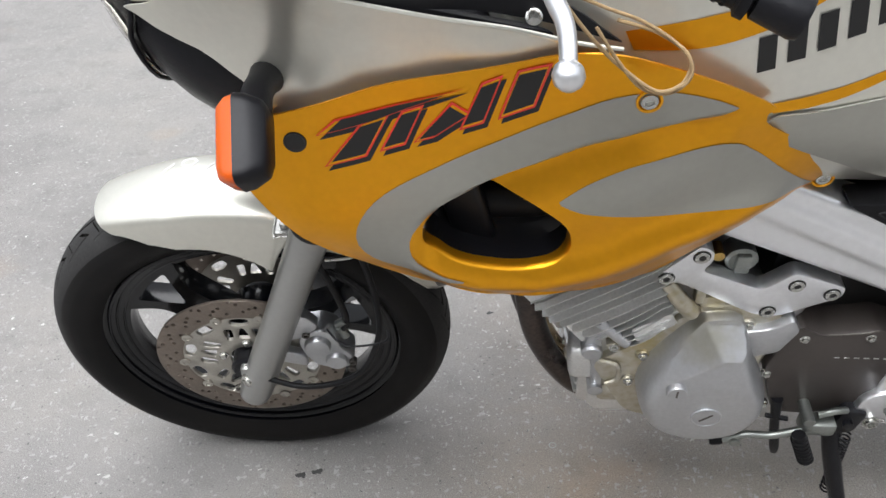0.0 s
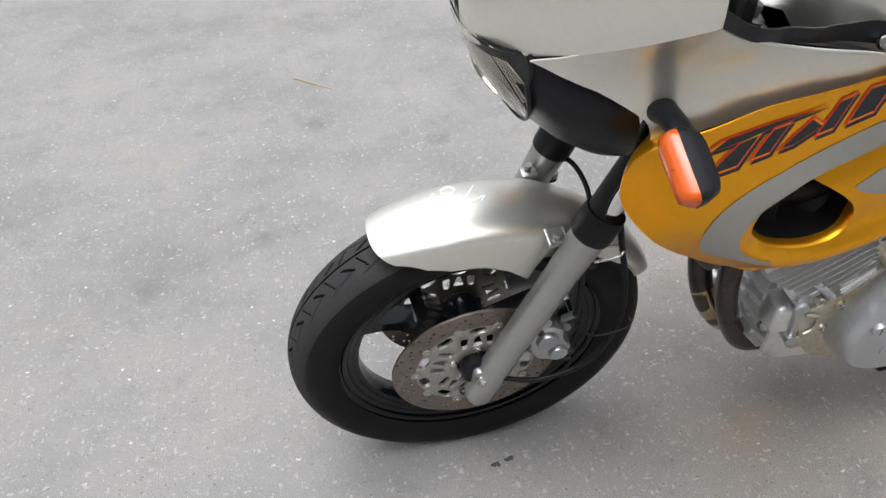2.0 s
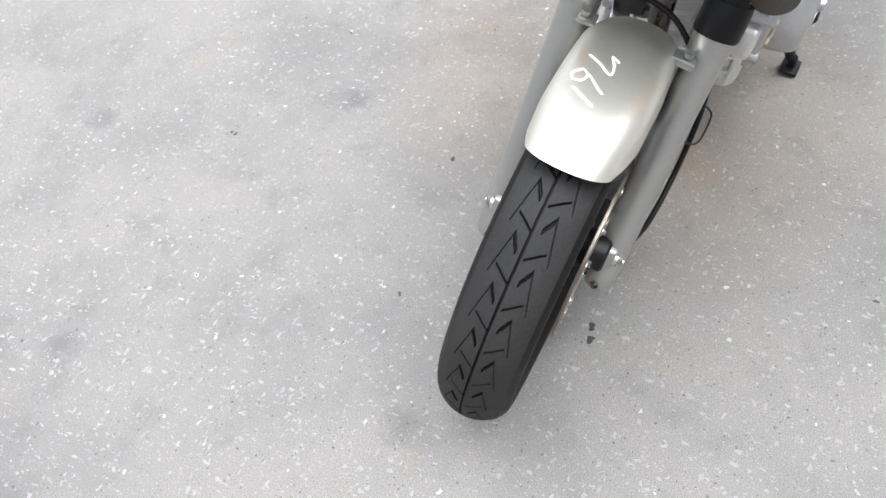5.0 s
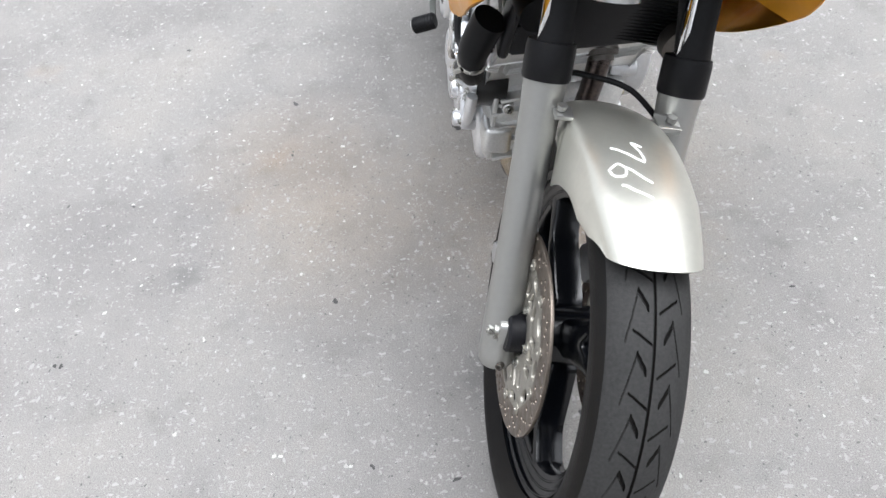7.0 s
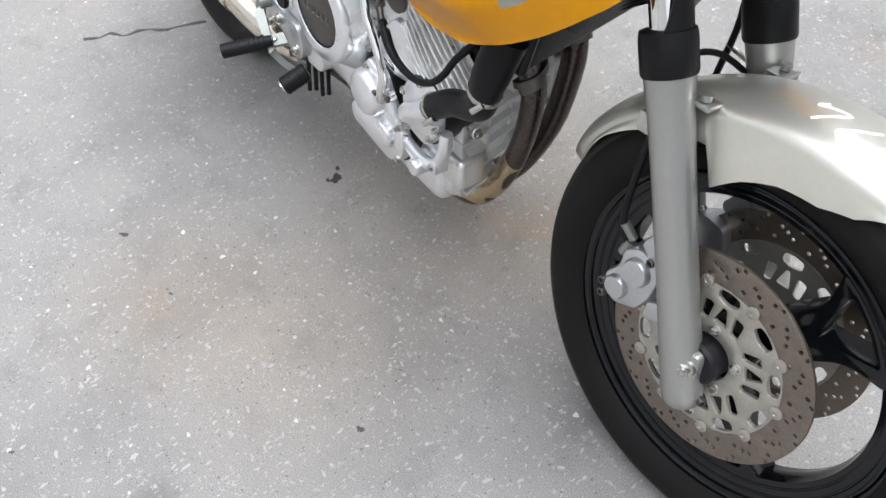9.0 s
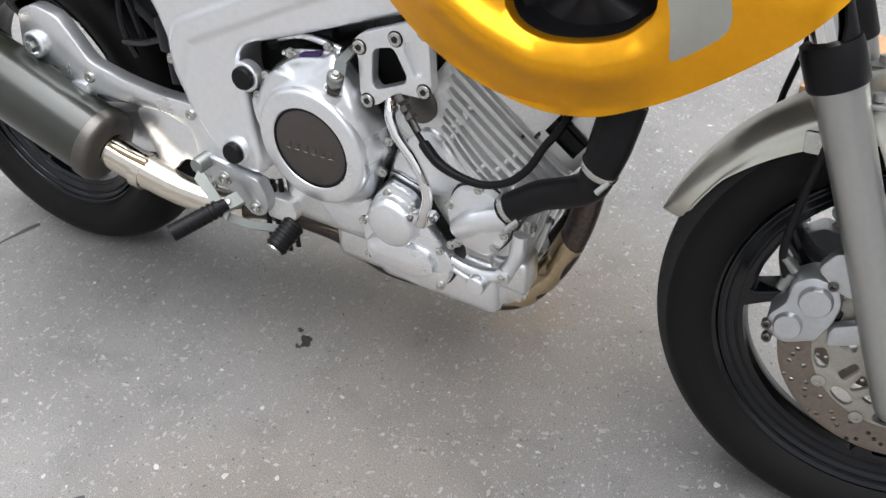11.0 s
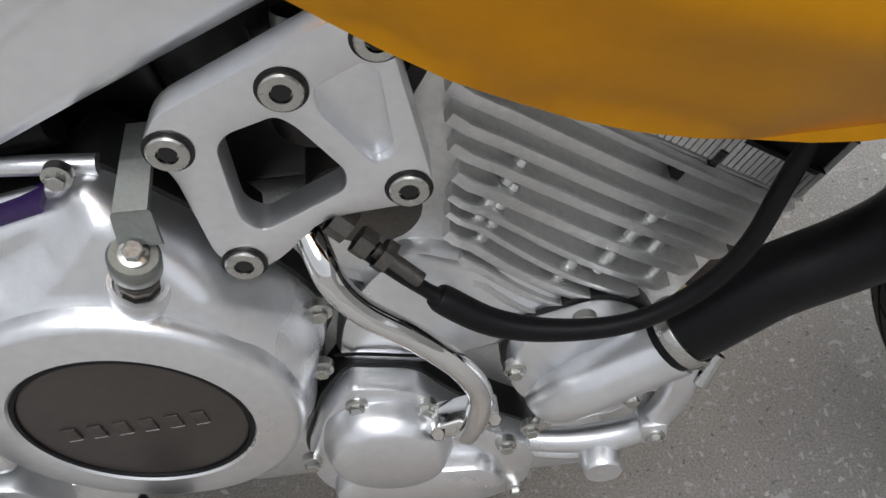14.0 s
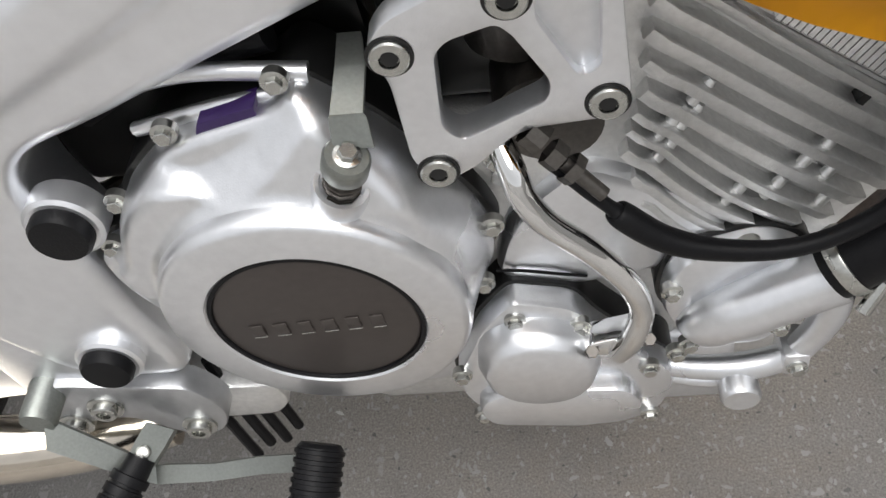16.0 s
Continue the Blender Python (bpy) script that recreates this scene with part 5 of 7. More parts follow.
# black hexagons and discs put the shade of sockets and recesses into colour
SOCKETSHADE = to_mesh("hex_socket_shade", lathe([(0.0047, 0.0), (0.0047, 0.0012), (0, 0.0012)], axis=(0, 0, 1), n=6), INKSHADE)
BOLTSHADE = to_mesh("bolt_recess_shade", lathe([(0.0116, 0.0002), (0.0113, 0.0006), (0, 0.0006)], axis=(0, 0, 1), n=30), INKSHADE)
for s, host in ((-1, fl), (1, fr)):
    for x, z in ((0.986, 0.537), (1.031, 0.396)):
        placed("frame_boss", PLUG, host, facing((x, s * 0.168, z), (0, s, 0)))
        placed("plug_cap", PLUGCAP, host, facing((x, s * 0.170, z), (0, s, 0)))
    for x, z in ((1.148, 0.590), (1.150, 0.520)):
        placed("lug_bolt", HEX, host, facing((x, s * 0.150, z), (0, s, 0)))
# knee pads on the spars
PAD = rounded([(0.828, 0.772), (0.905, 0.728), (0.985, 0.698), (1.09, 0.715), (1.12, 0.735), (1.06, 0.752), (0.93, 0.778)], 0.018)
pad_l, pad_r = both("knee_pad", plate(PAD, 0.13, 0.172, (), 0.004), RUBBER, bike, "black ribbed plastic knee pad")
for s, host in ((-1, pad_l), (1, pad_r)):
    rim_line = rounded([(0.865, 0.762), (0.915, 0.735), (0.985, 0.710), (1.07, 0.724), (1.03, 0.742), (0.93, 0.765)], 0.012)
    part("pad_rib", tube([Vector((q.x, s * 0.1725, q.y)) for q in rim_line], 0.0014, 6, 1, True), BLACK, host)


# engine mounting bracket, right: a cut plate with one window and a sunk panel
BR = [(0.778, 0.656), (0.766, 0.672), (0.699, 0.702), (0.676, 0.712), (0.660, 0.700), (0.657, 0.618), (0.668, 0.606), (0.713, 0.602), (0.741, 0.577), (0.757, 0.569), (0.771, 0.583), (0.770, 0.640)]
BR = [(x + 0.006, z - 0.008) for x, z in BR]
WIN = rounded([(0.745, 0.651), (0.722, 0.658), (0.716, 0.652), (0.701, 0.623), (0.704, 0.612), (0.749, 0.590), (0.757, 0.599), (0.752, 0.644)], 0.007)
SUNK = rounded([(0.703, 0.670), (0.679, 0.681), (0.674, 0.676), (0.677, 0.630), (0.687, 0.625), (0.704, 0.659)], 0.005)
brr = part("engine_bracket", plate(rounded(BR, 0.012), 0.164, 0.182, [WIN, SUNK], 0.0016), ALU, bike, "silver cast engine bracket with a window")
part("sunk_panel", plate(grow(SUNK, 0.001), 0.165, 0.1750, (), 0.0004), ALU, brr)
for x, z in ((0.772, 0.646), (0.715, 0.672), (0.675, 0.609), (0.765, 0.570), (0.671, 0.692)):
    placed("bolt_recess_shade", BOLTSHADE, brr, facing((x, 0.1822, z), (0, 1, 0)))
    b = placed("socket_bolt", CAPB, brr, facing((x, 0.1825, z), (0, 1, 0)))
    placed("hex_socket_shade", SOCKETSHADE, brr, facing((x, 0.1832, z), (0, 1, 0)))
# left bracket: two arms joining the frame to the head
BL1 = [(0.632, 0.615), (0.680, 0.675), (0.700, 0.668), (0.702, 0.645), (0.690, 0.628), (0.775, 0.592), (0.812, 0.628), (0.884, 0.602), (0.884, 0.582), (0.806, 0.536), (0.772, 0.540), (0.665, 0.602), (0.645, 0.602)]
brl = part("engine_bracket", plate(rounded(BL1, 0.010), -0.125, -0.152, (), 0.003), ALU, bike, "silver cast engine bracket with two arms")
for x, z in ((0.685, 0.656), (0.645, 0.612), (0.818, 0.604), (0.868, 0.588), (0.791, 0.548)):
    placed("bolt_recess_shade", BOLTSHADE, brl, facing((x, -0.1522, z), (0, -1, 0)))
    placed("socket_bolt", CAPB, brl, facing((x, -0.1525, z), (0, -1, 0)))
    placed("hex_socket_shade", SOCKETSHADE, brl, facing((x, -0.1532, z), (0, -1, 0)))

# ---- engine ----
case = join(block(0.62, 0.86, -0.135, 0.135, 0.27, 0.55, 0.03, 4), block(0.80, 0.98, -0.125, 0.135, 0.27, 0.49, 0.03, 4), block(0.56, 0.80, -0.13, 0.13, 0.235, 0.42, 0.03, 4), block(0.66, 0.90, -0.11, 0.11, 0.205, 0.30, 0.02, 3))
engine = part("crankcase", case, CAST, bike, "cast aluminium crankcase")


# the cylinders lean forward; u runs down the fins to the front, v up the bore
EU, EV = Vector((-0.816, 0, -0.578)), Vector((-0.578, 0, 0.816))
O = Vector((0.672, 0, 0.512))


def uv(u, v, y=0.0):
    return O + EU * u + EV * v + Vector((0, y, 0))


def slab(u0, u1, v0, v1, y0, y1, bevel=0.002):
    bm = bmesh.new()
    bmesh.ops.create_cube(bm, size=1)
    for w in bm.verts:
        w.co = uv(u0 + (w.co.x + 0.5) * (u1 - u0), v0 + (w.co.z + 0.5) * (v1 - v0), y0 + (w.co.y + 0.5) * (y1 - y0))
    bmesh.ops.bevel(bm, geom=bm.edges[:], offset=bevel, segments=2, affect="EDGES", profile=0.5)
    bmesh.ops.recalc_face_normals(bm, faces=bm.faces)
    return bm


cyl = part("cylinder_block", slab(-0.06, 0.136, -0.03, 0.20, -0.134, 0.1450, 0.006), CAST, bike, "rough cast aluminium cylinder block")


def fin(v, u0, u1, y0, y1, t=0.0055, bend=0.007):
    """A cooling fin: a broad rib whose face leans in towards its foot, dipping a little on its way forward."""
    rows = []
    n = 20
    for k in range(n + 1):
        u = u0 + (u1 - u0) * k / n
        dv = bend * math.sin(min(1, max(0, (k / n - 0.15) / 0.60)) * math.pi / 2) * -1
        end = min(1.0, k / n / 0.06, (1 - k / n) / 0.05) ** 0.5 * 0.004 - 0.004
        rows.append([uv(u, v + dv + t * a, max(y0, y1 + b + end)) for a, b in ((0, -0.020), (0, -0.0035), (0.05, -0.0022), (0.12, -0.0018), (0.80, -0.0002), (0.93, 0), (0.98, -0.0008), (1.0, -0.0025), (1.0, -0.020))])
    return loft(rows, True, True)


FINS = ((0.0000, 0.012, 0.080, 0.010), (0.0114, 0.000, 0.090, 0.010), (0.0262, -0.015, 0.092, 0.012), (0.0424, -0.0215, 0.112, 0.014), (0.0539, -0.026, 0.124, 0.011), (0.0668, -0.030, 0.130, 0.006), (0.0843, -0.040, 0.138, 0.004), (0.100, -0.049, 0.146, 0.004), (0.117, -0.057, 0.147, 0.004), (0.134, -0.066, 0.148, 0.004))
for k, (v, u0, u1, dip) in enumerate(FINS):
    t = 0.57 * ((FINS[k + 1][0] if k + 1 < len(FINS) else v + 0.011) - v)
    part("cooling_fin", fin(v, u0, u1, 0.10, 0.160, t, dip), CAST, cyl)
    part("cooling_fin", mirror(fin(v, u0, u1, 0.10, 0.156, 0.0042, dip)), CAST, cyl)
    part("front_fin", slab(u1 - 0.02, u1 + 0.002, v - dip, v - dip + 0.004, -0.12, 0.12, 0.0015), CAST, cyl)
# small bosses between the fins
for u, v in ((-0.003, 0.0866), (0.002, 0.0698), (-0.004, 0.0563), (0.005, 0.043), (0.082, 0.0860), (0.080, 0.0690), (0.098, 0.0720), (0.079, 0.0478), (0.112, 0.058), (0.062, 0.032)):
    part("fin_boss", lathe([(0.0036, 0.0), (0.0038, 0.016), (0.0028, 0.019), (0, 0.0195)], uv(u, v, 0.1515) - EV * 0.009, EV, 14), CAST, cyl)
# head face with fine ribs, upper front
head = part("cylinder_head", slab(-0.02, 0.146, 0.141, 0.245, -0.140, 0.1510, 0.004), CAST, bike, "ribbed aluminium cylinder head")
for k in range(36):
    u = -0.002 + 0.0041 * k
    part("head_rib", slab(u, u + 0.0021, 0.143, 0.232, 0.149, 0.1560, 0.0006), CAST, head)
part("head_cover", slab(-0.03, 0.13, 0.245, 0.30, -0.13, 0.13, 0.01), BLACK, bike)
# small black blocks painted as the shade in two slots
for u, v in ((0.070, 0.1225), (0.082, 0.140)):
    part("slot_shade", slab(u, u + 0.0035, v, v + 0.0105, 0.148, 0.1565, 0.0008), INKSHADE, head)
part("rubber_plug", slab(0.092, 0.130, 0.168, 0.192, 0.140, 0.160, 0.006), RUBBER, bike)

# clutch cover, right
CC = Vector((0.855, 0, 0.476))
COVER = [(0.985, 0.505), (0.984, 0.477), (0.972, 0.445), (0.940, 0.405), (0.885, 0.372), (0.810, 0.372), (0.777, 0.402), (0.758, 0.465), (0.746, 0.485), (0.752, 0.510), (0.766, 0.537), (0.785, 0.572), (0.812, 0.604), (0.828, 0.618), (0.843, 0.606), (0.893, 0.593), (0.920, 0.576), (0.945, 0.553), (0.957, 0.534), (0.964, 0.512)]


def smooth_max(a, b, k=0.006):
    t = max(0.0, min(1.0, 0.5 + 0.5 * (a - b) / k))
    return b + (a - b) * t + k * t * (1 - t)


def cover_dome(x, z):
    """Height of the clutch cover: a broad ring round the badge, a plateau up to the arm and a rounded lobe behind it."""
    r = math.hypot(x - CC.x, z - CC.z)
    ring = 0.034 - 1.6 * max(0.0, r - 0.0885)
    d = 0.0 if inside((x, z), WEDGE) else near_line(x, z, WEDGEL)
    ridge = 0.033 - 0.36 * max(0.0, z - 0.556) - 0.95 * d
    lobe = 0.024 - 2.6 * max(0.0, math.hypot((x - 0.905) * 0.9, z - 0.515) - 0.055)
    h = smooth_max(smooth_max(ring, ridge), smooth_max(lobe, 0.008))
    t = min(1.0, near_line(x, z, COVERL) / 0.013)
    return h * math.sqrt(max(0.0, 1 - (1 - t) ** 2))


WEDGE = [Vector(q) for q in ((0.920, 0.520), (0.880, 0.562), (0.850, 0.580), (0.824, 0.604), (0.797, 0.604), (0.786, 0.572), (0.778, 0.511), (0.769, 0.470), (0.860, 0.470))]
WEDGEL = [(q.x, q.y) for q in WEDGE + WEDGE[:1]]
COVERL = [(q.x, q.y) for q in (lambda r: r + r[:1])(rounded(COVER, 0.016))]


clutch = part("clutch_cover", plate(rounded(COVER, 0.016), 0.12, 0.164, (), 0.003, cover_dome, 0.0029), ALU, bike, "silver painted clutch cover", 65)
# oversize black plate paints the shadow gap round the cover
part("cover_shade_gap", plate(grow(rounded(COVER, 0.016), 0.0035), 0.11, 0.150, (), 0.001), INKSHADE, clutch)
part("cover_ring", lathe([(0.0620, 0.200), (0.0620, 0.2075), (0.0638, 0.2095), (0.0840, 0.2085), (0.0872, 0.2070), (0.0895, 0.2030), (0.0905, 0.1980), (0.0910, 0.188)], (CC.x, 0, CC.z), (0, 1, 0), 90), ALU, clutch)
badge = part("badge_disc", lathe([(0.0612, 0.203), (0.0595, 0.2065), (0.0575, 0.2075), (0, 0.2078)], (CC.x, 0, CC.z), (0, 1, 0), 80), BADGE, clutch, "dark bronze round badge with worn raised bars")
part("badge_gasket", lathe([(0.0624, 0.203), (0.0622, 0.2084), (0.0598, 0.2084), (0.0592, 0.2060)], (CC.x, 0, CC.z), (0, 1, 0), 80), RUBBER, clutch)
BADGEBAR = to_mesh("raised_bar", block(-0.0042, 0.0042, -0.0055, 0.0055, 0, 0.0013, 0.0006, 2), BADGE)
WORN = to_mesh("worn_edge", block(-0.0042, 0.0042, -0.0012, 0.0004, 0, 0.0014, 0.0004, 1), STEEL)
for k in range(6):
    x = CC.x + 0.0375 - 0.0145 * k
    z = CC.z - 0.003 + 0.0006 * k
    m = Matrix.Translation((x, 0.2077, z)) @ pose(0, 0, 0, -90, 0, 0) @ pose(0, 0, 0, 0, 0, 180)
    placed("raised_bar", BADGEBAR, badge, m)
    placed("worn_edge", WORN, badge, m @ Matrix.Translation((0, -0.0052, 0)))
for x, z in ((0.974, 0.508), (0.953, 0.546), (0.904, 0.594), (0.737, 0.557), (0.747, 0.502), (0.761, 0.446), (0.836, 0.622), (0.925, 0.392)):
    placed("cover_bolt", HEXS, clutch, facing((x, 0.163, z), (0, 1, 0)))
# ridge and clutch lever boss on the cover
LX = Vector((-0.36, 0.28, 0.89)).normalized()
BOSS = Vector((0.8135, 0.192, 0.5755))


def across(axis, a, r):
    """A point on a circle round an axis."""
    u = axis.orthogonal().normalized()
    return (u * math.cos(a) + axis.cross(u) * math.sin(a)) * r


part("lever_boss", lathe([(0.0150, -0.030), (0.0152, -0.004), (0.0142, 0.0), (0.0118, 0.0), (0.0112, -0.004), (0, -0.004)], BOSS, LX, 28), ALU, clutch)
part("lever_spring", tube([BOSS + LX * (-0.004 + 0.00062 * k) + across(LX, k * 0.7, 0.0090) for k in range(40)], 0.0013, 6, 1), DARKSTEEL, clutch)
ARM = BOSS + LX * 0.016
lever = part("clutch_arm", lathe([(0.006, -0.020), (0.006, 0.0), (0.0105, 0.0), (0.0118, 0.002), (0.0118, 0.014), (0.0105, 0.016), (0, 0.016)], ARM, LX, 28), ZINC, bike, "zinc plated clutch release arm")
part("arm_strap", loft([[Vector(c) + Vector((a, 0.5 * b, b)) for a, b in ((-w, 0.0013), (w, 0.0013), (w, -0.0013), (-w, -0.0013), (-w, 0.0013))] for c, w in (((0.7985, 0.197, 0.605), 0.0098), ((0.7985, 0.190, 0.618), 0.0092), ((0.7985, 0.1895, 0.6195), 0.0080), ((0.7962, 0.165, 0.6280), 0.0074), ((0.7962, 0.1635, 0.6282), 0.0074), ((0.798, 0.140, 0.6300), 0.0060))]), ZINC, lever)
placed("arm_bolt", HEXS, lever, facing(ARM + LX * 0.0155, LX))
part("purple_label", plate(rounded([(0.851, 0.609), (0.884, 0.600), (0.889, 0.589), (0.852, 0.597)], 0.001), 0.150, 0.1655, (), 0.0004), PURPLE, clutch)
part("rear_rail", tube([(0.95, 0.128, 0.590), (0.905, 0.142, 0.612), (0.869, 0.150, 0.621), (0.822, 0.150, 0.616)], [0.003, 0.004, 0.0050, 0.0058], 10), ALU, bike)
part("case_rim", tube([(0.93, 0.142, 0.580), (0.895, 0.150, 0.594), (0.864, 0.152, 0.602), (0.827, 0.152, 0.606), (0.812, 0.152, 0.596)], 0.0045, 10), ALU, bike)
# black tube added to paint the dark gap between cover and frame
part("gap_shade_tube", tube([(0.97, 0.118, 0.575), (0.91, 0.13, 0.612), (0.84, 0.135, 0.630)], 0.009, 10), RUBBER, bike)

# oil pump cover, right: a boss over an oval lid
PUMP = [(0.797, 0.353), (0.780, 0.388), (0.771, 0.409), (0.753, 0.432), (0.745, 0.440), (0.705, 0.430), (0.694, 0.406), (0.664, 0.366), (0.643, 0.348), (0.640, 0.324), (0.652, 0.285), (0.687, 0.266), (0.765, 0.276), (0.795, 0.319)]
pump = part("oil_pump_cover", plate(rounded(PUMP, 0.016), 0.11, 0.178, (), 0.006), ALU, bike, "silver cast oil pump cover")
oval = []
for k in range(13):
    a = math.pi / 2 + math.pi * k / 12
    oval.append((0.690 - 0.033 * -math.cos(a), 0.340 + 0.033 * math.sin(a)))
for k in range(13):
    a = -math.pi / 2 + math.pi * k / 12
    oval.append((0.752 + 0.033 * math.cos(a), 0.340 + 0.033 * math.sin(a)))
oval = rounded([(0.662, 0.312), (0.672, 0.345), (0.755, 0.352), (0.786, 0.335), (0.782, 0.302), (0.700, 0.290)], 0.022)
part("pump_lid", plate(oval, 0.170, 0.192, (), 0.007), ALU, pump)
part("pump_boss", lathe([(0.042, 0.165), (0.0415, 0.188), (0.036, 0.199), (0.032, 0.2010), (0, 0.2015)], (0.734, 0, 0.383), (0, 1, 0), 48), ALU, pump)
for x, z in ((0.745, 0.424), (0.704, 0.413), (0.791, 0.360), (0.659, 0.354), (0.660, 0.287), (0.640, 0.372), (0.785, 0.300)):
    placed("pump_bolt", HEXS, pump, facing((x, 0.179, z), (0, 1, 0)))
part("upper_housing", plate(rounded([(0.755, 0.440), (0.742, 0.480), (0.722, 0.512), (0.690, 0.540), (0.640, 0.515), (0.600, 0.480), (0.640, 0.440), (0.700, 0.425)], 0.014), 0.10, 0.158, (), 0.010), ALU, bike, "silver cast upper crankcase half")
part("gasket_line", tube([(0.752, 0.1585, 0.452), (0.735, 0.1600, 0.452), (0.712, 0.1600, 0.446), (0.695, 0.1585, 0.440)], 0.0012, 6), RUBBER, bike)
part("sump", join(block(0.58, 0.80, -0.10, 0.14, 0.225, 0.33, 0.02, 3), plate(rounded([(0.86, 0.375), (0.80, 0.40), (0.77, 0.31), (0.86, 0.30), (0.90, 0.335)], 0.014), 0.08, 0.15, (), 0.008)), ALU, bike, "silver cast sump")

# black plate behind the oil pump cover, painting the shadow at its edge
part("pump_shade_gap", plate(grow(rounded(PUMP, 0.016), 0.003), 0.10, 0.160, (), 0.001), INKSHADE, pump)
# water pump, right front
WP = [(0.650, 0.418), (0.645, 0.448), (0.634, 0.468), (0.585, 0.482), (0.560, 0.468), (0.548, 0.432), (0.556, 0.400), (0.582, 0.368), (0.628, 0.374)]
wp = part("water_pump", join(plate(rounded(WP, 0.014), 0.12, 0.176, (), 0.006), tube([(0.632, 0.172, 0.402), (0.622, 0.182, 0.412), (0.602, 0.187, 0.430), (0.575, 0.187, 0.447), (0.545, 0.187, 0.464)], [0.010, 0.0165, 0.0185, 0.0190, 0.0195], 28), lathe([(0.0205, 0), (0.0205, 0.006), (0.020, 0.008)], (0.552, 0.185, 0.458), (-0.77, 0.05, 0.62), 28)), ALU, bike, "silver cast water pump")
# the same painted shadow edge for the water pump
part("pump_shade_gap", plate(grow(rounded(WP, 0.014), 0.0035), 0.10, 0.160, (), 0.001), INKSHADE, wp)
for x, z in ((0.556, 0.419), (0.571, 0.392), (0.631, 0.378), (0.643, 0.440), (0.597, 0.481)):
    placed("pump_bolt", HEXS, wp, facing((x, 0.176, z), (0, 1, 0)))
elbow = part("coolant_pipe", tube([(0.655, 0.165, 0.338), (0.620, 0.168, 0.332), (0.585, 0.170, 0.334), (0.560, 0.170, 0.345), (0.545, 0.170, 0.368), (0.536, 0.170, 0.398), (0.534, 0.169, 0.425)], [0.009, 0.0095, 0.011, 0.0105, 0.0105, 0.0115, 0.0105], 16), ALU, bike, "silver cast coolant elbow")
part("elbow_flange", block(0.546, 0.566, 0.152, 0.182, 0.335, 0.360, 0.004, 2), ALU, elbow)
placed("elbow_bolt", HEXS, elbow, facing((0.556, 0.182, 0.347), (0, 1, 0)))
part("drain_plug", lathe([(0.015, 0.165), (0.015, 0.190), (0.013, 0.193), (0, 0.193)], (0.595, 0, 0.322), (0, 1, 0), 28), ALU, bike)
part("lower_rib", tube([(0.652, 0.165, 0.322), (0.620, 0.168, 0.314), (0.596, 0.168, 0.312)], 0.006, 10), ALU, bike)

# coolant hose with its clamps
hose = part("coolant_hose", tube([(0.551, 0.189, 0.471), (0.519, 0.190, 0.499), (0.493, 0.190, 0.518), (0.456, 0.191, 0.536), (0.429, 0.194, 0.558), (0.417, 0.199, 0.590), (0.408, 0.196, 0.625), (0.398, 0.180, 0.68)], [0.0200, 0.0205, 0.0205, 0.0210, 0.0220, 0.0240, 0.027, 0.028], 28), RUBBER, bike, "thick black coolant hose")
for c, d, r in (((0.543, 0.189, 0.478), (-0.75, 0.02, 0.66), 0.0222), ((0.418, 0.198, 0.588), (-0.34, 0.03, 0.94), 0.0256)):
    band = lathe([(r - 0.002, -0.0045), (r, -0.0045), (r + 0.0006, -0.003), (r + 0.0006, 0.003), (r, 0.0045), (r - 0.002, 0.0045)], c, d, 36)
    cl = part("hose_clamp", band, STEEL, hose, "steel hose clamp")
    part("clamp_screw", lathe([(0.0045, -0.010), (0.0045, 0.012), (0.003, 0.013), (0, 0.013)], Vector(c) + Vector((-0.012, r * 0.85, -0.012)), (0.4, 0.3, -0.5), 12), STEEL, cl)

# clutch cable and oil pipe, right
cable = part("clutch_cable", tube([(0.706, 0.181, 0.567), (0.689, 0.186, 0.550), (0.677, 0.189, 0.538), (0.673, 0.190, 0.534), (0.649, 0.196, 0.517), (0.617, 0.200, 0.509), (0.578, 0.201, 0.509), (0.543, 0.199, 0.524), (0.516, 0.196, 0.552), (0.497, 0.188, 0.588), (0.478, 0.172, 0.619), (0.470, 0.140, 0.66)], [0.0035, 0.0042, 0.0045, 0.0082, 0.0080, 0.0066, 0.0056, 0.0054, 0.0054, 0.0054, 0.0054, 0.0054], 16), RUBBER, bike, "black clutch cable with a rubber boot")
part("cable_adjuster", join(*[lathe([(r, 0), (r, h), (0, h)], (x, y, z), (-0.6, 0.25, -0.6), n) for x, y, z, r, h, n in ((0.707, 0.181, 0.578, 0.0085, 0.008, 6), (0.698, 0.183, 0.568, 0.0095, 0.006, 6), (0.716, 0.176, 0.590, 0.0095, 0.010, 8), (0.700, 0.182, 0.570, 0.0045, 0.028, 14))]), DARKSTEEL, bike)
part("oil_pipe", tube([(0.734, 0.165, 0.585), (0.727, 0.186, 0.570), (0.723, 0.193, 0.556), (0.712, 0.197, 0.538), (0.691, 0.200, 0.516), (0.672, 0.202, 0.487), (0.665, 0.201, 0.457), (0.671, 0.201, 0.429), (0.680, 0.196, 0.404)], 0.0078, 18), CHROME, bike, "chromed oil pipe")
flange = part("pipe_flange", plate(rounded([(0.704, 0.402), (0.700, 0.414), (0.664, 0.424), (0.656, 0.414), (0.676, 0.398)], 0.005), 0.178, 0.196, (), 0.002), CHROME, bike)
for x, z in ((0.698, 0.407), (0.661, 0.417)):
    placed("flange_bolt", to_mesh("flange_bolt", bolt_mesh(0.0046, 0.005, True, False, False), DARKSTEEL), flange, facing((x, 0.196, z), (-0.1, 0.5, 0.8)))
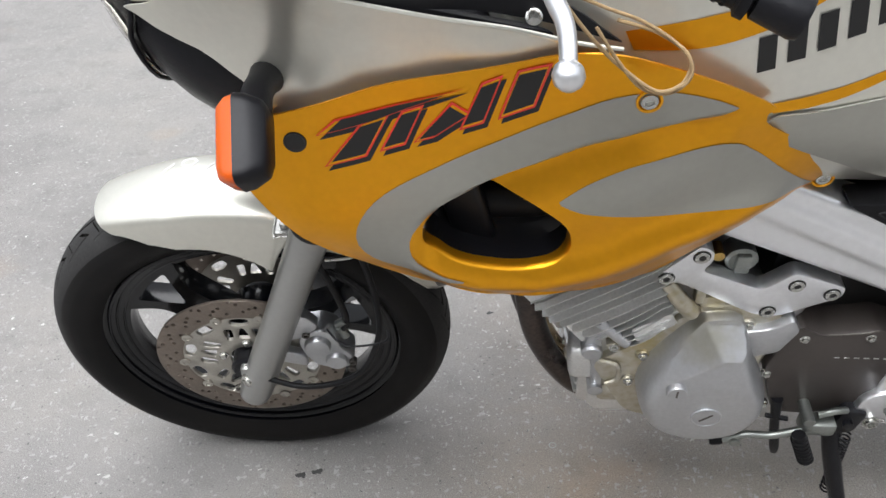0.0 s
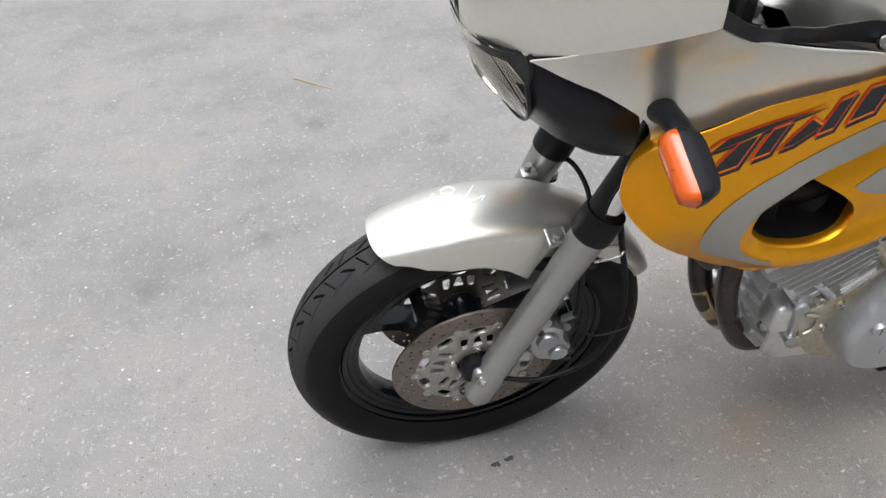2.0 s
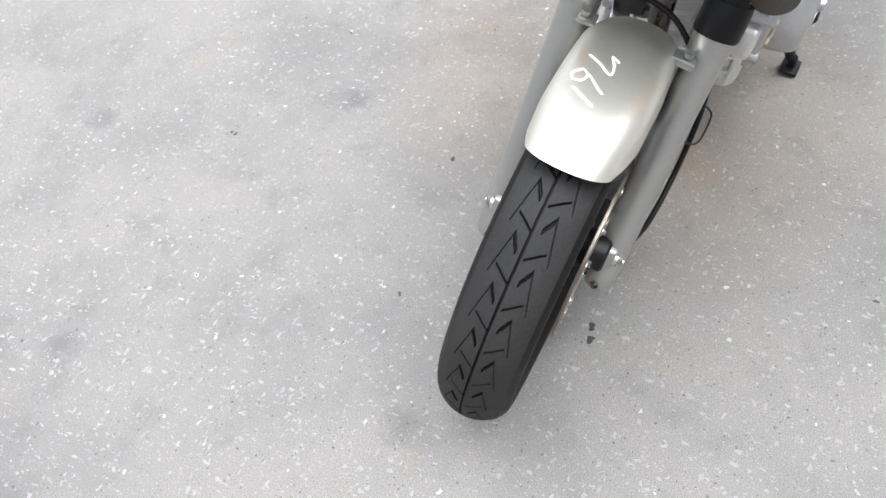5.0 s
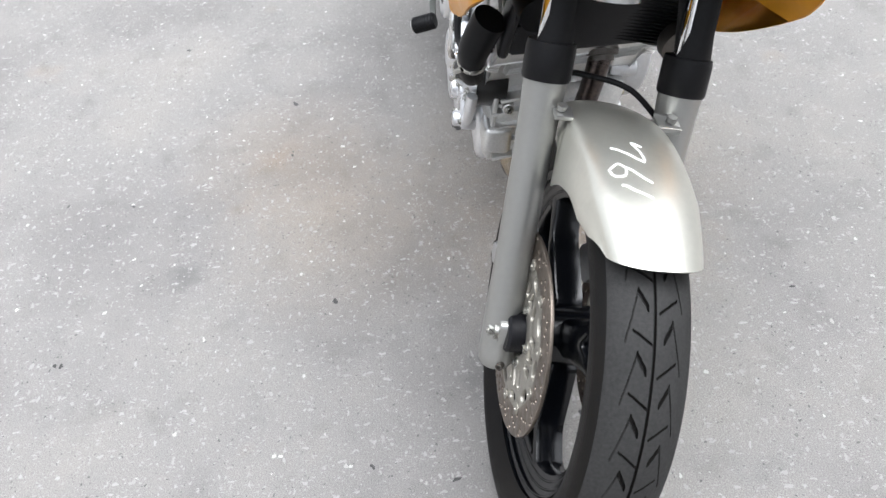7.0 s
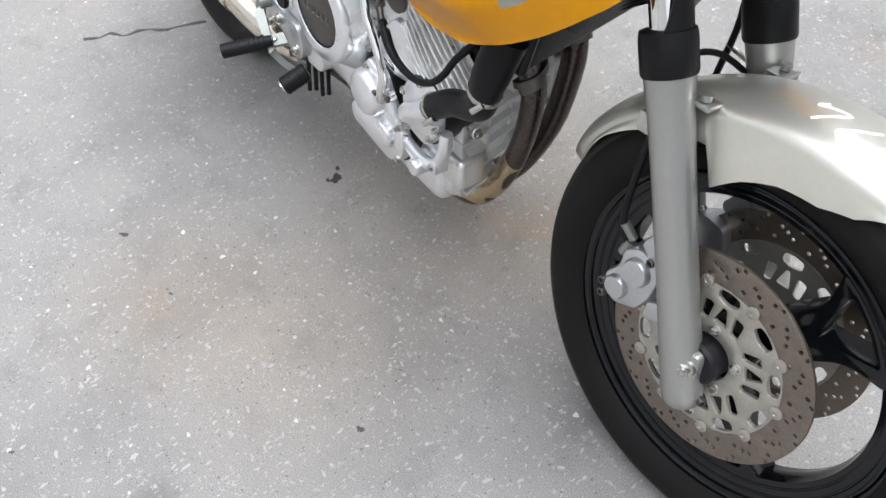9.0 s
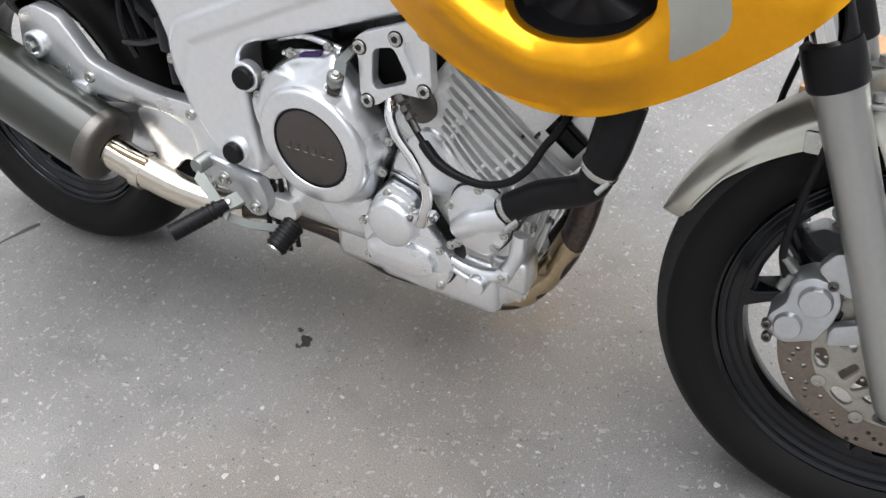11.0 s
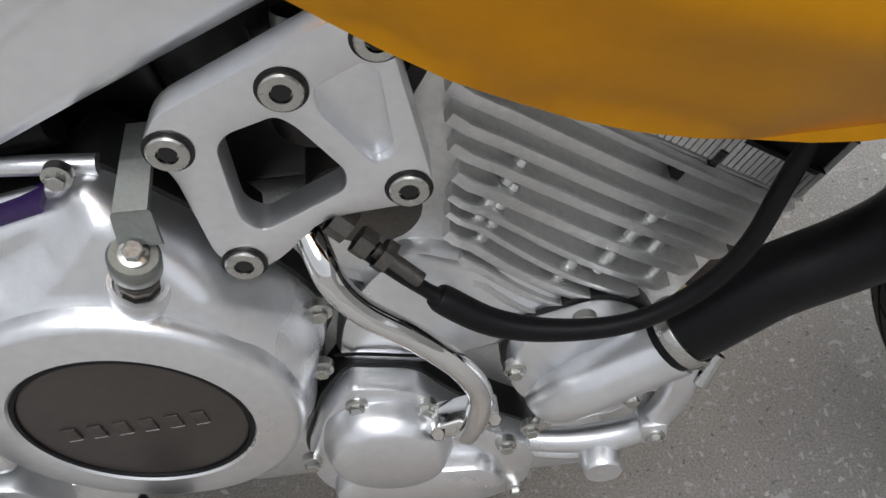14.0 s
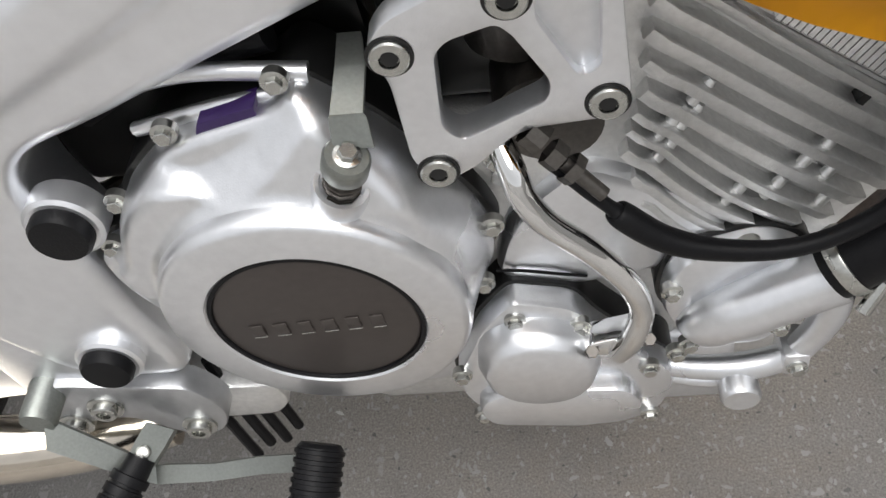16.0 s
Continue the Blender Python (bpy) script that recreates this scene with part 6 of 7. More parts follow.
part("starter_body", lathe([(0.030, -0.05), (0.032, 0.0), (0.030, 0.05), (0.0, 0.055)], (0.705, 0.10, 0.57), (0, 1, 0), 30), DARKSTEEL, bike)
part("fuel_filter", lathe([(0.012, 0.0), (0.013, 0.004), (0.013, 0.024), (0.009, 0.028), (0.006, 0.030), (0.006, 0.050), (0, 0.050)], (0.712, 0.120, 0.672), (0.1, 0.1, -1), 24), ZINC, bike)
# black blocks added to paint the shade inside the engine bay
part("bay_shade_block", block(0.80, 1.02, -0.10, 0.09, 0.49, 0.70, 0.01), INKSHADE, bike)
part("bay_shade_block", block(0.665, 0.79, 0.06, 0.108, 0.555, 0.72, 0.006), INKSHADE, bike)
part("carburettor", join(lathe([(0.026, 0.0), (0.026, 0.06), (0.022, 0.064), (0.012, 0.066), (0.012, 0.085), (0, 0.085)], (0.720, 0.110, 0.600), (-0.1, 0.0, 1), 24), block(0.66, 0.80, 0.02, 0.10, 0.60, 0.70, 0.012)), DARKSTEEL, bike)

# alternator cover, left: a dome with a faceted shoulder
AC = Vector((0.728, 0, 0.372))


def alt_dome(x, z):
    t = min(1.0, near_line(x, z, ALTL) / 0.020)
    r = math.hypot(x - AC.x, z - AC.z)
    h = (0.056 - 0.10 * max(0.0, r - 0.066)) * math.sqrt(max(0.0, 1 - (1 - t) ** 2))
    for px, pz, nx, nz, slope in FACETS:
        h = min(h, max(0.010, 0.053 - slope * ((x - px) * nx + (z - pz) * nz)))
    return -max(h, 0.004)


# planes cut off the dome above its shoulder: a point, the way out and the fall
FACETS = ((0.713, 0.494, 0.0, 1.0, 1.0), (0.690, 0.462, -0.60, 0.80, 0.85), (0.765, 0.490, 0.92, 0.40, 1.5))
ALTO = curve2([(0.640, 0.330), (0.630, 0.385), (0.642, 0.435), (0.668, 0.485), (0.697, 0.528), (0.712, 0.541), (0.752, 0.542), (0.766, 0.522), (0.790, 0.455), (0.818, 0.385), (0.810, 0.335), (0.780, 0.297), (0.728, 0.284), (0.675, 0.297)], 4, True)
ALTL = [(q.x, q.y) for q in ALTO + ALTO[:1]]
alt = part("alternator_cover", plate(ALTO, -0.12, -0.158, (), 0.004, alt_dome, 0.0032), DULLSHADE, bike, "dull silver alternator cover stained with oil, shade in its colour", 24)
part("inspection_cap", lathe([(0.0235, 0.210), (0.0225, 0.2165), (0.021, 0.2172), (0.020, 0.2160), (0, 0.2160)], (AC.x, 0, AC.z - 0.007), (0, -1, 0), 40), DULLSHADE, alt)
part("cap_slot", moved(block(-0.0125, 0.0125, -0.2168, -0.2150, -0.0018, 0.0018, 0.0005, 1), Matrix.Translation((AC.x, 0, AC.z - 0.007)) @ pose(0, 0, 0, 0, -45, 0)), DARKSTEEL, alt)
part("timing_plug", lathe([(0.0155, 0.185), (0.0150, 0.218), (0.0135, 0.221), (0, 0.2215)], (0.676, 0, 0.432), (0, -1, 0), 32), DULLSHADE, alt)
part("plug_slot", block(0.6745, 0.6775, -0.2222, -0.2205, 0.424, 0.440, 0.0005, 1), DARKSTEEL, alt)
# ribs and bolts on the front of the crankcase
for k, (z, y0, y1) in enumerate(((0.405, -0.11, 0.11), (0.372, -0.12, 0.125), (0.338, -0.12, 0.125), (0.300, -0.11, 0.12), (0.265, -0.10, 0.11))):
    part("case_rib", block(0.545, 0.575, y0, y1, z - 0.004, z + 0.004, 0.0025, 2), CAST, engine)
for y in (-0.112, -0.06, 0.0, 0.062, 0.118):
    part("case_web", block(0.548, 0.572, y - 0.005, y + 0.005, 0.262, 0.41, 0.003, 2), CAST, engine)
for y, z in ((-0.09, 0.39), (-0.09, 0.32), (0.09, 0.32), (0.092, 0.388), (-0.03, 0.285), (0.03, 0.285)):
    part("case_boss", lathe([(0.012, -0.02), (0.012, 0.014), (0.010, 0.016), (0, 0.016)], (0.562, y, z), (-1, 0, 0), 18), CAST, engine)
    placed("case_bolt", HEX, engine, facing((0.546, y, z), (-1, 0, 0)))
part("case_step", block(0.535, 0.60, 0.075, 0.135, 0.285, 0.345, 0.012, 3), CAST, engine)
part("case_step", block(0.53, 0.60, -0.135, -0.075, 0.345, 0.42, 0.012, 3), CAST, engine)
rawL = part("case_edge", join(plate(rounded([(0.560, 0.405), (0.600, 0.440), (0.648, 0.480), (0.680, 0.525), (0.710, 0.556), (0.76, 0.552), (0.83, 0.530), (0.80, 0.36), (0.70, 0.25), (0.62, 0.28)], 0.02), -0.10, -0.148, (), 0.006), block(0.575, 0.62, -0.145, -0.10, 0.30, 0.345, 0.01)), RAW, bike, "bare oil-stained crankcase edge")
for x, z in ((0.689, 0.497), (0.634, 0.437), (0.751, 0.532), (0.772, 0.517), (0.619, 0.371), (0.590, 0.456)):
    part("case_boss", lathe([(0.0105, 0.12), (0.0105, 0.150), (0.009, 0.153), (0, 0.153)], (x, 0, z), (0, -1, 0), 20), RAW, rawL)
    placed("case_bolt", HEXS, rawL, facing((x, -0.153, z), (0, -1, 0)))
# fine ribs at the foot of the left cylinder
for k in range(22):
    c = Vector((0.619 + 0.0023 * k, -0.1525, 0.490 + 0.00175 * k))
    part("fine_rib", tube([c + Vector((-0.006, 0, 0.010)), c + Vector((0.005, 0, -0.009))], 0.0009, 6, 1), CAST, cyl)
part("rib_panel", plate(rounded([(0.612, 0.495), (0.622, 0.470), (0.672, 0.512), (0.664, 0.540)], 0.004), -0.12, -0.1525, (), 0.001), CAST, cyl)
part("cam_chain_block", join(block(0.698, 0.734, -0.150, -0.10, 0.548, 0.572, 0.005), block(0.690, 0.705, -0.150, -0.10, 0.556, 0.590, 0.004)), RAW, bike)
part("front_lobe", join(lathe([(0.016, 0.10), (0.016, 0.150), (0.013, 0.154), (0, 0.154)], (0.560, 0, 0.437), (0, -1, 0), 24), lathe([(0.010, 0.10), (0.010, 0.148), (0, 0.150)], (0.567, 0, 0.480), (0, -1, 0), 20), lathe([(0.012, 0.10), (0.012, 0.150), (0, 0.152)], (0.572, 0, 0.337), (0, -1, 0), 22), plate(rounded([(0.553, 0.475), (0.548, 0.44), (0.562, 0.398), (0.566, 0.340), (0.582, 0.336), (0.580, 0.402), (0.575, 0.440), (0.573, 0.480)], 0.008), -0.11, -0.145, (), 0.004)), DULLSHADE, bike, "cast engine lug with round lobes")
part("cover_clip", tube([(0.572, -0.152, 0.420), (0.598, -0.154, 0.412), (0.603, -0.152, 0.375), (0.585, -0.152, 0.362)], 0.004, 8), RAW, bike)
part("coolant_stub", tube([(0.652, -0.140, 0.590), (0.668, -0.150, 0.569), (0.690, -0.150, 0.540)], [0.011, 0.013, 0.014], 18), RAW, bike)
part("coolant_stub", tube([(0.566, -0.145, 0.506), (0.588, -0.15, 0.485), (0.608, -0.15, 0.463)], 0.0085, 16), DULLSHADE, bike)
part("choke_knob", join(lathe([(0.022, 0.100), (0.022, 0.128), (0.018, 0.132), (0, 0.132)], (0.745, 0, 0.628), (0, -1, 0), 24), block(0.735, 0.755, -0.140, -0.12, 0.612, 0.645, 0.003)), ZINC, bike)
part("brass_fitting", lathe([(0.008, 0.11), (0.008, 0.135), (0, 0.137)], (0.712, 0, 0.640), (0, -1, 0), 14), BRASS, bike)

# sprocket cover, left: dark plate with a worn edge
SPK = [(0.812, 0.420), (0.834, 0.512), (0.846, 0.522), (0.864, 0.512), (0.880, 0.506), (0.930, 0.513), (0.950, 0.520), (1.000, 0.500), (1.010, 0.420), (0.965, 0.330), (0.905, 0.300), (0.848, 0.305)]
spk = part("sprocket_cover", plate(rounded(SPK, 0.014), -0.10, -0.158, (), 0.005), BADGE, bike, "dark bronze sprocket cover")
for k in range(6):
    part("worn_bar", block(0.905 + 0.014 * k, 0.913 + 0.014 * k, -0.1588, -0.157, 0.452, 0.4545, 0.0004, 1), STEEL, spk)
part("cover_edge", tube([(0.848, -0.1575, 0.517), (0.864, -0.1575, 0.510), (0.880, -0.1575, 0.504), (0.930, -0.1575, 0.511), (0.95, -0.1575, 0.518)], 0.0014, 8), DARKSTEEL, spk)
for x, z in ((0.853, 0.496), (0.943, 0.503), (0.818, 0.408), (0.830, 0.330)):
    placed("cover_bolt", HEXS, spk, facing((x, -0.158, z), (0, -1, 0)))
part("case_bridge", plate(rounded([(0.762, 0.510), (0.800, 0.520), (0.829, 0.542), (0.842, 0.517), (0.822, 0.466), (0.786, 0.452)], 0.008), -0.12, -0.164, (), 0.005), DULLSHADE, bike)

# radiator
TIP = Matrix.Translation((0.397, 0, 0.600)) @ pose(0, 0, 0, 5.0, 0, 0) @ pose(0, 0, 0, 0, -11, 0)
rad = part("radiator", moved(block(0.0, 0.036, -0.146, 0.146, 0.0, 0.32, 0.01, 2), TIP), BLACK, bike, "black radiator with fine fins")
RFIN = to_mesh("radiator_fin", block(-0.004, 0.004, -0.146, 0.146, -0.0012, 0.0012, 0.0004, 1), RUBBER)
for k in range(44):
    placed("radiator_fin", RFIN, rad, TIP @ Matrix.Translation((-0.0025, 0, 0.014 + 0.0066 * k)) @ pose(0, 0, 0, 0, 25, 0))
for s in (-1, 1):
    part("radiator_tank", moved(block(-0.007, 0.046, min(s * 0.143, s * 0.163), max(s * 0.143, s * 0.163), -0.004, 0.30, 0.010, 3), TIP), BLACK, rad)
part("radiator_bracket", moved(block(0.005, 0.035, -0.13, -0.09, -0.020, 0.004, 0.005), TIP), BLACK, rad)
part("horn", lathe([(0.0, -0.01), (0.036, -0.01), (0.040, 0.0), (0.038, 0.018), (0.02, 0.024), (0, 0.024)], (0.350, -0.13, 0.62), (-1, -0.2, -0.2), 30), DARKSTEEL, bike)

# exhaust
hdr = part("header_pipe", tube([(0.520, 0.060, 0.555), (0.484, 0.056, 0.535), (0.464, 0.052, 0.495), (0.468, 0.050, 0.430), (0.488, 0.048, 0.350), (0.522, 0.047, 0.275), (0.568, 0.048, 0.215), (0.625, 0.050, 0.188), (0.70, 0.042, 0.196), (0.80, 0.050, 0.220), (0.90, 0.076, 0.258), (0.985, 0.110, 0.270), (1.08, 0.150, 0.268)], 0.0215, 24), PIPE, bike, "heat-darkened exhaust header pipe")
part("header_pipe", tube([(0.520, -0.050, 0.548), (0.486, -0.048, 0.528), (0.468, -0.046, 0.485), (0.472, -0.045, 0.415), (0.488, -0.044, 0.340), (0.520, -0.040, 0.262), (0.562, -0.032, 0.198), (0.620, -0.012, 0.165), (0.70, 0.015, 0.160), (0.82, 0.05, 0.178), (0.92, 0.06, 0.22), (1.02, 0.10, 0.25), (1.08, 0.145, 0.264)], 0.0215, 24), PIPE, bike, "heat-darkened exhaust header pipe")
for y in (0.054, -0.047):
    part("header_collar", lathe([(0.0215, -0.008), (0.0295, -0.008), (0.0295, 0.002), (0.0235, 0.004), (0.0235, 0.014)], (0.472, y, 0.518), (-0.45, 0, -0.85), 30), DARKSTEEL, bike)
part("gilded_section", tube([(0.86, 0.066, 0.228), (0.90, 0.074, 0.252), (0.94, 0.088, 0.264), (0.985, 0.108, 0.270)], 0.0222, 24), GOLD, hdr, "straw-tinted polished pipe section")
part("gilded_section", tube([(0.488, 0.048, 0.350), (0.522, 0.047, 0.275), (0.545, 0.0475, 0.243), (0.568, 0.048, 0.215), (0.625, 0.050, 0.188), (0.66, 0.046, 0.191)], 0.0220, 24), GOLD, hdr)
mid = part("link_pipe", tube([(1.05, 0.145, 0.268), (1.10, 0.158, 0.268), (1.16, 0.168, 0.280), (1.21, 0.174, 0.296), (1.27, 0.183, 0.322), (1.33, 0.192, 0.350)], [0.024, 0.026, 0.0275, 0.029, 0.030, 0.030], 28), POLISHED, bike, "polished stainless link pipe")
part("pipe_clamp", lathe([(0.031, -0.010), (0.0335, -0.010), (0.0335, 0.010), (0.031, 0.010)], (1.255, 0.179, 0.311), (1, 0.11, 0.33), 36), POLISHED, mid)
part("clamp_bar", tube([(1.30, 0.200, 0.362), (1.262, 0.196, 0.348), (1.228, 0.190, 0.336)], 0.007, 10, 2), GOLD, mid)
SA = Vector((0.90, 0.05, 0.42)).normalized()
sil = part("silencer", lathe([(0.030, -0.005), (0.058, 0.0), (0.063, 0.006), (0.064, 0.02), (0.064, 0.36), (0.060, 0.38), (0.030, 0.385), (0.025, 0.36)], (1.320, 0.192, 0.350), SA, 48), CARBON, bike, "dark glossy oval silencer")
for d, m in ((0.300, POLISHED),):
    part("silencer_band", lathe([(0.0642, -0.014), (0.0665, -0.014), (0.0670, 0.0), (0.0665, 0.014), (0.0642, 0.014)], Vector((1.320, 0.192, 0.350)) + SA * d, SA, 48), m, sil)
part("silencer_band", lathe([(0.0300, -0.010), (0.0580, -0.008), (0.0655, -0.002), (0.0672, 0.004), (0.0672, 0.020), (0.0642, 0.022)], Vector((1.320, 0.192, 0.350)), SA, 48), DARKSTEEL, sil)

# passenger foot bracket and heel guard, both sides
PB = [(1.500, 0.560), (1.455, 0.575), (1.400, 0.560), (1.345, 0.490), (1.272, 0.470), (1.200, 0.458), (1.108, 0.452), (1.062, 0.395), (1.048, 0.345), (1.090, 0.318), (1.122, 0.345), (1.125, 0.405), (1.180, 0.425), (1.255, 0.428), (1.330, 0.432), (1.390, 0.430), (1.440, 0.470), (1.520, 0.470)]
pbl, pbr = both("foot_bracket", plate(rounded(PB, 0.016), 0.138, 0.164, (), 0.004), ALU, bike, "silver cast passenger foot bracket")
HG = [(1.262, 0.420), (1.205, 0.432), (1.135, 0.415), (1.085, 0.388), (1.070, 0.362), (1.105, 0.340), (1.165, 0.342), (1.198, 0.310), (1.228, 0.318), (1.240, 0.360)]
both("heel_guard", plate(rounded(HG, 0.018), 0.150, 0.159, (), 0.003), ALU, bike, "silver heel guard plate")
ppl = part("peg_plate", plate(rounded([(0.963, 0.324), (0.970, 0.364), (0.992, 0.382), (1.060, 0.385), (1.106, 0.345), (1.050, 0.305), (1.000, 0.296), (0.976, 0.300)], 0.012), -0.145, -0.172, (), 0.004), ALU, bike, "polished foot peg plate")
# darker metal than the left plate, with dark reflections put into the colour
ppr = part("peg_plate", plate(rounded([(1.112, 0.368), (1.079, 0.367), (0.994, 0.353), (0.983, 0.332), (0.980, 0.312), (0.990, 0.290), (1.009, 0.280), (1.030, 0.291), (1.050, 0.315), (1.075, 0.318), (1.108, 0.300), (1.124, 0.320)], 0.010), 0.150, 0.172, (), 0.003), DULLSHADE, bike, "silver foot peg plate, coloured darker for dark reflections")
part("case_foot", plate(rounded([(1.030, 0.330), (0.985, 0.318), (0.945, 0.318), (0.940, 0.292), (0.956, 0.273), (1.010, 0.272)], 0.010), 0.120, 0.152, (), 0.004), CAST, bike, "cast engine mounting foot")
BIGB = to_mesh("peg_bolt", bolt_mesh(0.0095, 0.008, False, True, True), STEEL)
for s, a, b in ((-1, pbl, ppl), (1, pbr, ppr)):
    for x, z in ((1.118, 0.434), (1.352, 0.462)):
        placed("bracket_bolt", CAPB, a, facing((x, s * 0.1655, z), (0, s, 0)))
    placed("bracket_pivot", PLUG, a, facing((1.470, s * 0.168, 0.505), (0, s, 0)))
    part("pivot_bolt", lathe([(0.011, 0.168), (0.011, 0.180), (0.009, 0.182), (0, 0.182)], (1.470, 0, 0.505), (0, s, 0), 6), STEEL, a)
    part("lower_lug", block(1.36, 1.40, min(s * 0.150, s * 0.172), max(s * 0.150, s * 0.172), 0.415, 0.452, 0.006), ALU, a)
    for x, z in ((0.996, 0.306), (1.055, 0.341)) if s < 0 else ((1.007, 0.300), (1.064, 0.336), (1.098, 0.314)):
        placed("peg_bolt", BIGB, b, facing((x, s * 0.172, z), (0, s, 0)))
    # folding peg with a ribbed rubber
    ax = Vector((0.46, s * 0.86, -0.25)).normalized()
    root = Vector((1.024, -0.195, 0.345)) if s < 0 else Vector((1.041, 0.203, 0.311))
    hinge = root - ax * 0.004
    tab = loft([[hinge + ax * d + Vector((0.72, 0, 0.69)) * w + Vector((0, 0.4, 0.9)) * h for w, h in ((-q, 0.0), (q, 0.0), (q, -0.006), (-q, -0.006), (-q, 0.0))] for d, q in ((-0.022, 0.0105), (-0.006, 0.0105), (0.006, 0.0095), (0.012, 0.0070), (0.014, 0.0028))], True)
    part("peg_clevis", tab, ZINC, b, "dull zinc hinge tab")
    part("hinge_pin", lathe([(0.0055, 0.0), (0.0055, 0.003), (0.004, 0.0042), (0, 0.0042)], hinge + Vector((0, 0.0004, 0.001)), (0, 0.4, 0.9), 16), STEEL, b)
    peg = part("foot_peg", tube([root, root + ax * 0.045, root + ax * 0.102], [0.010, 0.0133, 0.0136], 14, 2), RUBBER, b, "black ribbed foot peg")
    for k in range(9):
        c = root + ax * (0.018 + 0.0098 * k)
        part("peg_rib", lathe([(0.0125, -0.0036), (0.0142, -0.0032), (0.0142, 0.0032), (0.0125, 0.0036)], c, ax, 14), RUBBER, peg)

# rear brake pedal, right
PADC, PADX = Vector((0.903, 0.235, 0.320)), Vector((0.18, 0.85, -0.45)).normalized()
pedal = part("brake_pedal", loft([[Vector(c) + Vector((0, 0.8 * a + 0.35 * b, -0.6 * a + 0.45 * b)) for a, b in ((-w, 0.004), (w, 0.004), (w, -0.004), (-w, -0.004), (-w, 0.004))] for c, w in (((1.095, 0.198, 0.348), 0.012), ((1.064, 0.203, 0.315), 0.010), ((1.039, 0.206, 0.288), 0.0075), ((0.993, 0.208, 0.290), 0.0065), ((0.952, 0.211, 0.303), 0.0065), ((0.922, 0.217, 0.315), 0.0065), ((0.903, 0.228, 0.320), 0.0065))], False), ZINC, bike, "dull zinc rear brake pedal")
part("pedal_pivot", lathe([(0.0135, 0.158), (0.0135, 0.192), (0.012, 0.196), (0, 0.196)], (1.098, 0, 0.358), (0, 1, 0), 28), ZINC, pedal)
pp = part("pedal_rubber", lathe([(0.0, -0.027), (0.014, -0.027), (0.0165, -0.024), (0.0165, 0.024), (0.014, 0.027), (0, 0.027)], PADC, PADX, 24), RUBBER, pedal, "ribbed rubber pedal pad")
for k in range(7):
    part("pad_rib", lathe([(0.0165, -0.0018), (0.0178, -0.0014), (0.0178, 0.0014), (0.0165, 0.0018)], PADC + PADX * (-0.021 + 0.0070 * k), PADX, 20), RUBBER, pp)
part("pedal_cap", lathe([(0.0125, 0.0), (0.0125, 0.003), (0, 0.004)], PADC + PADX * 0.0265, PADX, 20), STEEL, pp)
for k, (dx, dz) in enumerate(((0, 0), (0.012, 0.006), (0.022, -0.004), (0.034, 0.004))):
    part("breather_tube", tube([(1.004 - dx, 0.146 - 0.008 * k, 0.340), (1.002 - dx, 0.150 - 0.008 * k, 0.270), (0.996 - dx, 0.155 - 0.008 * k, 0.210 + dz)], 0.0045, 8), RUBBER, bike)

# gear lever and side stand, left
gl = part("gear_lever", join(tube([(0.762, -0.190, 0.266), (0.785, -0.190, 0.272), (0.806, -0.190, 0.284), (0.845, -0.190, 0.284), (0.880, -0.190, 0.298), (0.930, -0.188, 0.312)], [0.006, 0.009, 0.0065, 0.0065, 0.0075, 0.0075], 12), lathe([(0.009, 0.165), (0.009, 0.200), (0.007, 0.202), (0, 0.202)], (0.790, 0, 0.272), (0, -1, 0), 16)), ZINC, bike, "dull zinc gear lever with linkage")
part("lever_tip", lathe([(0.008, -0.010), (0.009, -0.006), (0.009, 0.006), (0.007, 0.010), (0, 0.010)], (0.763, -0.190, 0.266), (-1, 0, -0.2), 14), RUBBER, gl)
part("linkage_block", join(block(0.885, 0.938, -0.196, -0.165, 0.292, 0.322, 0.006), lathe([(0.009, 0.15), (0.009, 0.200), (0, 0.202)], (0.890, 0, 0.336), (0, -1, 0), 16), tube([(0.905, -0.185, 0.338), (0.930, -0.180, 0.343), (0.952, -0.172, 0.335)], 0.006, 10)), ZINC, gl)
gp = part("gear_pedal", tube([(0.874, -0.212, 0.322), (0.885, -0.216, 0.292), (0.897, -0.220, 0.260)], [0.0105, 0.0115, 0.0115], 16), RUBBER, bike, "black ribbed rubber gear pedal")
for k in range(7):
    part("pedal_rib", lathe([(0.0110, -0.0018), (0.0130, -0.0014), (0.0130, 0.0014), (0.0110, 0.0018)], Vector((0.877, -0.2135, 0.311)).lerp(Vector((0.896, -0.2195, 0.264)), k / 6), (0.35, -0.1, -0.93), 16), RUBBER, gp)
part("pedal_cap", lathe([(0.008, 0.0), (0.008, 0.003), (0, 0.004)], (0.8985, -0.2205, 0.257), (0.35, -0.1, -0.93), 14), STEEL, gp)
part("link_rod", join(tube([(0.848, -0.160, 0.345), (0.856, -0.165, 0.285), (0.868, -0.168, 0.225), (0.872, -0.168, 0.203)], [0.009, 0.0075, 0.0080, 0.006], 12), tube([(0.838, -0.165, 0.305), (0.872, -0.168, 0.300)], 0.0045, 8)), BLACK, bike)
foot = LEFTFIT.inverted() @ (MB.inverted() @ Vector((0.925, -0.215, 0.012)))
top = Vector((0.945, -0.150, 0.305))
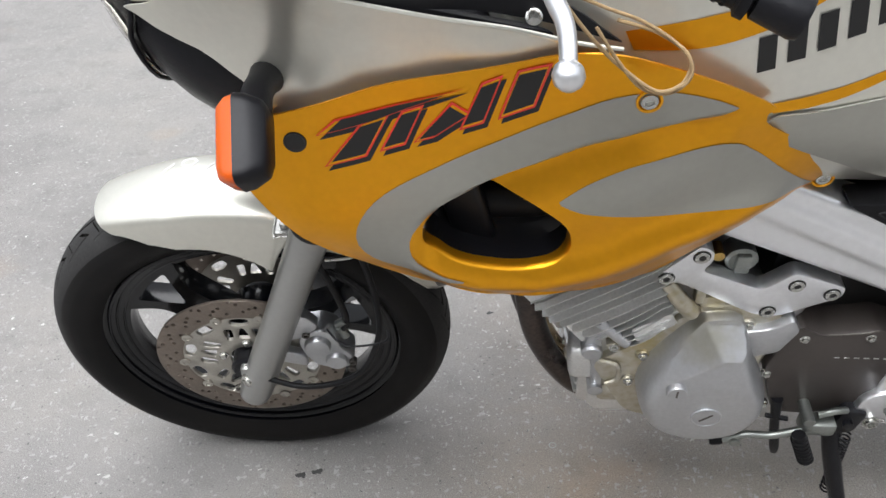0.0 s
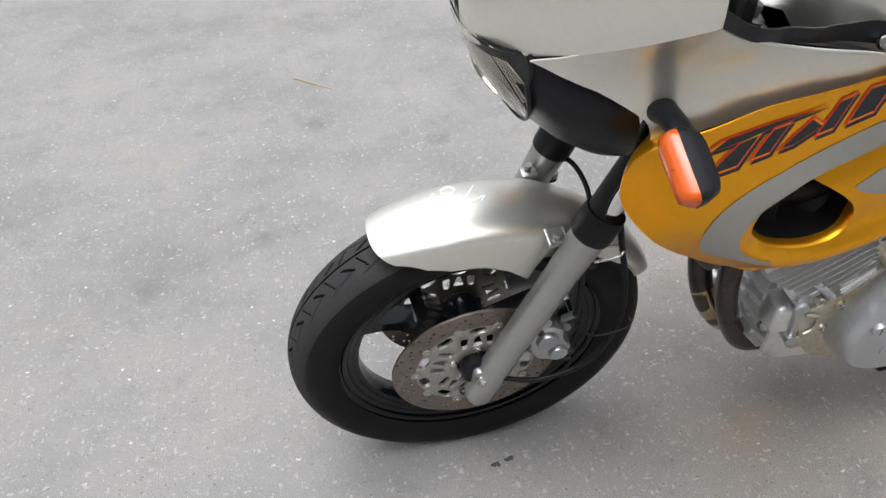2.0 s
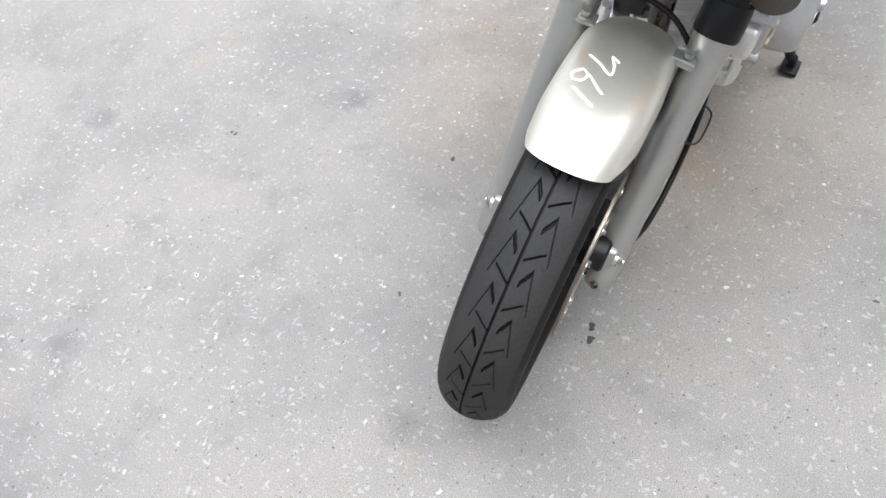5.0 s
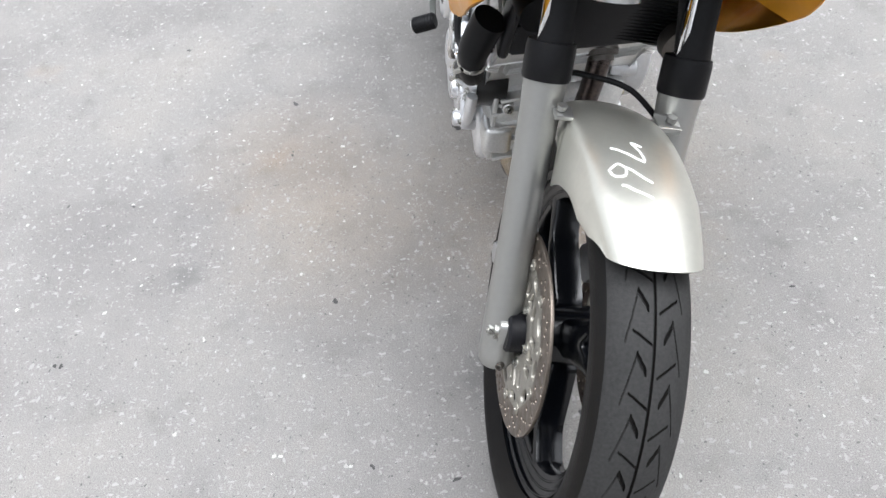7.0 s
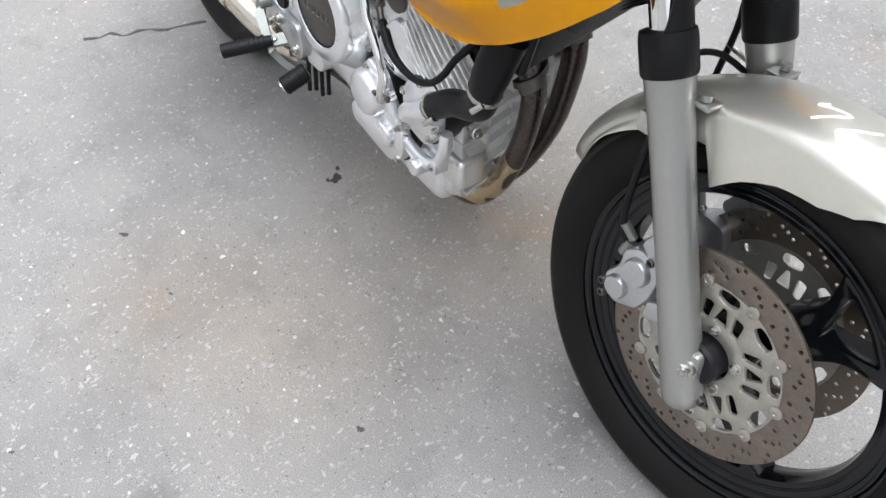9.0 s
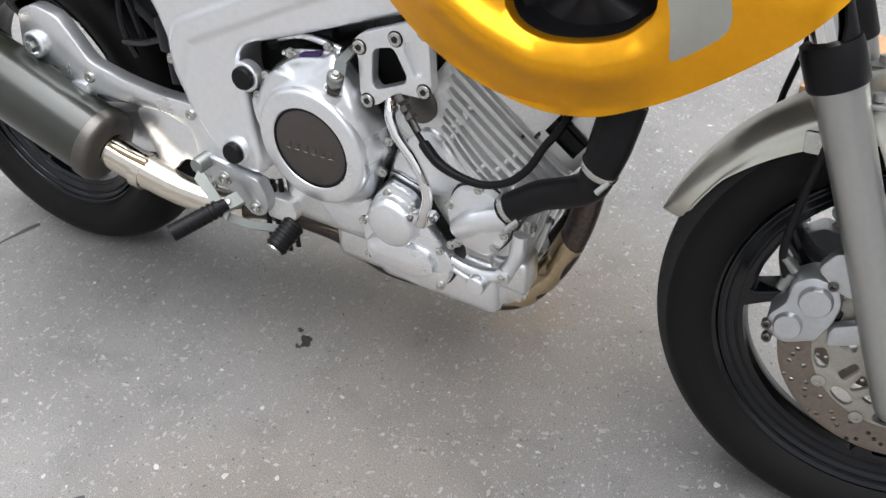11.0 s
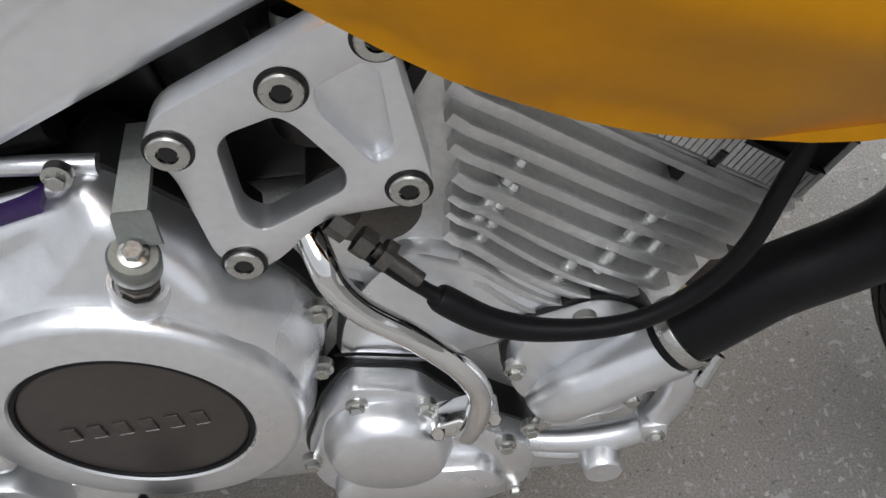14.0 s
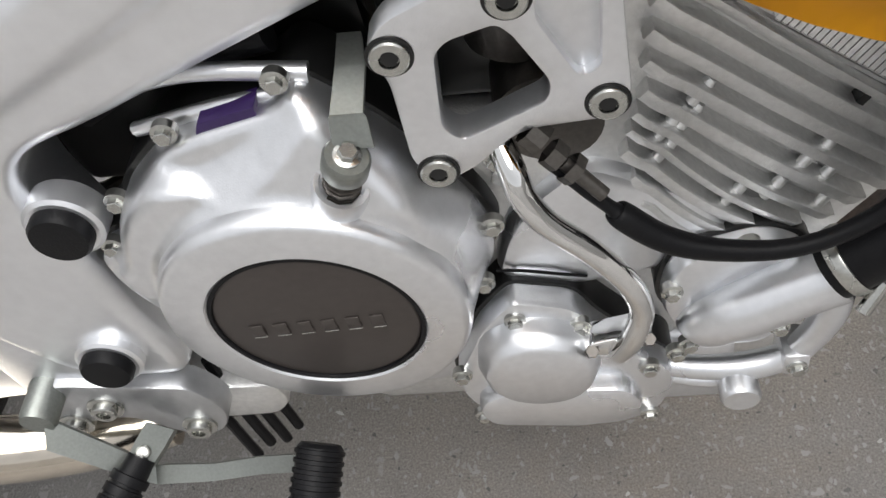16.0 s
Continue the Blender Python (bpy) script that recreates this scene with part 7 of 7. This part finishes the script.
stand = part("side_stand", join(tube([top, top.lerp(foot, 0.35) + Vector((-0.006, 0, 0)), top.lerp(foot, 0.8), foot + Vector((-0.004, 0, 0.03)), foot], [0.016, 0.015, 0.013, 0.012, 0.012], 14), block(foot.x - 0.03, foot.x + 0.035, foot.y - 0.025, foot.y + 0.02, foot.z - 0.004, foot.z + 0.006, 0.003)), BLACK, bike, "black side stand, extended")
part("stand_plate", join(plate(rounded([(0.930, 0.275), (0.950, 0.340), (0.985, 0.335), (0.975, 0.280)], 0.01), -0.135, -0.178, (), 0.004), lathe([(0.008, 0.178), (0.008, 0.186), (0, 0.187)], (0.958, 0, 0.31), (0, -1, 0), 12)), BLACK, stand)
sp0, sp1 = Vector((0.968, -0.175, 0.270)), Vector((0.975, -0.185, 0.110))
coil = []
for k in range(150):
    t = k / 149
    a = t * 2 * math.pi * 17
    c = sp0.lerp(sp1, t)
    coil.append(c + Vector((0.0085 * math.cos(a), 0.0085 * math.sin(a), 0)))
part("stand_spring", tube(coil, 0.0019, 6, 1), BLACK, stand, "black return spring")

# rear end: swingarm, wheel and inner guard
RA = Vector((1.475, 0, 0.325))
for s in (-1, 1):
    part("swingarm", plate(rounded([(1.02, 0.37), (1.06, 0.43), (1.20, 0.40), (1.50, 0.365), (1.54, 0.325), (1.50, 0.29), (1.20, 0.315), (1.04, 0.32)], 0.02), s * 0.085, s * 0.118, (), 0.006), ALU, bike, "silver box-section swingarm")
drawn = ""
MR = MB.inverted() @ Matrix.Translation((1.500, -0.080, 0.3125)) @ pose(0, 0, 0, 0, 0, -2.0) @ pose(0, 0, 0, 11.0)
rw = cast_wheel("rear_wheel", 0.216, 0.108, 0.0, 0.05, 0.12, (80, 200, 320), MR, "gloss black cast rear wheel")
part("tyre", moved(tyre_mesh(0.318, 0.150, 0.222, 400, 0.0, False), MR), TYRE, rw, "black rear tyre")
drawn = "body"
part("chain", tube([(0.93, -0.10, 0.45), (1.2, -0.10, 0.435), (1.47, -0.10, 0.42), (1.565, -0.10, 0.36), (1.565, -0.10, 0.29), (1.47, -0.10, 0.23), (1.2, -0.10, 0.29), (0.93, -0.10, 0.35)], 0.008, 8, 4, True), DARKSTEEL, bike)
ing = []
for k in range(30):
    a = radians(165 - 130 * k / 29)
    r = 0.365
    ing.append([Vector((RA.x + (r - 0.02 * abs(u) ** 3) * math.cos(a), u * 0.11, RA.z + (r - 0.05 * abs(u) ** 3) * math.sin(a))) for u in (-1, -0.8, -0.5, 0, 0.5, 0.8, 1)])
gm = loft(ing)
bmesh.ops.solidify(gm, geom=gm.faces[:], thickness=0.004)
part("rear_inner_guard", gm, BLACK, bike, "black inner rear mudguard")
part("shock_spring", tube([Vector((1.06 + 0.04 * math.cos(k * 0.5), 0.04 * math.sin(k * 0.5), 0.36 + 0.0028 * k)) for k in range(90)], 0.006, 8, 1), DARKSTEEL, bike)
part("battery_box", block(1.02, 1.30, -0.10, 0.10, 0.55, 0.76, 0.02), BLACK, bike)
part("rear_master_cylinder", join(lathe([(0.018, 0), (0.018, 0.05), (0, 0.052)], (1.165, 0.125, 0.47), (0, 0, 1), 18), block(1.15, 1.19, 0.10, 0.14, 0.52, 0.58, 0.006)), BLACK, bike)
part("wire_hook", tube([(1.255, 0.110, 0.52), (1.275, 0.112, 0.60), (1.290, 0.112, 0.60), (1.300, 0.112, 0.54), (1.28, 0.112, 0.49)], 0.006, 8), BLACK, bike)
part("loom", tube([(1.30, 0.115, 0.515), (1.24, 0.125, 0.525), (1.17, 0.130, 0.545)], 0.006, 8), RUBBER, bike)
part("side_panel", block(1.0, 1.5, -0.13, 0.13, 0.74, 0.83, 0.02), SILVER, bike)
# black hose seen through the fairing's outlet
for s in (-1, 1):
    part("duct", join(tube([(0.33, s * 0.12, 0.735), (0.42, s * 0.135, 0.745), (0.50, s * 0.13, 0.752), (0.58, s * 0.10, 0.78)], 0.030, 18), block(0.40, 0.62, min(s * 0.06, s * 0.105), max(s * 0.06, s * 0.105), 0.70, 0.90, 0.015)), RUBBER, bike, "black ducting behind the fairing")

# ---- cockpit ----
drawn = "front"
G0, G1 = Vector((0.505, -0.285, 1.172)), Vector((0.650, -0.345, 1.128))
gd = (G1 - G0).normalized()
part("handlebar", tube([(0.375, -0.08, 1.085), (0.395, -0.14, 1.115), (0.425, -0.20, 1.150), (0.462, -0.255, 1.178), G0, G0 + gd * 0.14], 0.0115, 16), BLACK, bike, "black handlebar")
part("handlebar", tube([(0.345, 0.10, 1.085), (0.335, 0.18, 1.130), (0.345, 0.26, 1.180), (0.39, 0.33, 1.215), (0.50, 0.42, 1.20)], 0.0115, 16), BLACK, bike, "black handlebar")
grip = part("grip", lathe([(0.012, 0), (0.021, 0.0), (0.021, 0.006), (0.0165, 0.009), (0.0165, 0.112), (0.021, 0.115), (0.021, 0.122), (0.012, 0.124)], G0, gd, 28), RUBBER, bike, "black dimpled rubber grip")
DIMPLE = to_mesh("grip_stud", lathe([(0.0024, -0.001), (0.0024, 0.0008), (0.0014, 0.0014), (0, 0.0015)], axis=(0, 0, 1), n=8), RUBBER)
sd = gd.orthogonal().normalized()
su = gd.cross(sd)
for i in range(14):
    for j in range(14):
        a = 2 * math.pi * (j + (i % 2) / 2) / 14
        n = sd * math.cos(a) + su * math.sin(a)
        placed("grip_stud", DIMPLE, grip, facing(G0 + gd * (0.016 + 0.0068 * i) + n * 0.0162, n))
part("bar_end", lathe([(0.014, 0.124), (0.0175, 0.126), (0.019, 0.158), (0.017, 0.163), (0, 0.164)], G0, gd, 26), BLACK, grip)
H0 = G0 - gd * 0.030
out_dir = Vector((-0.55, -0.70, 0.45)).normalized()
sw = part("switch_housing", join(moved(block(-0.026, 0.030, -0.026, 0.026, -0.036, 0.028, 0.010, 3), facing(H0, gd)), block(H0.x - 0.022, H0.x + 0.026, H0.y - 0.022, H0.y + 0.022, H0.z - 0.052, H0.z, 0.010, 3), lathe([(0.024, -0.034), (0.0255, -0.03), (0.0255, 0.02), (0.022, 0.026), (0.0115, 0.026)], H0, gd, 26)), BLACK, bike, "black switch housing")
part("red_switch", moved(block(-0.006, 0.006, -0.015, 0.015, -0.003, 0.005, 0.003, 2), facing(H0 + out_dir * 0.029 + Vector((0, 0, 0.004)), out_dir, 50)), RED, sw, "red rocker switch")
ball = Vector((0.477, -0.386, 1.103))
lev = part("clutch_lever", join(tube([(0.432, -0.222, 1.166), (0.437, -0.250, 1.160), (0.446, -0.280, 1.150), (0.458, -0.305, 1.143), (0.468, -0.335, 1.134), (0.476, -0.356, 1.122), ball], [0.015, 0.014, 0.0115, 0.0085, 0.0082, 0.0076, 0.0072], 14, 6, False, 0.75), lathe([(0, -0.0125), (0.0065, -0.0108), (0.011, -0.006), (0.0125, 0), (0.011, 0.006), (0.0065, 0.0108), (0, 0.0125)], ball, (0, 0, 1), 24)), ALU, bike, "bare aluminium clutch lever with a ball end")
part("lever_perch", join(block(0.415, 0.460, -0.235, -0.195, 1.145, 1.178, 0.008), lathe([(0.013, -0.014), (0.013, 0.016), (0.010, 0.018), (0, 0.018)], (0.442, -0.232, 1.166), (0, 0, 1), 16), tube([(0.425, -0.205, 1.165), (0.400, -0.175, 1.150), (0.375, -0.14, 1.125)], 0.009, 12)), BLACK, bike)
part("clutch_cable_upper", tube([(0.425, -0.21, 1.165), (0.375, -0.17, 1.150), (0.325, -0.13, 1.125), (0.29, -0.09, 1.08)], 0.0085, 10), RUBBER, bike)
# twine looped round the lever
part("twine", tube([(0.444, -0.215, 1.160), (0.455, -0.212, 1.125), (0.470, -0.212, 1.085), (0.492, -0.214, 1.050), (0.520, -0.222, 1.018), (0.545, -0.235, 1.000), (0.575, -0.245, 0.985), (0.600, -0.236, 0.990), (0.603, -0.225, 1.012), (0.575, -0.215, 1.030), (0.535, -0.212, 1.042)], 0.0021, 8), TWINE, bike, "jute twine tied to the lever")
part("twine", tube([(0.446, -0.214, 1.160), (0.462, -0.211, 1.115), (0.485, -0.211, 1.075), (0.520, -0.210, 1.055), (0.560, -0.212, 1.040), (0.596, -0.225, 1.020), (0.606, -0.235, 0.998), (0.588, -0.240, 0.980), (0.560, -0.240, 0.985), (0.535, -0.232, 1.012), (0.515, -0.222, 1.040)], 0.0019, 8), TWINE, bike, "jute twine tied to the lever")
part("twine", tube([(0.444, -0.215, 1.165), (0.420, -0.17, 1.160), (0.400, -0.12, 1.150), (0.41, -0.06, 1.15)], 0.0021, 8), TWINE, bike)
# fork tops, yoke and instruments
drawn = ""
for s in (-1, 1):
    p = MF @ on_leg(1.035, 0.1 * s)
    a = (MF.to_3x3() @ FA).normalized()
    yoke = part("fork_clamp", join(lathe([(0.031, -0.055), (0.032, 0.0), (0.030, 0.006), (0.022, 0.006)], p, a, 32), block(p.x - 0.03, p.x + 0.02, min(p.y, p.y - 0.05 * s), max(p.y, p.y - 0.05 * s), p.z - 0.05, p.z - 0.015, 0.008)), DARKSTEEL, bike, "grey cast fork clamp")
    part("fork_cap", join(lathe([(0.0225, 0.0), (0.0225, 0.016), (0.020, 0.018), (0.013, 0.018)], p, a, 32), lathe([(0.0125, 0.012), (0.0125, 0.030), (0.011, 0.032), (0, 0.032)], p, a, 6)), ZINC, yoke)
    placed("clamp_bolt", CAPB, yoke, facing(p + Vector((-0.031, s * 0.004, -0.02)), (-0.9, s * 0.4, 0.2)))
drawn = "front"
yb = Vector((0.30, 0, 1.0))
part("top_yoke", block(yb.x - 0.03, yb.x + 0.05, -0.12, 0.10, 0.985, 1.012, 0.01), DARKSTEEL, bike)
part("instrument_pod", join(block(0.13, 0.24, -0.13, 0.13, 1.08, 1.19, 0.025, 4), block(0.20, 0.26, -0.11, -0.05, 0.96, 1.08, 0.012), block(0.22, 0.29, -0.08, 0.06, 0.94, 1.0, 0.012)), BLACK, bike, "black instrument pod")
# black panels and boxes, added to fill the cockpit's dark inside
part("dark_filler_panel", plate(rounded([(0.18, 0.90), (0.62, 0.90), (0.60, 1.00), (0.45, 1.03), (0.24, 1.08)], 0.02), 0.150, 0.158, (), 0.002), BLACK, bike)
part("dark_filler_panel", plate(rounded([(0.18, 0.86), (0.56, 0.86), (0.55, 0.98), (0.44, 1.00), (0.24, 1.04)], 0.02), -0.150, -0.158, (), 0.002), BLACK, bike)
part("dark_filler_box", block(0.235, 0.300, -0.150, -0.085, 1.02, 1.085, 0.008, 2), BLACK, bike)
part("dark_filler_block", block(0.262, 0.312, -0.120, -0.06, 0.975, 1.03, 0.006, 2), INKSHADE, bike)
part("dark_filler_block", block(0.215, 0.260, -0.165, -0.125, 0.99, 1.04, 0.006, 2), BLACK, bike)
for k, (a, b) in enumerate(((0.0, 0.0), (0.018, -0.012), (0.034, 0.010))):
    part("cockpit_cable", tube([(0.235 + a, -0.155 + b, 0.97), (0.245 + a, -0.150 + b, 1.05), (0.275 + a, -0.12 + b, 1.12), (0.33 + a, -0.10 + b, 1.13), (0.37, -0.12, 1.10)], 0.006, 10), RUBBER, bike)
part("cockpit_floor", block(0.10, 0.60, -0.13, 0.13, 0.90, 0.935, 0.01), BLACK, bike)
part("cockpit_liner", plate(rounded([(0.15, 1.06), (0.24, 1.05), (0.215, 1.16), (0.16, 1.20)], 0.012), -0.185, -0.200, (), 0.002), BLACK, bike)
part("ignition", lathe([(0.020, 0), (0.020, 0.03), (0.016, 0.034), (0, 0.034)], (0.335, 0, 1.02), (-0.3, 0, 0.95), 24), BLACK, bike)
part("brake_reservoir", lathe([(0.025, 0), (0.026, 0.04), (0.023, 0.046), (0, 0.046)], (0.37, 0.30, 1.21), (0, 0, 1), 26), BLACK, bike)
part("head_tube", tube([(0.27, 0, 0.72), (0.345, 0, 0.98)], 0.035, 20, 1), FRAME, bike)
